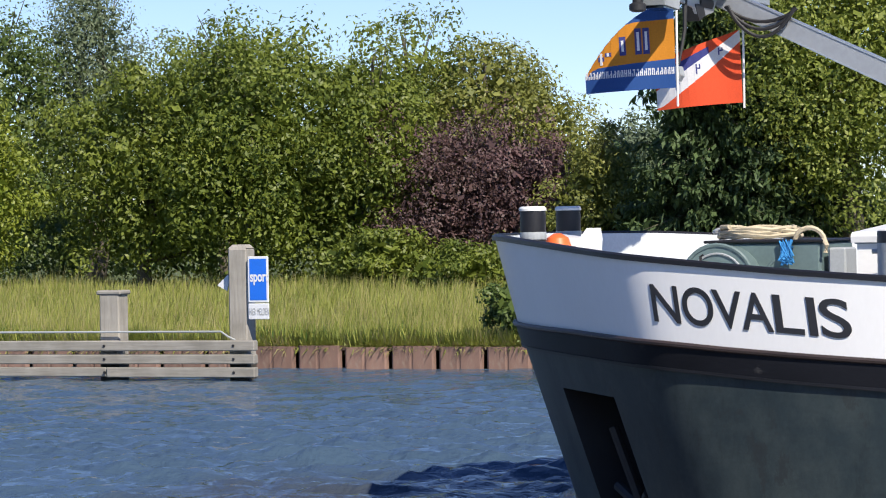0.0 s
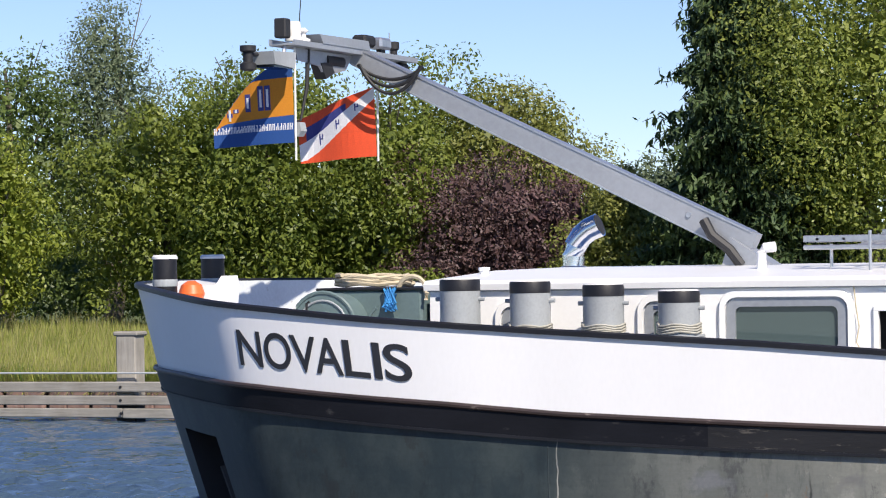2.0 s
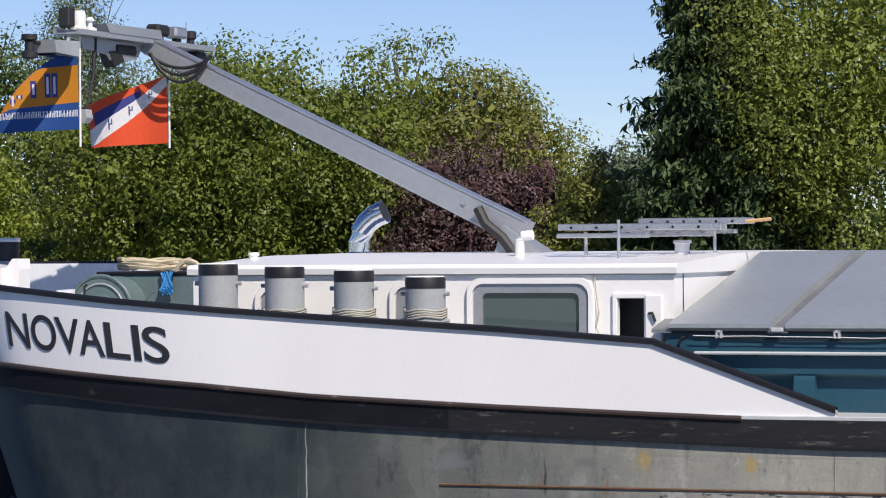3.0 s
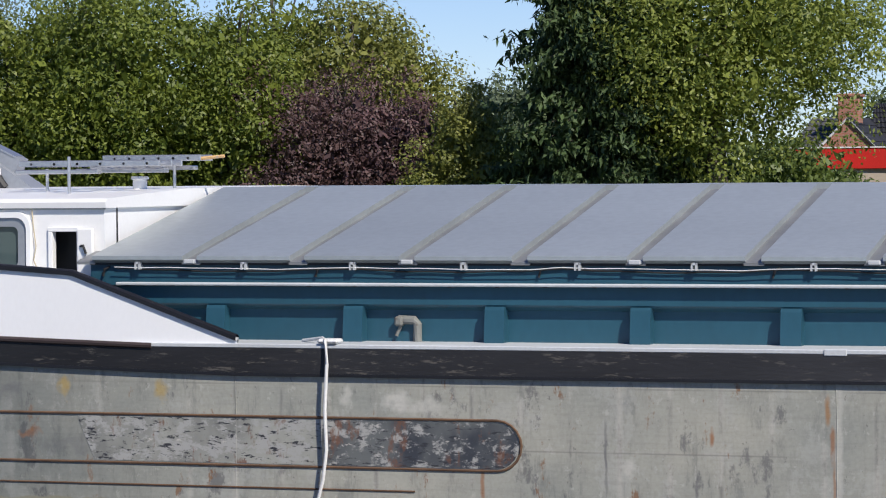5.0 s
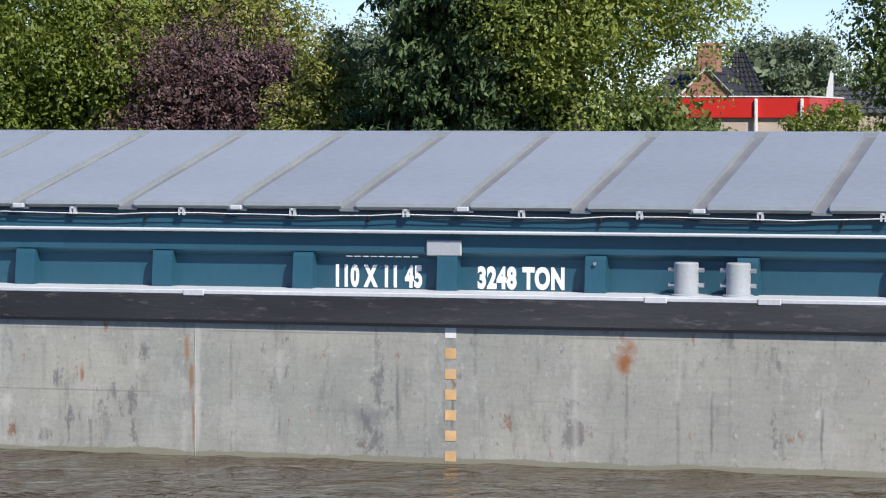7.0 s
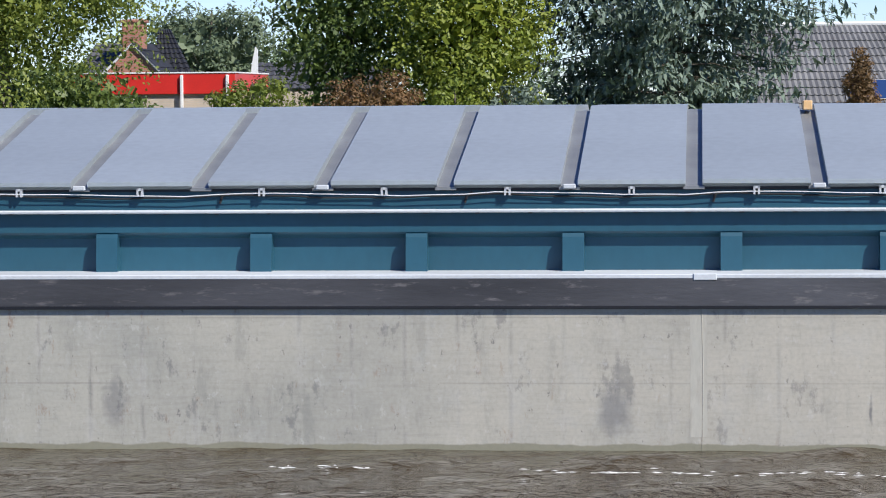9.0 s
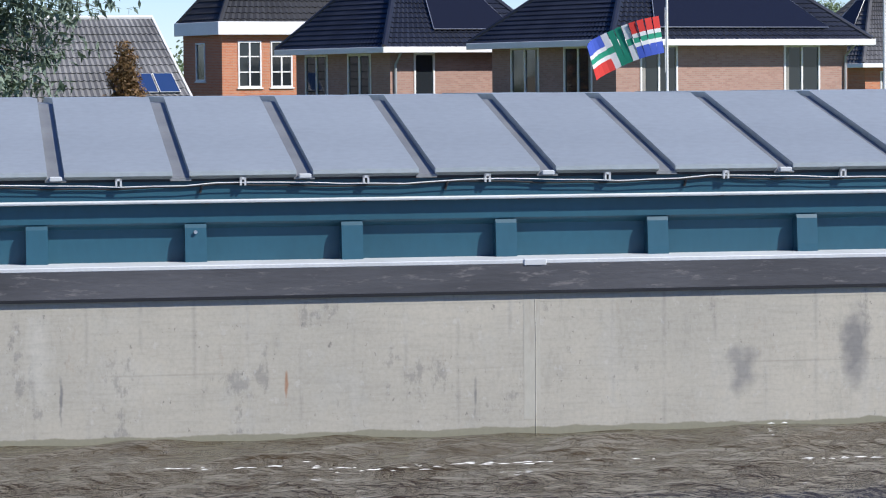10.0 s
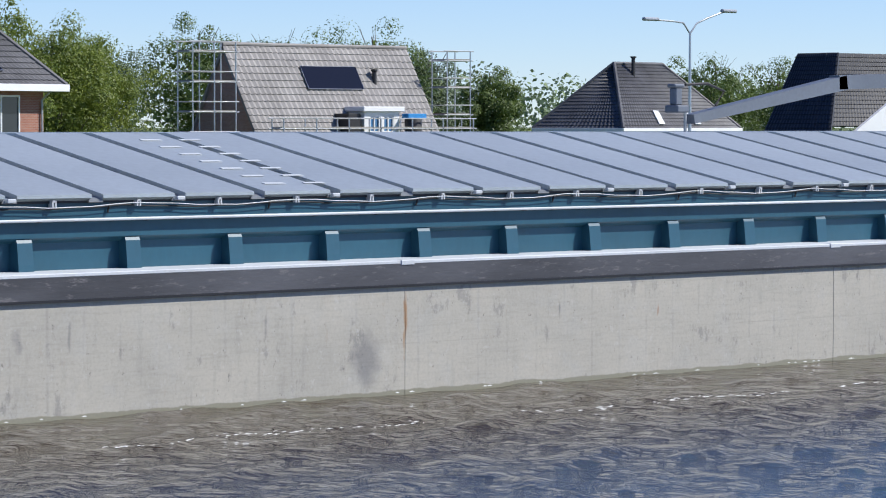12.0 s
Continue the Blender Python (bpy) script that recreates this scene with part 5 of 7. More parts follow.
# foam line that the ship draws along its side
foam = thing("wake_foam", "thin white foam line drifting beside the hull", "foam", Matrix.Translation((0, SIDE, 0)), kind="stuff")
rf_ = random.Random(31)
b = Build()
for k in range(900):
    x = 18 + 62 * rf_.random()
    y = lerp([(18, -1.4), (24, -2.1), (36, -2.95), (46, -2.85), (80, -3.4)], x) + 0.12 * sin(x * 1.9) + 0.08 * sin(x * 4.3) + rf_.gauss(0, 0.05 + 0.12 * (rf_.random() < 0.2))
    if sin(x * 0.9) + sin(x * 2.3 + 1) < -0.5:
        continue
    r0, n = rf_.uniform(0.004, 0.011), 6
    st = rf_.uniform(3, 8)
    zf = 0.024
    b.add([(x + r0 * st * cos(2 * pi * j / n) * rf_.uniform(0.7, 1.2), y + r0 * 0.8 * sin(2 * pi * j / n) * rf_.uniform(0.7, 1.2), zf) for j in range(n)] + [(x, y, zf + 0.006)], [(j, (j + 1) % n, n) for j in range(n)])
part("foam_line", b, M_foam, foam)
b = Build()
for k in range(110):
    x = 30 + 50 * rf_.random()
    if k > 30 and sin(x * 1.3) + sin(x * 3.1 + 2) < 0.1:
        continue
    y = -0.07 - 0.03 * sin(x * 1.1) - abs(rf_.gauss(0, 0.012))
    r0, n = rf_.uniform(0.004, 0.010), 6
    b.add([(x + r0 * 6 * cos(2 * pi * j / n), y + r0 * 0.6 * sin(2 * pi * j / n), 0.022) for j in range(n)] + [(x, y, 0.034)], [(j, (j + 1) % n, n) for j in range(n)])
for k in range(260):
    a = rf_.uniform(0, 1)
    phi = 90 - 70 * a
    p = hull_at(phi, 0.0, 0.1 + abs(rf_.gauss(0, 0.22)) * (1.2 - a))
    r0, n = rf_.uniform(0.015, 0.06), 6
    b.add([(p.x + r0 * 1.6 * cos(2 * pi * j / n), p.y + r0 * sin(2 * pi * j / n), 0.03) for j in range(n)] + [(p.x, p.y, 0.06)], [(j, (j + 1) % n, n) for j in range(n)])
part("hull_foam", b, M_foam, foam)
# bow wave heaped before the stem
b = Build()
rows_ = []
for i in range(13):
    s = i / 12
    row = []
    for k in range(25):
        phi = 90 - 3.2 * k
        p = hull_at(phi, 0.0, -0.05 + 0.5 * s * (1.15 - k / 26))
        zz = 0.24 * (1 - k / 24) ** 0.8 * sin(pi * min(1, 0.25 + 0.75 * (1 - s)) * 0.9) * (1 - s) ** 0.6 + 0.025 * sin(9 * s + 1.7 * k) * (1 - s) - 0.02 * s
        row.append((p.x, p.y, zz + 0.005))
    rows_.append(row)
crest = thing("bow_wave", "dark bow wave curling round the stem", "wave", Matrix.Translation((0, SIDE, 0)), kind="stuff")
part("wave_crest", b.sheet(rows_), M_water, crest, smooth=True)


# ---- water, bank and ground ----
def grid_mesh(name, xs, ys, zf, mat):
    X, Y = np.meshgrid(xs, ys)
    Z = zf(X, Y)
    v = np.stack([X.ravel(), Y.ravel(), Z.ravel()], 1)
    n, m = len(xs), len(ys)
    i = (np.arange(m - 1)[:, None] * n + np.arange(n - 1)[None, :]).ravel()
    f = np.stack([i, i + 1, i + 1 + n, i + n], 1)
    me = bpy.data.meshes.new(name)
    me.vertices.add(len(v))
    me.vertices.foreach_set("co", v.astype(np.float32).ravel())
    me.loops.add(f.size)
    me.loops.foreach_set("vertex_index", f.astype(np.int32).ravel())
    me.polygons.add(len(f))
    me.polygons.foreach_set("loop_start", np.arange(0, f.size, 4, dtype=np.int32))
    me.polygons.foreach_set("use_smooth", np.ones(len(f), dtype=bool))
    me.update(calc_edges=True)
    me.materials.append(mat)
    return me


rg = np.random.RandomState(5)
WAVES = []
for k in range(34):
    L = 0.42 * 1.085 ** k if k < 20 else rg.uniform(0.4, 1.0)
    a = rg.normal(-0.9, 0.55)
    WAVES.append((2 * pi / L * cos(a), 2 * pi / L * sin(a), rg.uniform(0, 6.28), 0.0062 * L ** 0.6))


def waves(X, Y):
    Z = np.zeros_like(X)
    for kx, ky, p, a in WAVES:
        Z += a * np.sin(kx * X + ky * Y + p)
    Z = Z * (0.55 + 0.45 * np.sin(0.21 * X + 0.13 * Y) * np.sin(0.17 * Y - 0.11 * X)) + 0.35 * np.abs(Z) - 0.012
    open_ = np.clip((Y - 30) / 8, 0, 1)
    Z = Z * (0.65 + 1.6 * open_) * (1 - 0.65 * np.clip((Y - 49) / 7, 0, 1))
    edge = np.clip((X + 58) / 6, 0, 1) * np.clip((62 - X) / 6, 0, 1) * np.clip((Y - 14) / 3, 0, 1) * np.clip((66.5 - Y) / 3, 0, 1)
    return Z * edge


water = tagged(new("water"), "rippled brown canal water reflecting blue sky", "water", kind="structure")
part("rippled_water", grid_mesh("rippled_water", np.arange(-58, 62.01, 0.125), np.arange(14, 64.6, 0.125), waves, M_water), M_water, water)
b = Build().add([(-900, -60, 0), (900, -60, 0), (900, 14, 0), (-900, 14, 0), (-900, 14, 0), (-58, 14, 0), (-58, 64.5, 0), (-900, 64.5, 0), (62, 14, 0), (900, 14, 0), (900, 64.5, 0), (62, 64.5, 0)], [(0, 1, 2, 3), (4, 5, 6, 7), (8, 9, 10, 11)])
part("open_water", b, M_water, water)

M_soil = paint("meadow_soil", (0.10, 0.13, 0.035), 0.95, vary=0.35, scale=0.8, bump=0.5, dirt=(0.16, 0.12, 0.06), dirt_at=(0.6, 0.75))
BANK = 62.6


def ground_z(x, y):
    s = np.clip((y - BANK) / 24, 0, 1)
    return 0.50 + 0.55 * s * s * (3 - 2 * s) + 0.05 * np.sin(0.7 * x + 0.4 * y) * s


gx = np.concatenate([[-1500, -700, -300, -120], np.arange(-70, 75, 3.0), [120, 300, 700, 1500]])
gy = np.concatenate([[BANK, BANK + 0.3], np.arange(64, 100, 2.0), [110, 130, 180, 300, 600, 1500]])
ground = tagged(new("ground", grid_mesh("ground", gx, gy, ground_z, M_soil)), "grassy canal bank and meadow ground", "ground", kind="structure")

M_pile = paint("rusty_sheet_pile", (0.27, 0.165, 0.13), 0.85, vary=0.25, scale=3, bump=0.3, dirt=(0.34, 0.27, 0.22), dirt_at=(0.58, 0.75), size=(1, 1, 0.4), per_object=0.35)
quay = tagged(new("quay_wall"), "rust-brown steel sheet pile bank wall", "wall", kind="structure")
part("wall_backing", Build().box(-300, 300, BANK - 0.02, BANK + 0.2, -1.0, 0.42), M_pile, quay)
pile = Build().prism([(0.0, 0.0), (0.02, -0.08), (0.06, -0.11), (0.44, -0.11), (0.47, -0.09), (0.50, -0.09), (0.53, -0.11), (0.97, -0.11), (1.01, -0.08), (1.03, 0.0), (1.12, 0.0), (1.12, 0.03), (0.0, 0.03)], -1.0, 0.5, axis=2).mesh("sheet_pile", M_pile)
for k in range(30):
    part("sheet_pile", pile, M_pile, quay, m=pose(-44 + 1.12 * k, BANK - 0.02, R.uniform(-0.03, 0.03)))
part("wall_cap", Build().box(-300, 300, BANK - 0.05, BANK + 0.12, 0.40, 0.47, 0.01), M_pile, quay)

# ---- grass ----
M_grass = leaf_mat("meadow_grass", (0.165, 0.220, 0.034), (0.480, 0.470, 0.125), 0.5, 0.3)
M_straw = leaf_mat("grass_heads", (0.307, 0.277, 0.102), (0.512, 0.451, 0.205), 0.6, 0.3)
M_weed = leaf_mat("bank_weeds", (0.051, 0.140, 0.025), (0.178, 0.305, 0.064), 0.4, 0.3)


def quick_mesh(name, v, size, mat):
    """Faces of `size` corners each, no shared corners."""
    me = bpy.data.meshes.new(name)
    n = len(v)
    me.vertices.add(n)
    me.vertices.foreach_set("co", v.astype(np.float32).ravel())
    me.loops.add(n)
    me.loops.foreach_set("vertex_index", np.arange(n, dtype=np.int32))
    me.polygons.add(n // size)
    me.polygons.foreach_set("loop_start", np.arange(0, n, size, dtype=np.int32))
    me.update(calc_edges=True)
    me.materials.append(mat)
    return me


def blades(n, x0, x1, y0, y1, h0, h1, w, seed, front=1.0):
    r = np.random.RandomState(seed)
    x = r.uniform(x0, x1, n)
    y = y0 + (y1 - y0) * r.uniform(0, 1, n) ** front
    clump = 0.5 + 0.5 * np.sin(1.3 * x + 2.1 * np.sin(0.5 * y)) * np.sin(0.9 * y + 1.7 * np.sin(0.6 * x))
    h = (h0 + (h1 - h0) * r.uniform(0, 1, n)) * (0.7 + 0.6 * clump)
    a = r.uniform(0, 2 * pi, n)
    lx, ly = r.normal(0.10, 0.22, n) * h, r.normal(0, 0.22, n) * h
    z = ground_z(x, y)
    dx, dy = np.cos(a) * w, np.sin(a) * w
    v = np.stack([np.stack([x - dx, y - dy, z - 0.03], 1), np.stack([x + dx, y + dy, z - 0.03], 1), np.stack([x + lx, y + ly, z + h], 1)], 1)
    return v.reshape(-1, 3)


tagged(new("meadow_grass", quick_mesh("meadow_grass", blades(90000, -58, -12, BANK, 93, 0.22, 0.62, 0.022, 3, 1.5), 3, M_grass)), "tall sunlit meadow grass", "grass", kind="stuff")
tagged(new("grass_heads", quick_mesh("grass_heads", blades(22000, -58, -12, BANK + 0.3, 93, 0.45, 0.8, 0.012, 4, 1.6), 3, M_straw)), "dry yellow grass heads", "grass", kind="stuff")
def drape(n, x0, x1, seed):
    """Tufts that lean out and hang over the quay edge, in uneven clumps."""
    r = np.random.RandomState(seed)
    c = r.uniform(x0, x1, n // 40)
    x = np.repeat(c, 40) + r.normal(0, 0.16, len(c) * 40)
    big = np.repeat(r.uniform(0.35, 1.25, len(c)), 40)
    y = BANK + r.uniform(-0.02, 0.5, len(x))
    out = big * r.uniform(0.05, 0.42, len(x))
    top = big * r.uniform(-0.22, 0.45, len(x))
    w = 0.02
    z = np.full(len(x), 0.49)
    v = np.stack([np.stack([x - w, y, z], 1), np.stack([x + w, y, z], 1), np.stack([x + r.normal(0.05, 0.12, len(x)), y - out, z + top], 1)], 1)
    return v.reshape(-1, 3)


tagged(new("edge_grass", quick_mesh("edge_grass", drape(26000, -58, -12, 6), 3, M_grass)), "yellow-green tufts hanging over the quay edge", "grass", kind="stuff")
tagged(new("edge_straw", quick_mesh("edge_straw", drape(9000, -58, -12, 8), 3, M_straw)), "dry straw tufts hanging over the quay edge", "grass", kind="stuff")
tagged(new("edge_weeds", quick_mesh("edge_weeds", blades(5000, -45, -12, BANK + 0.1, BANK + 0.9, 0.15, 0.5, 0.02, 6), 3, M_weed)), "green weeds along the quay edge", "grass", kind="stuff")


# ---- trees ----
def kites(c, axis, side, length, width):
    """Leaf kites at centres c along axis, spread along side."""
    v = np.stack([c - axis * length * 0.5, c + side * width * 0.5, c + axis * length * 0.5, c - side * width * 0.5], 1)
    return v.reshape(-1, 3)


def unit(a):
    return a / np.maximum(np.linalg.norm(a, axis=1, keepdims=True), 1e-6)


def leaves(centres, radii, per, leaf, r, droop=0.25, flat=0.8, thin=0.5):
    """Leaves on lumpy clumps."""
    k = len(centres)
    i = np.repeat(np.arange(k), per)
    d = unit(r.normal(0, 1, (len(i), 3)))
    rad = radii[i] * (0.45 + 0.52 * r.uniform(0, 1, len(i)) ** 0.6)
    c = centres[i] + d * rad[:, None] * np.array([1, 1, flat])
    nrm = unit(d * 1.0 + r.normal(0, 0.33, d.shape) + np.array([0, 0, 0.45]))
    ax = unit(np.cross(nrm, r.normal(0, 1, d.shape)) + np.array([0, 0, -droop]))
    sd = unit(np.cross(nrm, ax))
    s = leaf * r.uniform(0.65, 1.35, len(i))[:, None]
    return kites(c, ax, sd, s, s * thin)


def limbs(b, base, top, r0, r, spread, n, start=0.3):
    """A tapered trunk with limbs that fork once."""
    h = top - base[2]
    pts, x, y = [], base[0], base[1]
    for k in range(7):
        pts.append((x, y, base[2] - 0.2 + (h + 0.2) * k / 6))
        x += r.uniform(-0.03, 0.03) * h
        y += r.uniform(-0.03, 0.03) * h
    b.tube(pts, [r0 * (1 - 0.85 * k / 6) for k in range(7)], 9)
    for j in range(n):
        s = start + (0.95 - start) * j / max(1, n - 1)
        p = Vector(pts[min(6, int(s * 6))])
        a = r.uniform(0, 2 * pi)
        q = p + Vector((cos(a), sin(a), 0)) * spread * r.uniform(0.5, 0.9) * (1.15 - s * 0.7) + Vector((0, 0, h * r.uniform(0.12, 0.28)))
        m = p.lerp(q, 0.5) + Vector((0, 0, -0.05 * h))
        b.tube([p, m, q], [r0 * 0.4 * (1.1 - s), r0 * 0.26 * (1.1 - s) + 0.01, 0.012], 6)
        b.tube([m, m.lerp(q, 0.5) + Vector((r.uniform(-1, 1), r.uniform(-1, 1), 0.6)) * spread * 0.25], [r0 * 0.2 * (1.1 - s) + 0.008, 0.008], 5)
    return b


M_bark = wood_mat("grey_bark", (0.07, 0.06, 0.045), (0.20, 0.17, 0.13), (1, 1, 0.2))
L_green = leaf_mat("leaf_green", (0.086, 0.135, 0.026), (0.325, 0.370, 0.066), 0.35, 0.42)
L_mid = leaf_mat("leaf_mid_green", (0.060, 0.106, 0.028), (0.205, 0.270, 0.066))
L_lime = leaf_mat("leaf_lime", (0.140, 0.200, 0.026), (0.390, 0.420, 0.066))
L_olive = leaf_mat("leaf_olive", (0.125, 0.155, 0.034), (0.380, 0.375, 0.095))
L_poplar = leaf_mat("leaf_poplar", (0.130, 0.180, 0.034), (0.46, 0.50, 0.12), 0.35, 0.45)
L_plum = leaf_mat("leaf_plum", (0.055, 0.030, 0.032), (0.20, 0.115, 0.115), 0.4, 0.2)
L_dark = leaf_mat("needle_dark", (0.026, 0.054, 0.020), (0.105, 0.160, 0.055), 0.5, 0.15)
L_silver = leaf_mat("leaf_silver", (0.092, 0.134, 0.072), (0.287, 0.339, 0.205), 0.4, 0.3)
L_cedar = leaf_mat("needle_blue", (0.061, 0.094, 0.072), (0.299, 0.366, 0.310), 0.5, 0.15)
L_rust = leaf_mat("leaf_rust", (0.111, 0.074, 0.031), (0.320, 0.172, 0.074), 0.5, 0.3)
# paler leaves: distance haze is mixed into their colour
L_far = leaf_mat("leaf_far_haze", (0.11, 0.165, 0.085), (0.25, 0.32, 0.16), 0.6, 0.2)
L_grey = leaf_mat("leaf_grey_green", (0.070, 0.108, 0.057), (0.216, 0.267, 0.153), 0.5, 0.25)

TREE_COUNT = [0]


def tree(name, label, x, y, width, top, mat, low=0.12, leaf=0.2, clumps=110, per=85, seed=None, depth=None, narrow=0.0, ragged=0.22, gz=None, trunk=True, core=True, category="tree"):
    """A broad-leaved tree or shrub: lumpy crown of leaf clumps from low (share of height) to the top."""
    TREE_COUNT[0] += 1
    seed = seed or 100 + TREE_COUNT[0]
    r = np.random.RandomState(seed)
    rp = random.Random(seed)
    g = float(ground_z(np.array(x), np.array(y))) if gz is None else gz
    h = top - g
    dp = depth or width * 0.8
    th = thing(name, label, category, Matrix.Translation((x, y, g)))
    if trunk:
        part("trunk", limbs(Build(), (0, 0, 0), h * 0.86, 0.035 * h ** 0.9 + 0.03, rp, width * 0.5, 7), M_bark, th, "grey-brown bark", True)
    zc, rz = h * (low + 0.93) / 2, h * (0.93 - low) / 2
    ph = r.uniform(0, 6.28, 6)
    u = unit(r.normal(0, 1, (clumps, 3)))
    az = np.arctan2(u[:, 1], u[:, 0])
    lump = 1 + ragged * (np.sin(3 * az + ph[0] + 2 * u[:, 2]) * 0.5 + np.sin(5 * az + ph[1] - 3 * u[:, 2]) * 0.35 + r.normal(0, 0.35, clumps))
    rad = (0.55 + 0.45 * r.uniform(0, 1, clumps) ** 0.5) * lump
    taper = 1 - narrow * np.clip(u[:, 2], -0.2, 1)
    c = np.stack([u[:, 0] * rad * width / 2 * taper * 0.86, u[:, 1] * rad * dp / 2 * taper * 0.86, zc + u[:, 2] * rad * rz * 0.9], 1)
    c[:, 2] = np.clip(c[:, 2], 0.25, h * 0.93)
    cr = r.uniform(0.09, 0.16, clumps) * (width + h) * 0.5
    leaf, per = leaf * 0.8, int(per * 1.4)
    v = [leaves(c, cr, per, leaf, r)]
    # stray shoots past the outline
    top_i = np.argsort(-c[:, 2])[: clumps // 4]
    v.append(leaves(c[top_i] + np.array([0, 0, 0.06 * h]) * r.uniform(0, 1, (len(top_i), 1)), cr[top_i] * 0.34, per // 5, leaf, r))
    if core:
        n = clumps * 10
        q = unit(r.normal(0, 1, (n, 3))) * r.uniform(0.2, 0.8, (n, 1))
        cc = np.stack([q[:, 0] * width / 2, q[:, 1] * dp / 2, np.clip(zc + q[:, 2] * rz, 0.2, None)], 1)
        ax, sd = unit(r.normal(0, 1, (n, 3))), unit(r.normal(0, 1, (n, 3)))
        v.append(kites(cc, ax, sd, np.full((n, 1), leaf * 2.6), np.full((n, 1), leaf * 1.8)))
    part("crown", quick_mesh("crown", np.concatenate(v), 4, mat), mat, th)
    return th


def conifer(name, label, x, y, width, top, mat, whorls=22, low=0.03, droop=0.35, seed=1, leaf=0.2, layered=False, sprays=26, taper=0.8, uneven=0.16):
    """A needle tree: branches in whorls, each with hanging sprays."""
    r = np.random.RandomState(seed)
    rp = random.Random(seed)
    g = float(ground_z(np.array(x), np.array(y)))
    h = top - g
    th = thing(name, label, "tree", Matrix.Translation((x, y, g)))
    b = Build().tube([(0, 0, -0.2), (0, 0, h * 0.5), (0, 0, h * 0.97)], [0.03 * h, 0.018 * h, 0.01], 8)
    v = []
    for k in range(whorls):
        s = k / (whorls - 1)
        z = h * (low + (0.97 - low) * s)
        rad = width / 2 * ((1 - s) ** taper * 0.95 + 0.05) if not layered else width / 2 * (0.35 + 0.65 * sin(pi * min(1, 0.28 + 0.72 * (1 - s))) * (1 - 0.35 * s)) * rp.uniform(0.75, 1.1)
        n = 9 if not layered else 7
        for j in range(n):
            a = 2 * pi * (j + rp.random()) / n
            L = rad * rp.uniform(0.96 - uneven, 0.96 + uneven)
            tip = Vector((cos(a) * L, sin(a) * L, z - droop * L * (0.5 if not layered else 0.25) + rp.uniform(-0.1, 0.1)))
            o = Vector((0, 0, z))
            b.tube([o, o.lerp(tip, 0.5) + Vector((0, 0, 0.06 * L)), tip], [0.03 + 0.004 * L, 0.02, 0.006], 4)
            m = int(sprays * (0.35 + 0.65 * L / (width / 2)))
            t = r.uniform(0.25, 1.05, m)[:, None]
            base = np.array(o)[None] * (1 - t) + np.array(tip)[None] * t + np.stack([r.normal(0, 0.10 * L + 0.05, m), r.normal(0, 0.10 * L + 0.05, m), r.normal(0.02, 0.06 + 0.02 * L, m)], 1)
            out = unit(np.array([[cos(a), sin(a), -0.25]]) + r.normal(0, 0.55, (m, 3)))
            sd = unit(np.cross(out, np.array([[0, 0, 1.0]])) + r.normal(0, 0.3, (m, 3)))
            s_ = leaf * r.uniform(0.7, 1.5, (m, 1))
            v.append(kites(base, out, sd, s_ * 1.5, s_ * 0.55))
            hang = unit(np.array([[0, 0, -1.0]]) + r.normal(0, 0.4, (m, 3)))
            v.append(kites(base + hang * 0.1, hang, unit(np.cross(hang, r.normal(0, 1, (m, 3)))), s_ * 1.2, s_ * 0.4))
    part("trunk", b, M_bark, th, "dark bark", True)
    part("crown", quick_mesh("crown", np.concatenate(v), 4, mat), mat, th)
    return th


# left bank
tree("tree", "dense mid-green broad-leaved tree on the bank", -43.6, 88, 7.4, 9.5, L_green, low=0.04, clumps=150, per=95, leaf=0.2)
tree("tree", "tall rounded green tree with sunlit leaves", -39.4, 87.5, 8.4, 10.4, L_green, low=0.03, clumps=190, per=95, leaf=0.21)
tree("tree", "dense green tree beside the plum bush", -36.0, 88.5, 5.4, 9.6, L_green, low=0.03, clumps=130, per=90, leaf=0.2)
tree("tree", "lime-green leafy tree at the meadow edge", -47.9, 84.5, 4.6, 8.0, L_lime, low=0.03, clumps=100, per=85, leaf=0.2)
tree("tree", "dark green tree behind the meadow", -51.5, 92, 8.0, 11.6, L_mid, low=0.05, clumps=150, per=80, leaf=0.2)
tree("tree", "tall thin silvery willow with open crown", -48.5, 94, 4.6, 13.3, L_silver, low=0.15, narrow=0.45, clumps=150, per=110, leaf=0.15, ragged=0.4)
tree("tree", "green tree with an uneven top", -44.8, 97, 6.5, 10.4, L_mid, low=0.1, clumps=110, per=70, ragged=0.35)
tree("tree", "tall green tree behind the others", -37.8, 98, 6.4, 11.0, L_green, low=0.1, clumps=110, per=70, ragged=0.35)
tree("tree", "olive-green tree with light crown", -35.2, 97, 6.0, 10.1, L_olive, low=0.05, clumps=130, per=75, leaf=0.2)
tree("tree", "olive-green tree with flowering top", -34.5, 99, 5.6, 9.2, L_olive, low=0.05, clumps=130, per=75, leaf=0.2)
tree("tree", "grey-green tree in the distance", -32.0, 112, 6.5, 7.5, L_grey, low=0.05, clumps=100, per=60, leaf=0.24)
tree("tree", "green tree far in the distance", -35.5, 118, 8.5, 7.7, L_grey, low=0.05, clumps=100, per=60, leaf=0.26)
tree("tree", "grey-green tree with a round top", -38.8, 128, 6.5, 8.2, L_grey, low=0.05, clumps=90, per=60, leaf=0.26)
tree("tree", "silvery tree in the distance", -34.0, 122, 6.0, 8.2, L_silver, low=0.05, clumps=90, per=60, leaf=0.26)
tree("purple_bush", "large plum-coloured bush with bare twigs", -33.1, 89.0, 6.6, 6.95, L_plum, low=0.02, clumps=190, per=90, leaf=0.15, ragged=0.42, category="bush")
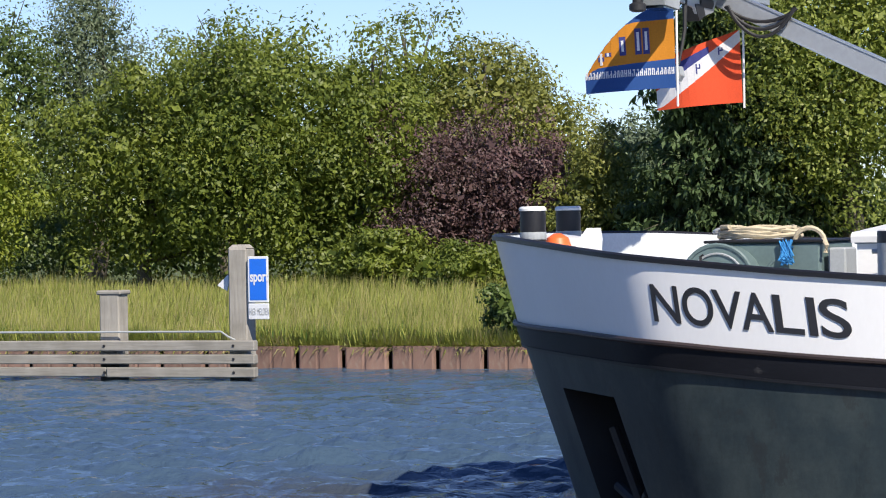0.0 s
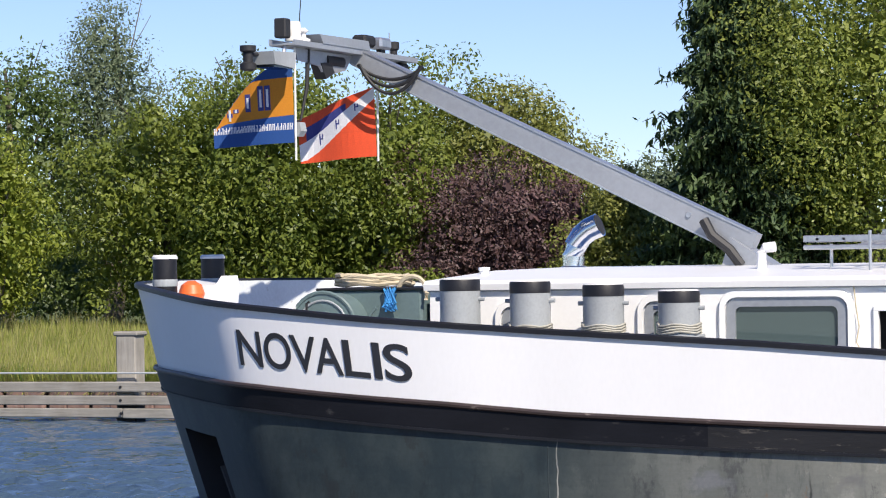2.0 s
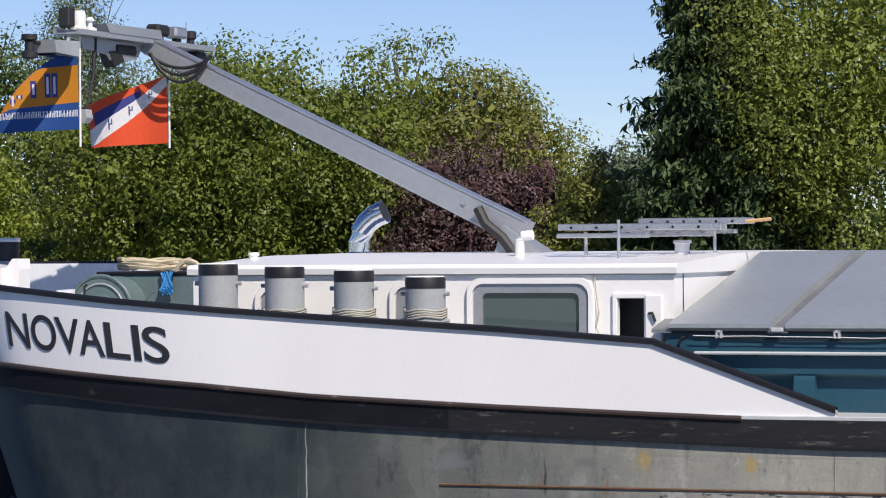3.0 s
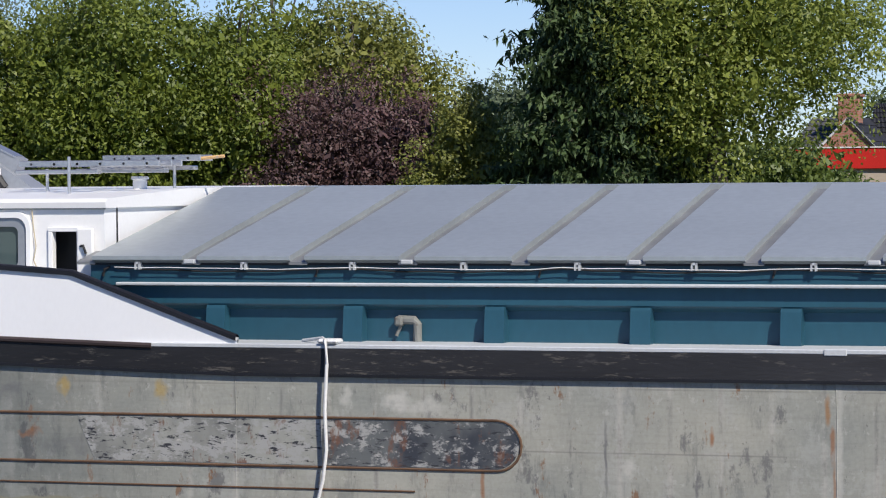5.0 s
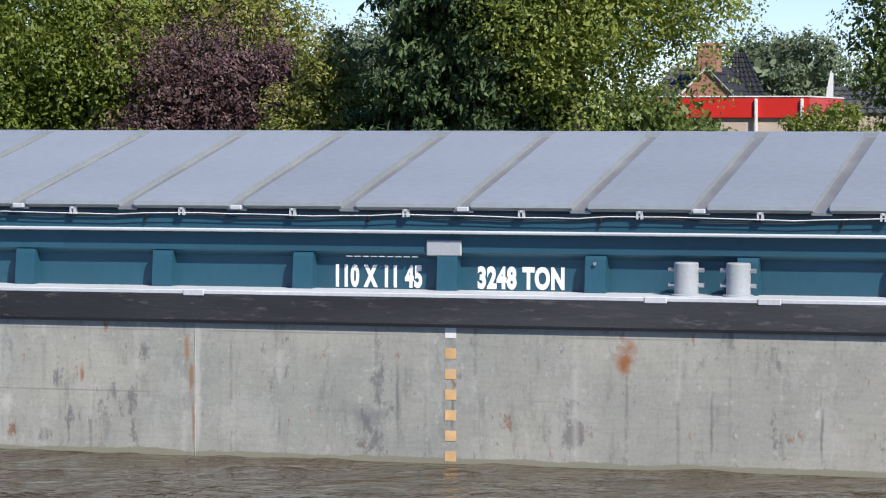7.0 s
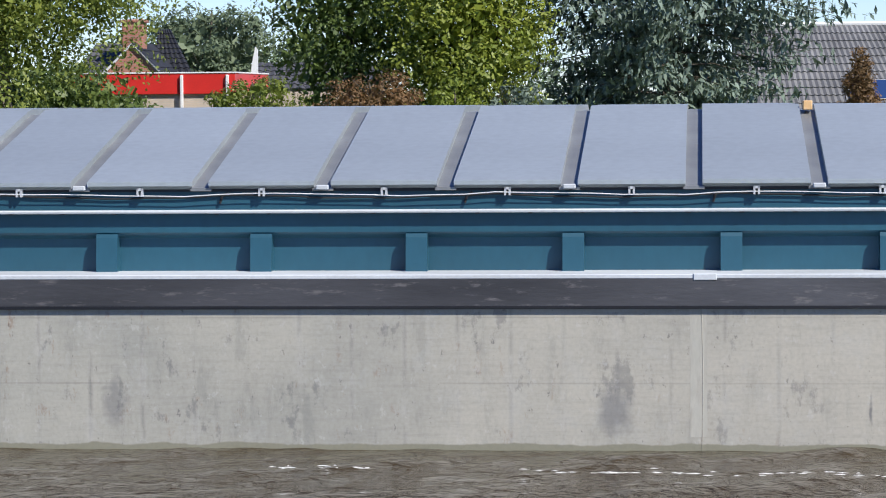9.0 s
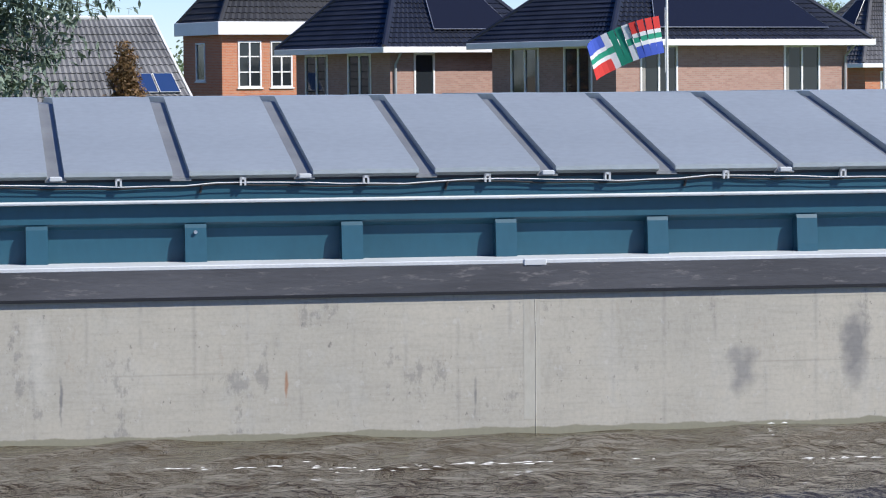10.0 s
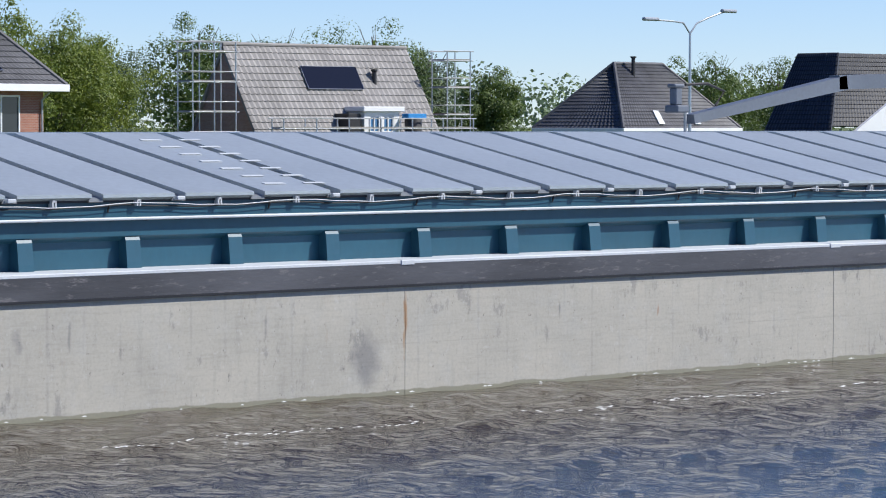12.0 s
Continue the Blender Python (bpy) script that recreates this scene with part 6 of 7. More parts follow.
tree("purple_bush", "plum-coloured bush beside a yellow shrub", -30.7, 88.6, 4.2, 6.3, L_plum, low=0.02, clumps=120, per=85, leaf=0.15, ragged=0.42, category="bush")
tree("shrub", "yellow-green shrub in sunlight", -27.7, 86.2, 3.7, 6.2, L_olive, low=0.02, clumps=110, per=95, leaf=0.15, ragged=0.4, category="shrub")
tree("shrub", "low green shrub under the plum bush", -34.6, 86.0, 4.0, 3.4, L_green, low=0.02, clumps=60, per=80, leaf=0.18, category="shrub")
tree("shrub", "low green bramble shrub by the meadow", -31.0, 85.0, 5.0, 2.6, L_green, low=0.02, clumps=70, per=80, leaf=0.17, category="shrub")
tree("shrub", "dark shrub by the conifer", -26.5, 86.2, 4.0, 3.8, L_mid, low=0.02, clumps=60, per=80, leaf=0.17, category="shrub")
tree("shrub", "overhanging green bramble on the quay edge", -21.95, BANK + 0.5, 2.2, 2.2, L_mid, low=0.02, clumps=60, per=70, leaf=0.14, category="shrub", trunk=False)
conifer("conifer", "dark green conifer with drooping branches", -23.5, 84.6, 4.9, 12.6, L_dark, whorls=34, seed=11, leaf=0.2, sprays=120, taper=0.42, uneven=0.34)
conifer("conifer", "dark green conifer behind the poplar", -22.6, 88.5, 6.2, 9.6, L_dark, seed=12, leaf=0.22, sprays=90, uneven=0.3)
tree("tree", "tall sunlit poplar with a wide light-green crown", -19.9, 85.6, 9.4, 13.5, L_poplar, low=0.16, clumps=260, per=110, leaf=0.19, ragged=0.26)
tree("tree", "leaning top of a sunlit poplar", -16.9, 86.5, 4.4, 9.6, L_poplar, low=0.5, clumps=70, per=70, leaf=0.18, ragged=0.5, core=False, trunk=False)
for k, (x, y, w, t) in enumerate(((-54, 101, 9, 5.5), (-47, 100, 9, 5), (-40, 100, 9, 6), (-33, 101, 9, 5.5), (-27, 100, 8, 5.5), (-21, 98, 8, 5.0))):
    tree("hedge", "dark hedge behind the trees", x, y, w, t, L_mid, low=0.0, clumps=70, per=60, leaf=0.26, trunk=False, category="hedge")
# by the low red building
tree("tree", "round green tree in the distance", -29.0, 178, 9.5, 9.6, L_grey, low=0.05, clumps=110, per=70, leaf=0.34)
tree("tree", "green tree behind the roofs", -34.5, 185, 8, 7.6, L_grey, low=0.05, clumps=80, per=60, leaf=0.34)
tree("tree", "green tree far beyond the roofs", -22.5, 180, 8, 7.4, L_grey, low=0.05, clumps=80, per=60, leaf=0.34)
tree("tree", "tall dark green tree beside a rust-red shrub", -11.3, 97, 6.0, 10.5, L_mid, low=0.05, clumps=130, per=80, leaf=0.2)
tree("tree", "sunlit yellow-green maple beside the hedge", -7.2, 94, 5.2, 9.5, L_lime, low=0.04, clumps=120, per=80, leaf=0.21)
tree("shrub", "green shrub with reddish tips", -13.3, 90, 3.2, 4.2, L_green, low=0.02, clumps=60, per=70, leaf=0.15, category="shrub")
tree("shrub", "rust-red leafy hedge shrub", -9.9, 90.5, 3.8, 4.25, L_rust, low=0.02, clumps=70, per=80, leaf=0.14, category="shrub")
tree("shrub", "green shrub beside the hedge", -7.4, 90, 2.4, 3.9, L_lime, low=0.02, clumps=50, per=70, leaf=0.15, category="shrub")
conifer("cedar", "blue-grey cedar with layered hanging boughs", -1.2, 98, 13.0, 10.8, L_cedar, whorls=22, low=0.06, droop=0.3, seed=21, leaf=0.24, layered=True, sprays=120)
tree("shrub", "blue-grey low cedar bough", -5.7, 93.5, 4.0, 3.85, L_cedar, low=0.02, clumps=50, per=70, leaf=0.16, category="shrub")
tree("shrub", "brown-leaved small tree by the roof", 5.65, 110, 1.5, 5.4, L_rust, low=0.05, narrow=0.5, clumps=40, per=60, leaf=0.14, category="shrub")
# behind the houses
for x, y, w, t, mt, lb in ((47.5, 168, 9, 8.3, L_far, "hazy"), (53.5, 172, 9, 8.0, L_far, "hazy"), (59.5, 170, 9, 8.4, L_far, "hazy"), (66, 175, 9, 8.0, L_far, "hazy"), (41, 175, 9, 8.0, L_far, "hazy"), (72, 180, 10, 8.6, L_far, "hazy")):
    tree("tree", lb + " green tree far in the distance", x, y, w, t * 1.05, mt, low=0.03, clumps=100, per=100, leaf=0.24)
tree("tree", "grey-green birch with a loose crown", 47.6, 122, 5.2, 8.6, L_silver, low=0.1, clumps=90, per=50, leaf=0.16, ragged=0.4, core=False)
tree("tree", "dark green garden tree", 52.4, 108, 5.2, 7.4, L_mid, low=0.03, clumps=100, per=80, leaf=0.18)
tree("tree", "green garden tree with round top", 55.6, 109, 5.2, 7.9, L_mid, low=0.03, clumps=100, per=80, leaf=0.18)
tree("shrub", "reddish garden shrub beside a house", 57.2, 106, 2.2, 5.0, L_rust, low=0.03, clumps=50, per=60, leaf=0.14, category="shrub")
for x, y, w, t, mt, lb in ((87, 128, 7, 8.3, L_green, "light green leafy"), (92, 133, 8, 7.7, L_green, "light green"), (96, 138, 7, 8.2, L_grey, "grey-green"), (106, 142, 8, 9.2, L_mid, "dark green"), (115, 145, 8, 8.9, L_mid, "green"), (123, 146, 8.5, 9.4, L_mid, "green"), (129, 148, 6, 8.0, L_grey, "grey-green"), (134, 147, 5, 6.6, L_mid, "small green"), (156, 148, 8, 8.2, L_mid, "green"), (165, 150, 9, 7.6, L_mid, "green"), (79, 122, 7, 9.0, L_green, "green"), (74, 124, 6, 8.0, L_grey, "grey-green"), (143, 165, 8, 5.5, L_far, "hazy")):
    tree("tree", "leafy " + lb + " garden tree behind the houses", x, y, w, t * 1.07, mt, low=0.05, clumps=110, per=120, leaf=0.19, ragged=0.32)
# closing woods all round the horizon
r = np.random.RandomState(77)
cs, rs = [], []
for k in range(460):
    a = radians(-75 + 150 * k / 460)
    d = r.uniform(235, 290)
    cs.append((d * sin(a), d * cos(a), r.uniform(1, 6.5)))
    rs.append(r.uniform(2.2, 3.6))
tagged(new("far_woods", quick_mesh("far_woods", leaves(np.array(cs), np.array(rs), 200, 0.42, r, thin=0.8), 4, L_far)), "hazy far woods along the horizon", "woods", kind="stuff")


# ---- mooring stage with its sign ----
W_old = wood_mat("weathered_grey_wood", (0.20, 0.185, 0.16), (0.44, 0.42, 0.38), (0.12, 1, 2.2))
W_post = wood_mat("weathered_post_wood", (0.24, 0.22, 0.19), (0.50, 0.47, 0.42), (2.2, 2.2, 0.12))
W_wet = wood_mat("dark_wet_wood", (0.03, 0.025, 0.02), (0.09, 0.08, 0.065), (2, 2, 0.2))
FY = 57.8
stage = thing("mooring_stage", "weathered grey timber mooring stage with planks", "mooring stage", Matrix.Translation((0, FY, 0)))
for z0, z1, seam_x in ((0.62, 0.835, None), (0.345, 0.545, None), (0.065, 0.275, -29.55)):
    for xa, xb in (((-60, -38.3), (-38.28, -26.1)) if seam_x is None else ((-60, -38.3), (-38.28, seam_x), (seam_x + 0.02, -26.1))):
        part("plank", Build().box(xa, xb, -0.09 - (0.03 if xb > -27 else 0), 0.09, z0 + (0.015 if xb < -27 else 0), z1, 0.018), W_old, stage)
pts_ = ((-26.55, 2.83, 0.235), (-29.55, 1.9, 0.26), (-33.9, 1.9, 0.25), (-38.4, 1.9, 0.25))
for x, z, w in pts_:
    ps = part("post", Build().box(x - w * 0.9, x + w * 0.9, 0.1, 0.55, 0.5, z - 0.08, 0.03).add([(x - w * 0.9, 0.13, z - 0.08), (x + w * 0.9, 0.13, z - 0.08), (x + w * 0.9, 0.52, z - 0.08), (x - w * 0.9, 0.52, z - 0.08), (x - w * 0.6, 0.2, z), (x + w * 0.6, 0.2, z), (x + w * 0.6, 0.45, z), (x - w * 0.6, 0.45, z)], [(0, 1, 5, 4), (1, 2, 6, 5), (2, 3, 7, 6), (3, 0, 4, 7), (4, 5, 6, 7)]), W_post, stage)
    part("wet_pile", Build().box(x - w * 0.9, x + w * 0.9, 0.1, 0.55, -1.0, 0.52, 0.02), W_wet, ps)
    for zz in (0.73, 0.45, 0.17):
        part("bolt_head", Build().tube([(x - 0.02, -0.10, zz), (x - 0.02, -0.135, zz)], 0.03, 8), M_dark, ps)
part("post_cap", Build().box(-29.84, -29.26, 0.07, 0.58, 1.80, 1.90, 0.03), W_old, stage)
part("hand_rail", Build().tube([(-60, 0.0, 1.02), (-38, 0.0, 1.02), (-26.9, 0.0, 1.02), (-26.75, 0.0, 0.92), (-26.6, 0.05, 0.84)], 0.022, 8), M_grey, stage, "thin grey steel rail", True)
M_blue = paint("sign_blue", (0.01, 0.16, 0.75), 0.35, vary=0.05)
M_signwhite = paint("sign_white", (0.75, 0.77, 0.8), 0.4, vary=0.05)
sg = thing("sign", "blue and white canal sign fixed on a timber post", "sign", Matrix.Translation((-26.28, FY + 0.06, 0)))
part("board", Build().box(0.0, 0.47, -0.03, 0.0, 1.62, 2.58, 0.012), M_signwhite, sg, "white bordered board")
part("blue_face", Build().box(0.045, 0.425, -0.035, -0.029, 1.67, 2.53), M_blue, sg, "bright blue face")
part("lower_board", Build().box(0.0, 0.47, -0.03, 0.0, 1.27, 1.60, 0.012), M_signwhite, sg)
part("fixing_bar", Build().box(-0.03, 0.04, 0.0, 0.06, 1.3, 2.5, 0.01), M_grey, sg)
lettering("sport_lettering", "sport", 0.225, M_lwhite, sg, face(0.055, -0.038, 2.06), "white sign lettering", 1.0, 0.002, 0.008, 0.62)
lettering("small_lettering", "HIER MELDEN", 0.15, M_grey, sg, face(0.02, -0.034, 1.36), "grey sign lettering", 1.0, 0.002, 0.0, 0.36)
part("white_shield", Build().prism([(-27.1, 1.98), (-26.88, 1.86), (-26.82, 2.1), (-26.86, 2.2)], 0.3, 0.33, axis=1), M_signwhite, stage, "small white plate behind the post")

# ---- houses ----
B_brown = bricks_mat("brown_brick", (0.34, 0.195, 0.155), (0.42, 0.26, 0.21), (0.36, 0.29, 0.25))
B_orange = bricks_mat("orange_brick", (0.47, 0.15, 0.07), (0.56, 0.22, 0.11), (0.42, 0.33, 0.26))
B_rust = bricks_mat("rust_red_brick", (0.36, 0.13, 0.085), (0.44, 0.18, 0.12), (0.36, 0.28, 0.23))
B_red = bricks_mat("red_brick", (0.28, 0.10, 0.065), (0.36, 0.15, 0.10), (0.34, 0.27, 0.22))
B_pale = bricks_mat("pale_brick", (0.52, 0.43, 0.34), (0.60, 0.50, 0.40), (0.5, 0.45, 0.4))
T_navy = paint("navy_glazed_tile", (0.022, 0.026, 0.040), 0.32, vary=0.25, scale=2, bump=0.2)
T_grey = paint("grey_tile", (0.085, 0.085, 0.092), 0.6, vary=0.3, scale=2, bump=0.3, dirt=(0.16, 0.15, 0.14), dirt_at=(0.6, 0.75))
T_pale = paint("pale_grey_tile", (0.26, 0.245, 0.23), 0.7, vary=0.2, scale=2, bump=0.3)
T_ribbed = paint("ribbed_tile", (0.17, 0.17, 0.175), 0.55, vary=0.3, scale=2, bump=0.3)
T_black = paint("black_tile", (0.028, 0.029, 0.033), 0.5, vary=0.3, scale=2, bump=0.3)
M_trim = paint("white_trim", (0.80, 0.80, 0.79), 0.4, vary=0.03)
M_solar = glass_mat("solar_glass", (0.012, 0.014, 0.024), 0.05, 0.25)
M_redband = paint("red_fascia", (0.62, 0.03, 0.025), 0.35, vary=0.06)
M_cloth = paint("curtain", (0.28, 0.27, 0.25), 0.9, vary=0.15)


def roof_face(name, corners, rib, course, mat, parent, label=""):
    """A roof face, by its lower left, lower right, upper right and upper left corners: a slab with a ribbed course of tiles on each lath."""
    a, b_, c, d = [Vector(p) for p in corners]
    nrm = (b_ - a).cross(d - a).normalized()
    if nrm.z < 0:
        nrm = -nrm
    slab = part(name, Build().add([a - nrm * 0.12, b_ - nrm * 0.12, c - nrm * 0.12, d - nrm * 0.12, a, b_, c, d], [(0, 1, 2, 3), (0, 1, 5, 4), (1, 2, 6, 5), (3, 0, 4, 7), (2, 3, 7, 6), (4, 5, 6, 7)]), mat, parent, label)
    w = max((b_ - a).length, (c - d).length)
    h = max((d - a).length, (c - b_).length)
    n, m = max(2, int(w / rib)), max(1, int(h / course))
    for j in range(m):
        t0, t1 = j / m, (j + 1) / m
        r0a, r0b = a.lerp(d, t0), b_.lerp(c, t0)
        r1a, r1b = a.lerp(d, t1), b_.lerp(c, t1)
        foot, low, high = [], [], []
        for i in range(2 * n + 1):
            s = i / (2 * n)
            up = 0.05 if i % 2 else 0.0
            low.append(r0a.lerp(r0b, s) + nrm * (up + 0.045))
            high.append(r1a.lerp(r1b, s) + nrm * (up * 0.9 + 0.005))
            foot.append(r0a.lerp(r0b, s) + nrm * 0.002)
        part("tile_course", Build().sheet([foot, low, high]), mat, slab)
    return slab


def window(parent, plane, u0, u1, z0, z1, bars=1, rails=0, open_=False):
    """A framed window in the front (plane 'f', x along) or the left side (plane 's', y along)."""
    m = Matrix.Identity(4) if plane == "f" else Matrix(((0, 1, 0, 0), (1, 0, 0, 0), (0, 0, 1, 0), (0, 0, 0, 1)))
    w = part("window", ring(Build(), u0, u1, z0, z1, -0.03, 0.06, 0.075), M_trim, parent, "white framed window", m=m)
    part("sill", Build().box(u0 - 0.06, u1 + 0.06, -0.07, 0.02, z0 - 0.06, z0, 0.01), M_trim, w)
    n = bars + 1
    for k in range(n):
        xa, xb = u0 + 0.07 + (u1 - u0 - 0.14) * k / n, u0 + 0.07 + (u1 - u0 - 0.14) * (k + 1) / n
        part("pane", Build().box(xa, xb, 0.02, 0.03, z0 + 0.05, z1 - 0.05), M_glass, w)
        if k:
            part("mullion", Build().box(xa - 0.04, xa + 0.04, -0.025, 0.05, z0 + 0.05, z1 - 0.05, 0.008), M_trim, w)
    for k in range(rails):
        zz = z0 + (z1 - z0) * (k + 1) / (rails + 1)
        part("rail", Build().box(u0 + 0.05, u1 - 0.05, -0.02, 0.04, zz - 0.025, zz + 0.025), M_trim, w)
    if (u1 - u0) > 1.2:
        part("curtain", Build().box(u0 + 0.08, u0 + 0.08 + 0.10 * (u1 - u0), 0.012, 0.018, z0 + 0.08, z1 - 0.08), M_cloth, w)
    return w


def shell(h, W, L, z0, z1, front, left, brick, label="brick wall"):
    """Four walls with real openings."""
    part("wall", wall_with_holes(Build(), 0, W, z0, z1, 0, 0.25, [q[:4] for q in front]), brick, h, label)
    b = wall_with_holes(Build(), 0.25, L, z0, z1, 0, 0.25, [(q[0], q[1], q[2], q[3]) for q in left])
    b.v = [(p[1], p[0], p[2]) for p in b.v]
    part("wall", b, brick, h, label)
    part("wall", Build().box(W - 0.25, W, 0.25, L, z0, z1), brick, h, label)
    part("wall", Build().box(0.25, W - 0.25, L - 0.25, L, z0, z1), brick, h, label)
    # added dark box that gives the rooms their shade behind the windows
    part("room_shade_box", Build().box(0.6, W - 0.6, 0.6, L - 0.6, z0, z1 - 0.1), M_dark, h)
    for q in front:
        window(h, "f", *q)
    for q in left:
        window(h, "s", *q)


def hip_house(label, x, y, turn, W, L, eave, ridge, over, brick, tile, front, left, rib=0.3, course=0.36, gz=1.0, fascia=0.2, ridge_in=None):
    """A hipped house; origin at its near front corner, front along local x, side along local y."""
    h = thing("house", label, "house", pose(x, y, gz, 0, 0, turn))
    e, rz = eave - gz, ridge - gz
    shell(h, W, L, 0, e, front, left, brick)
    o, zz = over, e + 0.02
    k = ridge_in if ridge_in is not None else L / 2
    A, B, C, D_ = (-o, -o, zz), (W + o, -o, zz), (W + o, L + o, zz), (-o, L + o, zz)
    P_, Q_ = (k, L / 2, rz), (W - k, L / 2, rz)
    rf = roof_face("roof", (A, B, Q_, P_), rib, course, tile, h, "tiled hip roof")
    roof_face("roof_side", (D_, A, P_, P_), rib, course, tile, h)
    roof_face("roof_side", (B, C, Q_, Q_), rib, course, tile, h)
    roof_face("roof_side", (C, D_, P_, Q_), 2.0, 2.0, tile, h)
    rb = Build()
    for p, q in ((A, P_), (B, Q_), (P_, Q_), (D_, P_)):
        rb.tube([Vector(p) + Vector((0, 0, 0.06)), Vector(q) + Vector((0, 0, 0.08))], 0.11, 8)
    part("ridge_tile", rb, tile, rf, smooth=True)
    b = Build().box(-o - 0.03, W + o + 0.03, -o - 0.1, -o + 0.02, zz - fascia * 0.75, zz + fascia * 0.35, 0.015)
    b.box(-o - 0.1, -o - 0.0, -o - 0.1, L + o, zz - fascia * 0.75, zz + fascia * 0.35, 0.015)
    b.box(W + o, W + o + 0.1, -o - 0.1, L + o, zz - fascia * 0.75, zz + fascia * 0.35, 0.015)
    part("fascia", b, M_trim, h, "white eaves gutter board")
    part("soffit", Build().box(-o, W + o, -o, L + o, zz - 0.06, zz - 0.02), M_trim, h)
    part("downpipe", Build().tube([(W - 0.15, -0.08, 0), (W - 0.15, -0.08, e - 0.5), (W - 0.15, -o, e - 0.1)], 0.045, 8), M_grey, h)
    return h, (A, B, C, D_, P_, Q_)


def panel_on(h, corners, s0, s1, t0, t1, name, mat, label, up=0.14, frame_=True):
    """A flat panel lying on a roof face, by shares of its width and height."""
    a, b_, c, d = [Vector(p) for p in corners]
    nrm = (b_ - a).cross(d - a).normalized()
    if nrm.z < 0:
        nrm = -nrm
    q = [a.lerp(b_, s).lerp(d.lerp(c, s), t) + nrm * up for s, t in ((s0, t0), (s1, t0), (s1, t1), (s0, t1))]
    bl = Build().add(q + [p - nrm * 0.05 for p in q], [(0, 1, 2, 3), (4, 5, 6, 7), (0, 1, 5, 4), (1, 2, 6, 5), (2, 3, 7, 6), (3, 0, 4, 7)])
    p = part(name, bl, mat, h, label)
    if frame_:
        part("panel_frame", Build().tube([q[0], q[1], q[2], q[3], q[0]], 0.02, 4), M_trim if mat is not M_solar else M_steel, p)
    return p


# low red-banded building with a house behind it
rb = thing("flat_building", "low flat building of pale brick with red fascia", "building", Matrix.Translation((-21.8, 105, 1.0)))
part("wall", Build().box(0, 5.6, 0, 8, 0, 2.45), B_pale, rb, "pale yellow brick wall")
part("fascia", Build().box(-0.05, 5.66, -0.12, 8.1, 2.43, 3.15, 0.02), M_redband, rb, "bright red fascia band")
part("roof_edge", Build().box(-0.08, 5.69, -0.15, 8.13, 3.15, 3.2, 0.01), M_trim, rb)
for x in (3.75, 5.35):
    part("downpipe", Build().box(x, x + 0.11, -0.24, -0.125, 0, 3.1, 0.02), M_trim, rb, "white downpipe")
part("side_wing", Build().box(5.66, 9.5, 1.0, 8, 0, 2.5, 0.02), B_pale, rb)

ch = thing("house", "red brick house with chimney and grey tiles", "house", Matrix.Translation((-25.6, 125, 1.0)))
part("gable_wall", Build().prism([(0.97, 0), (3.2, 0), (3.2, 3.42), (2.08, 4.5), (0.97, 3.45)], 0.0, 0.3, axis=1), B_rust, ch, "orange brick gable")
roof_face("roof", ((-0.5, 0.9, 3.3), (1.9, 0.9, 3.3), (1.9, 3.4, 4.62), (-0.1, 3.4, 4.62)), 0.3, 0.4, T_grey, ch, "grey tiled roof")
roof_face("roof_side", ((3.45, -0.1, 3.2), (3.45, 6.5, 3.2), (2.08, 6.5, 4.6), (2.08, -0.1, 4.6)), 0.3, 0.4, T_black, ch)
part("verge_board", Build().tube([(0.85, -0.05, 3.3), (2.08, -0.05, 4.56), (3.35, -0.05, 3.25)], 0.06, 5), M_trim, ch, "white verge board")
part("chimney", Build().box(1.5, 2.4, 0.8, 1.7, 3.9, 5.6, 0.03).box(1.43, 2.47, 0.73, 1.77, 5.45, 5.57, 0.02), B_rust, ch, "brick chimney")
roof_face("rear_roof", ((2.3, 3.0, 2.9), (4.3, 3.0, 2.9), (2.75, 5.5, 5.25), (2.2, 5.5, 5.25)), 0.3, 0.34, T_black, ch)
part("wall", Build().box(-0.1, 3.9, 0.31, 6.4, 0, 3.1), B_rust, ch)
sh = thing("shed", "small shed with pale ridge behind the hedge", "shed", Matrix.Translation((-17.9, 122, 1.0)))
part("wall", Build().box(0, 5, 0, 4, 0, 2.6), B_pale, sh)
roof_face("roof", ((-0.2, -0.3, 2.6), (5.2, -0.3, 2.6), (5.2, 2, 3.7), (-0.2, 2, 3.7)), 0.3, 0.4, T_grey, sh)
part("white_gable", Build().prism([(-0.3, 2.2), (0.1, 2.2), (0.1, 4.2), (0, 4.35), (-0.15, 3.6)], -0.2, -0.1, axis=1), M_trim, sh)

# tiled gable roof with solar panels behind the cedar
h1 = thing("house", "house with dark ribbed tiles and white ridge", "house", Matrix.Translation((1.2, 118.5, 1.0)))
c1 = ((0, 0, 1.6), (7.55, 0, 1.6), (6.1, 2.6, 4.95), (0, 2.6, 4.95))
part("wall", Build().box(0.2, 7.0, 0.3, 5, 0, 1.7), B_brown, h1)
roof_face("roof", c1, 0.24, 0.4, T_ribbed, h1, "dark grey ribbed tile roof")
roof_face("roof_back", ((7.5, 5.4, 1.6), (0, 5.4, 1.6), (0, 2.7, 4.95), (6.1, 2.7, 4.95)), 1.0, 1.0, T_grey, h1)
part("gable_wall", Build().add([(7.2, 0.2, 1.6), (7.2, 5.2, 1.6), (6.0, 2.65, 4.8), (6.95, 0.2, 1.6), (6.95, 5.2, 1.6), (5.8, 2.65, 4.8)], [(0, 1, 2), (3, 5, 4), (0, 2, 5, 3), (1, 4, 5, 2), (0, 3, 4, 1)]), B_brown, h1)
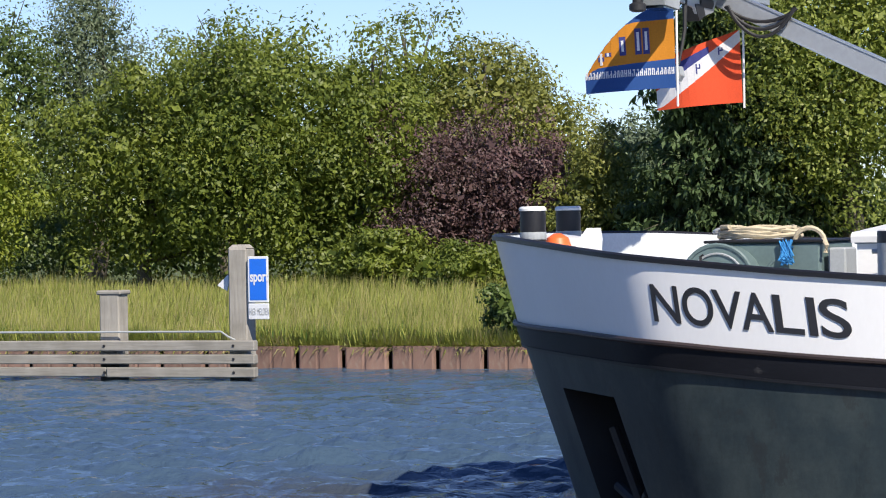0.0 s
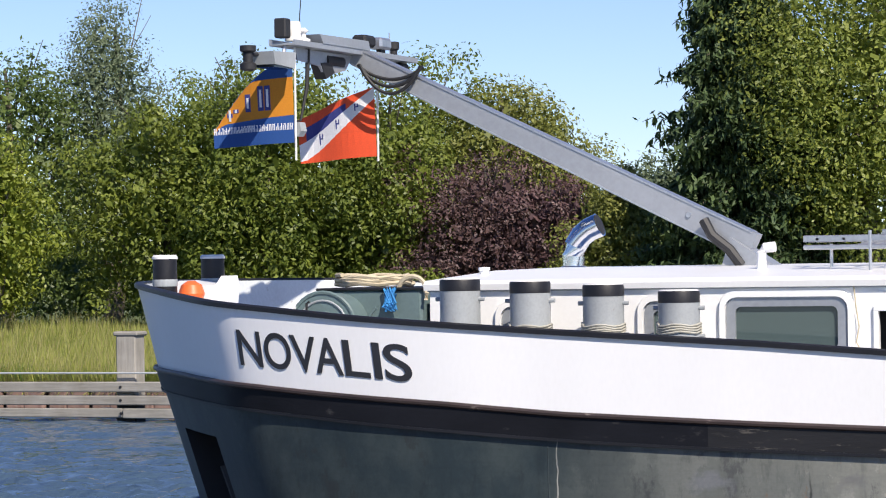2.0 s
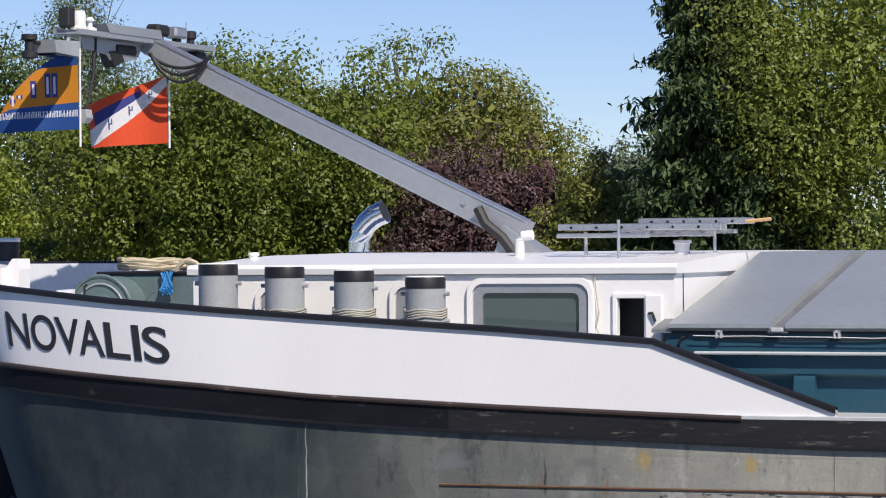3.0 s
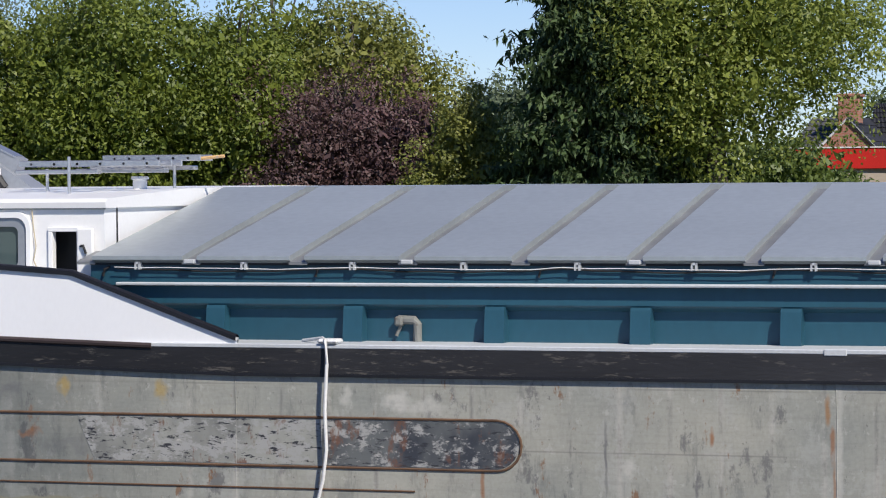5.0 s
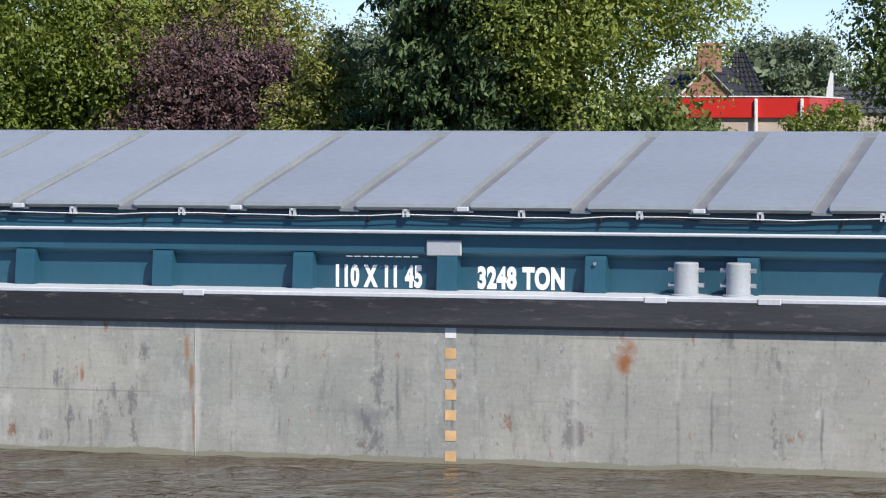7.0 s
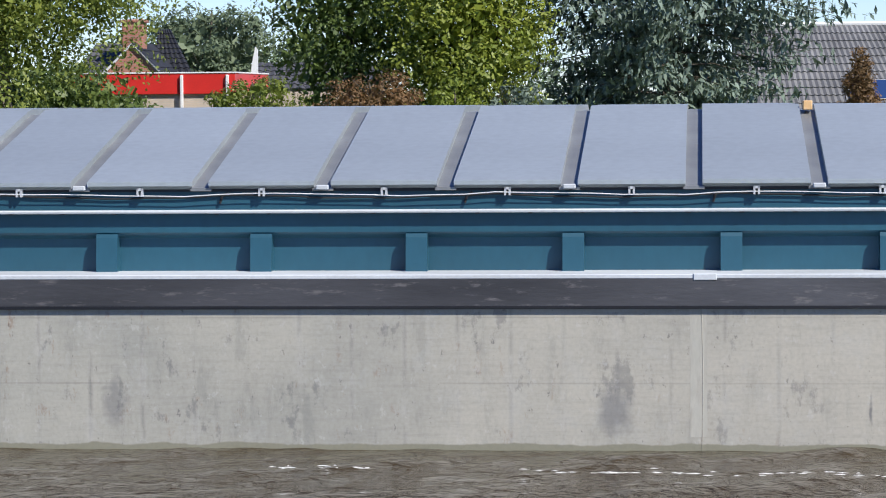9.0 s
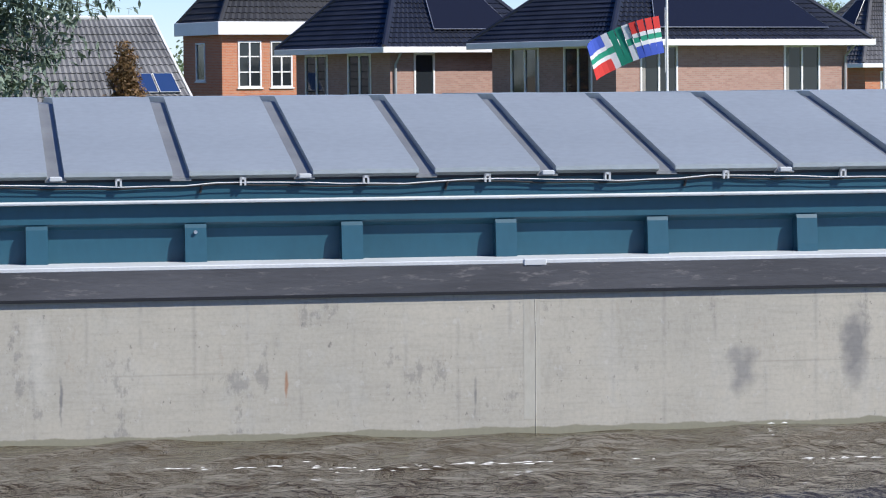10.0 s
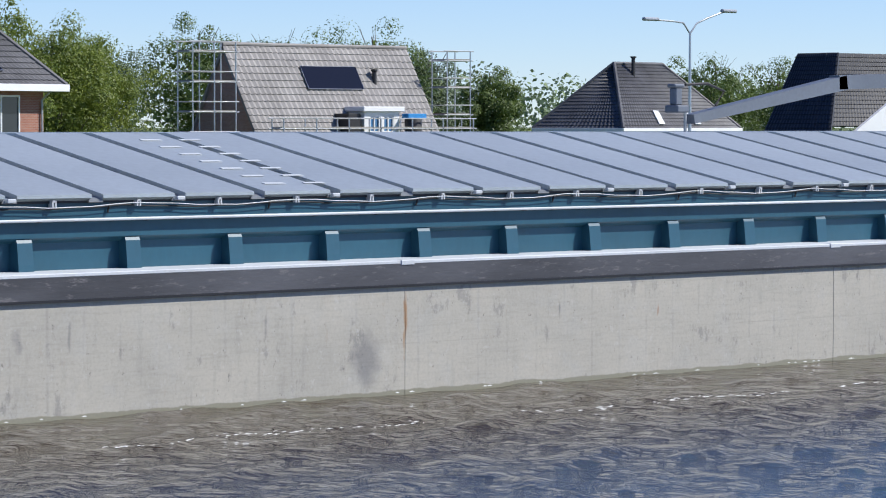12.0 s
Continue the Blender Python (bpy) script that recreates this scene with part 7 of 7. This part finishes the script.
part("ridge", Build().tube([(-0.1, 2.65, 5.03), (6.15, 2.65, 5.03)], 0.10, 8), M_trim, h1, "pale ridge tiles", True)
part("verge_board", Build().tube([(6.15, 2.6, 5.0), (7.6, -0.05, 1.6)], 0.06, 5), M_trim, h1, "white verge")
for k in range(3):
    panel_on(h1, c1, 0.62 + 0.115 * k, 0.725 + 0.115 * k, 0.12, 0.34, "solar_panel", M_solarblue, "blue solar panel")

# orange brick house with white windows
h, c = hip_house("orange brick house with white cornice and windows", 10.43, 125.4, 22, 7.5, 3.6, 5.75, 8.6, 0.22, B_orange, T_black,
                 [(0.73, 1.82, 2.22, 4.15, 1, 2), (2.25, 3.27, 2.22, 4.15, 1, 2), (4.4, 5.4, 2.22, 4.15, 1, 2)], [(1.53, 2.4, 2.5, 4.1, 0, 0)], fascia=0.5)
# two brown houses with navy roofs
h, c = hip_house("brown brick house with navy glazed roof", 14.99, 108, 22, 6.2, 7.1, 4.55, 8.4, 0.55, B_brown, T_navy,
                 [(0.98, 1.85, 1.86, 3.42, 0, 0)], [(1.37, 3.11, 1.85, 3.42, 1, 0), (4.62, 6.38, 1.85, 3.42, 1, 0)], rib=0.26, course=0.3, ridge_in=2.6)
panel_on(h, (c[0], c[1], c[5], c[4]), 0.30, 0.85, 0.16, 0.5, "solar_panel", M_solar, "black solar field on the roof")
part("downpipe", Build().tube([(0.18, -0.07, 0), (0.18, -0.07, 3.0), (0.18, -0.5, 3.45)], 0.05, 8), M_grey, h)
h, c = hip_house("long brown brick house with navy glazed roof", 21.08, 98, 22, 9.6, 7.7, 4.62, 8.3, 0.6, B_brown, T_navy,
                 [(0.95, 2.47, 1.9, 3.52, 1, 0), (6.87, 8.41, 1.9, 3.52, 1, 0)], [(1.39, 3.12, 1.9, 3.52, 1, 0), (4.66, 6.47, 1.9, 3.52, 1, 0)], rib=0.26, course=0.3, ridge_in=3.3)
panel_on(h, (c[0], c[1], c[5], c[4]), 0.16, 0.88, 0.10, 0.6, "solar_panel", M_solar, "black solar field on the roof")
# far hip-roofed house
h, c = hip_house("far brick house with grey hip roof", 45.2, 150, 22, 7.4, 6.0, 4.05, 8.2, 0.6, B_orange, T_grey,
                 [(0.98, 2.22, 1.7, 2.75, 1, 0), (2.9, 3.8, 1.7, 2.75, 0, 0), (4.3, 5.5, 1.7, 2.75, 1, 0)], [], ridge_in=2.9)
part("annex", Build().box(7.4, 8.9, 1, 4, 0, 3.05, 0.02), M_trim, h, "low white annex")
panel_on(h, (c[3], c[0], c[4], c[4]), 0.3, 0.75, 0.45, 0.8, "solar_panel", M_solar, "roof window strip")

# half-hipped gable house
hc = thing("house", "red brick house with half-hipped grey tile roof", "house", pose(44.29, 100, 1.0, 0, 0, 10))
ax_, az_ = 3.05, 7.5
front_holes = [(0.18, 1.82, 1.7, 3.43), (2.67, 4.36, 1.7, 3.43)]
b = wall_with_holes(Build(), 0.0, 5.35, 0, 3.6, 0, 0.25, front_holes)
b.prism([(0, 0), (0, 3.6), (-2.5, 0.2), (-2.5, 0)], 0, 0.25, axis=1).prism([(5.35, 0), (7.3, 0), (7.3, 0.2), (5.35, 3.6)], 0, 0.25, axis=1)
part("wall", b, B_red, hc, "red brick gable wall")
# dark box in place of shaded rooms behind the gable windows
part("room_shade_box", Build().box(0.1, 5.2, 0.6, 6, 0, 3.4), M_dark, hc)
window(hc, "f", 0.18, 1.82, 1.7, 3.43, 1, 0)
window(hc, "f", 2.67, 4.36, 1.7, 3.43, 1, 1)
rf = roof_face("roof", ((-0.25, -0.35, 3.62), (5.65, -0.35, 3.62), (ax_ + 0.02, 3.2, az_), (ax_ - 0.02, 3.2, az_)), 0.28, 0.34, T_grey, hc, "grey ribbed tile half hip")
roof_face("roof_side", ((-2.75, 8.0, 0.1), (-2.75, -0.15, 0.1), (-0.1, -0.15, 3.62), (-0.1, 8.0, 3.62)), 0.28, 0.34, T_black, hc)
roof_face("roof_side", ((-0.1, 8.0, 3.62), (-0.1, -0.15, 3.62), (ax_, 3.2, az_), (ax_, 8.0, az_)), 0.28, 0.34, T_black, hc)
roof_face("roof_side", ((7.55, -0.15, 0.1), (7.55, 8.0, 0.1), (5.45, 8.0, 3.62), (5.45, -0.15, 3.62)), 0.28, 0.34, T_grey, hc)
roof_face("roof_side", ((5.45, -0.15, 3.62), (5.45, 8.0, 3.62), (ax_, 8.0, az_), (ax_, 3.2, az_)), 0.28, 0.34, T_grey, hc)
part("gutter", Build().box(-0.4, 5.8, -0.5, -0.36, 3.55, 3.66, 0.02), M_boom, rf)
for p, q in (((-0.08, 3.6), (-2.75, 0.0)), ((5.43, 3.6), (7.6, 0.0))):
    part("barge_board", Build().add([(p[0] - 0.12, -0.25, p[1]), (p[0] + 0.12, -0.25, p[1]), (q[0] + 0.12, -0.25, q[1]), (q[0] - 0.12, -0.25, q[1]), (p[0] - 0.12, -0.15, p[1]), (p[0] + 0.12, -0.15, p[1]), (q[0] + 0.12, -0.15, q[1]), (q[0] - 0.12, -0.15, q[1])], [(0, 1, 2, 3), (4, 5, 6, 7), (0, 1, 5, 4), (1, 2, 6, 5), (2, 3, 7, 6), (3, 0, 4, 7)]), M_trim, hc, "white slanted barge board")
part("side_gable", Build().prism([(-3.6, 0.5), (-3.6, 3.42), (-0.6, 4.9), (-0.6, 4.2), (-3.0, 0.9)], 1.5, 1.65, axis=1), M_trim, hc, "white boarded side gable")
roof_face("side_roof", ((-3.8, 1.35, 3.4), (-3.8, 6.5, 3.4), (0.2, 6.5, 5.4), (0.2, 1.35, 5.4)), 0.28, 0.34, T_black, hc)
part("side_wall", Build().box(-3.6, -2.7, 1.66, 6.3, 0, 3.3), B_red, hc)
part("chimney", Build().box(-1.5, -0.9, 4.0, 4.6, 4.2, 6.0, 0.02), B_orange, hc)
for k in range(9):
    x = -3.5 + 0.19 * k
    part("roof_batten", Build().box(-3.6 + 0.36 * k, -3.56 + 0.36 * k, 1.3, 1.36, 3.42 + 0.18 * k, 3.52 + 0.18 * k), M_steel, hc)

# hip-roofed house with solar panels and roof windows
h, c = hip_house("red-brown brick house with solar panels on its roof", 59.35, 100, 10, 9.2, 6.3, 4.78, 8.9, 0.65, B_red, T_grey,
                 [(1.6, 3.61, 1.6, 3.46, 1, 0), (5.91, 7.91, 1.6, 3.46, 1, 0)], [(0.38, 0.89, 1.6, 3.42, 0, 0), (3.35, 3.88, 1.6, 3.42, 0, 0)], ridge_in=2.9, fascia=0.26)
panel_on(h, (c[0], c[1], c[5], c[4]), 0.24, 0.73, 0.13, 0.47, "solar_panel", M_solar, "black solar panel field")
# blue base paints a sky reflection into roof windows and dormer panes
M_skylight = glass_mat("sky_tinted_glass", (0.05, 0.16, 0.32))
for s in (0.38, 0.68):
    panel_on(h, (c[3], c[0], c[4], c[4]), s - 0.09, s + 0.09, 0.36, 0.62, "roof_window", M_skylight, "roof window with sky blue painted into its glass")
part("flag_pole_base", Build().box(9.5, 9.6, -0.2, -0.1, 0, 0.1), M_grey, h)

# steep-roofed house under scaffolding
he = thing("house", "house with pale grey tiles under repair", "house", Matrix.Translation((91.5, 117.0, 1.0)))
c5 = ((0, 0.0, 1.0), (12.0, 0.0, 1.0), (12.0, 3.2, 6.2), (0, 3.2, 6.2))
roof_face("roof", c5, 0.33, 0.4, T_pale, he, "pale grey ribbed tile roof")
roof_face("roof_back", ((12, 6.4, 1.0), (0, 6.4, 1.0), (0, 3.2, 6.2), (12, 3.2, 6.2)), 1, 1, T_pale, he)
part("gable_wall", Build().add([(0.15, 0.2, 0), (0.15, 6.2, 0), (0.15, 6.2, 1.2), (0.15, 3.2, 6.0), (0.15, 0.2, 1.2), (0.4, 0.2, 0), (0.4, 6.2, 0), (0.4, 6.2, 1.2), (0.4, 3.2, 6.0), (0.4, 0.2, 1.2)], [(0, 1, 2, 3, 4), (9, 8, 7, 6, 5), (0, 5, 6, 1), (1, 6, 7, 2), (2, 7, 8, 3), (3, 8, 9, 4), (4, 9, 5, 0)]), B_brown, he)
part("gable_wall", Build().add([(11.6, 0.2, 0), (11.6, 6.2, 0), (11.6, 6.2, 1.2), (11.6, 3.2, 6.0), (11.6, 0.2, 1.2), (11.85, 0.2, 0), (11.85, 6.2, 0), (11.85, 6.2, 1.2), (11.85, 3.2, 6.0), (11.85, 0.2, 1.2)], [(0, 1, 2, 3, 4), (9, 8, 7, 6, 5), (0, 5, 6, 1), (1, 6, 7, 2), (2, 7, 8, 3), (3, 8, 9, 4), (4, 9, 5, 0)]), B_brown, he)
part("front_wall", Build().box(0.4, 11.6, 0.25, 0.5, 0, 1.2), B_brown, he)
part("ridge", Build().tube([(0, 3.2, 6.28), (12, 3.2, 6.28)], 0.10, 8), T_pale, he, smooth=True)
panel_on(he, c5, 0.36, 0.66, 0.58, 0.80, "solar_panel", M_solar, "black solar panels")
part("roof_pipe", Build().turned(8.9, 2.1, [(0.12, 4.2), (0.12, 5.0), (0.17, 5.02), (0.17, 5.12)], 10), M_dark, he, smooth=True)
dm = part("dormer", wall_with_holes(Build(), 6.4, 8.7, 1.6, 2.95, -0.1, 1.4, [(6.75, 7.45, 1.9, 2.75), (7.65, 8.35, 1.9, 2.75)]), M_trim, he, "white dormer with two windows")
part("dormer_roof", Build().box(6.2, 8.9, -0.3, 1.7, 2.95, 3.2, 0.03), M_trim, dm)
for u in (6.75, 7.65):
    part("pane", Build().box(u, u + 0.7, 0.0, 0.02, 1.9, 2.75), M_skylight, dm)
    part("bar", ring(Build(), u, u + 0.7, 1.9, 2.75, -0.08, 0.05, 0.07).box(u + 0.32, u + 0.38, -0.06, 0.03, 1.9, 2.75), M_trim, dm)
part("dormer_cheek", Build().box(5.4, 6.2, -0.05, 1.2, 1.8, 2.85, 0.02), M_dark, he)


def scaffold(x, y, nx, ny, nz, dx, dy, dz, label):
    s = thing("scaffold", label, "scaffold", Matrix.Translation((x, y, 1.0)))
    for i in range(nx + 1):
        for j in range(ny + 1):
            part("upright", Build().tube([(i * dx, j * dy, -0.05), (i * dx, j * dy, nz * dz + 0.5)], 0.035, 6), M_steel, s)
    for k in range(1, nz + 1):
        for j in range(ny + 1):
            for zz in (0, 0.5):
                part("ledger", Build().tube([(-0.2, j * dy, k * dz + zz), (nx * dx + 0.2, j * dy, k * dz + zz)], 0.03, 6), M_steel, s)
        for i in range(nx + 1):
            part("transom", Build().tube([(i * dx, -0.1, k * dz), (i * dx, ny * dy + 0.1, k * dz)], 0.03, 6), M_steel, s)
        part("deck_board", Build().box(0, nx * dx, 0, ny * dy, k * dz + 0.04, k * dz + 0.09), W_old, s)
    return s


scaffold(87.6, 117.4, 2, 1, 4, 1.3, 1.2, 1.45, "steel tube scaffold with boards at the gable")
scaffold(104.4, 118.0, 1, 1, 4, 1.6, 1.2, 1.4, "steel tube scaffold beside the roof")
scaffold(91.4, 115.2, 6, 1, 1, 2.05, 0.9, 2.1, "low steel tube scaffold along the eaves")
sk = thing("skip", "blue site container behind the dormer", "container", Matrix.Translation((100.35, 116.4, 1.0)))
part("body", Build().turned(0.6, 0.3, [(0.42, 0), (0.45, 2.55), (0.42, 2.6)], 14), M_dark, sk, "dark barrel", True)
part("sheet", Build().box(0.0, 1.25, 0.0, 0.5, 2.6, 2.85, 0.03), M_bluerope, sk, "blue sheet on top")

# dark hip roof and its neighbour
h, c = hip_house("house with dark grey pyramid roof", 129.0, 130, 10, 12.0, 6.0, 3.0, 7.0, 0.4, B_red, T_grey, [], [], rib=0.3, course=0.34, ridge_in=3.4)
for s in (0.30, 0.62):
    panel_on(h, (c[0], c[1], c[5], c[4]), s, s + 0.05, 0.06, 0.26, "roof_window", M_trim, "white roof window")
part("chimney", Build().turned(4.6, 2.4, [(0.12, 5.2), (0.12, 6.4), (0.2, 6.42), (0.2, 6.5)], 10), M_dark, h)
hg = thing("house", "house with black gable roof and white boards", "house", Matrix.Translation((149.5, 130, 1.0)))
part("front_wall", Build().prism([(-1.0, 0), (9, 0), (9, 0.6), (4, 3.7), (-1.0, 0.9)], 0, 0.25, axis=1), M_trim, hg, "white boarded gable")
roof_face("roof", ((-2.2, 6, 0.6), (-2.2, -0.3, 0.6), (1.8, 2.4, 7.0), (1.8, 6, 7.0)), 0.3, 0.35, T_black, hg)
roof_face("roof_front", ((-1.2, 1.2, 2.2), (9.5, 1.2, 2.2), (9.5, 3.4, 7.0), (1.7, 3.4, 7.0)), 0.3, 0.35, T_black, hg)
for k in range(16):
    part("board_joint", Build().box(-0.8 + 0.6 * k, -0.74 + 0.6 * k, -0.02, 0.0, 0, 0.9 + (0.2 if k < 8 else 0)), M_grey, hg)

# poles, street lamp, flags on shore
lampost = thing("street_lamp", "grey street lamp with two curved arms", "street lamp", Matrix.Translation((114.1, 110, 1.0)))
part("pole", Build().tube([(0, 0, 0), (0, 0, 4.0), (0, 0, 7.1)], [0.10, 0.08, 0.06], 10), M_steel, lampost, smooth=True)
for s, dz in ((-1, 0.0), (1, 0.55)):
    part("arm", Build().tube([(0, 0, 7.0), (s * 0.5, 0, 7.55), (s * 1.3, 0, 7.62 + dz * 0.4), (s * 2.6, 0, 7.66 + dz)], 0.045, 8), M_boom, lampost, smooth=True)
    part("lamp_head", Build().box(s * 2.9 - 0.55, s * 2.9 + 0.55, -0.14, 0.14, 7.60 + dz, 7.78 + dz, 0.06), M_boom, lampost, "grey lamp head")
for x, y, hgt, lb in ((21.4, 92, 7.0, "white flagpole in front of the brown house"), (28.35, 92, 6.5, "white flagpole on the bank"), (31.95, 92, 5.5, "thin grey flagpole on the bank"), (56.6, 96, 6.5, "white flagpole with red foot"), (38.9, 98, 3.7, "grey lamp pole beside the gable house")):
    fp = thing("flagpole", lb, "flagpole", Matrix.Translation((x, y, 1.0)))
    part("pole", Build().tube([(0, 0, 0), (0, 0, hgt * 0.6), (0, 0, hgt)], [0.05, 0.042, 0.03], 10), M_trim if x < 30 or x > 50 else M_steel, fp, smooth=True)
    if x > 56:
        part("red_foot", Build().tube([(0, 0, 1.9), (0, 0, 2.3)], 0.06, 10), M_redband, fp)
C_red, C_green, C_sky = cloth("red_cloth", (0.62, 0.04, 0.035)), cloth("green_cloth", (0.02, 0.30, 0.19)), cloth("cobalt_cloth", (0.05, 0.10, 0.50))


def bands_shore(s0, s1):
    """Red over blue, with a white cross that holds a green one."""
    h = 1.15
    m = (s0 + s1) / 2
    if 0.42 < m < 0.58:
        return [(0, h, 0, h, C_green)]
    if 0.33 < m < 0.67:
        return [(0, 0.42 * h, 0, 0.42 * h, C_white), (0.42 * h, 0.60 * h, 0.42 * h, 0.60 * h, C_green), (0.60 * h, h, 0.60 * h, h, C_white)]
    up, dn = (C_red, C_sky) if m < 0.5 else (C_sky, C_red)
    return [(0, 0.32 * h, 0, 0.32 * h, dn), (0.32 * h, 0.43 * h, 0.32 * h, 0.43 * h, C_white), (0.43 * h, 0.57 * h, 0.43 * h, 0.57 * h, C_green), (0.57 * h, 0.68 * h, 0.57 * h, 0.68 * h, C_white), (0.68 * h, h, 0.68 * h, h, up)]


sf = thing("flag", "red, white, green and blue cross flag flying", "flag", Matrix.Translation((0, 0, 0)))
part("hoist_rope", Build().tube([(21.33, 91.94, 3.6), (21.33, 91.94, 5.6)], 0.012, 5), M_trim, sf)
strips = [part("strip", strip_mesh(0.2, 0, 0, bands_shore(k / 12, (k + 1) / 12), 0, 0), C_red, sf) for k in range(12)]
FLAPS.append((strips, (21.3, 91.94, 4.2), 0.2, 0.9, 0.6))


# ---- what moves ----
def motions():
    for carried in (ship, foam, crest):
        walk(carried, [(float(t), pose(-2.509 * t - 0.018 * (t - 6.0) ** 2, SIDE, 0)) for t in range(13)])
    walk(water, [(float(t), pose(0.22 * (t - 6), -0.10 * (t - 6), 0)) for t in range(13)])
    for strips, (x0, y0, z0), w, droop, wave in FLAPS:
        n = len(strips)
        tracks = [[] for _ in strips]
        for i in range(61):
            t = i * 0.2
            x, y, z = x0, y0, z0
            for k, st in enumerate(strips):
                s = (k + 0.5) / n
                a = wave * (0.35 + s) * sin(5.2 * s - 8.5 * t + 0.6 * sin(1.7 * t))
                dip = droop * (0.35 + 0.65 * s) * (0.85 + 0.25 * sin(3.1 * t + 4 * s))
                tracks[k].append((t, pose(x, y, z, 0, -degrees_of(dip) * 0.6, degrees_of(a))))
                x -= w * cos(a) * cos(dip * 0.6)
                y -= w * sin(a)
                z -= w * sin(dip * 0.6)
        for st, rows in zip(strips, tracks):
            walk(st, rows)


def degrees_of(a):
    return a * 180 / pi


motions()
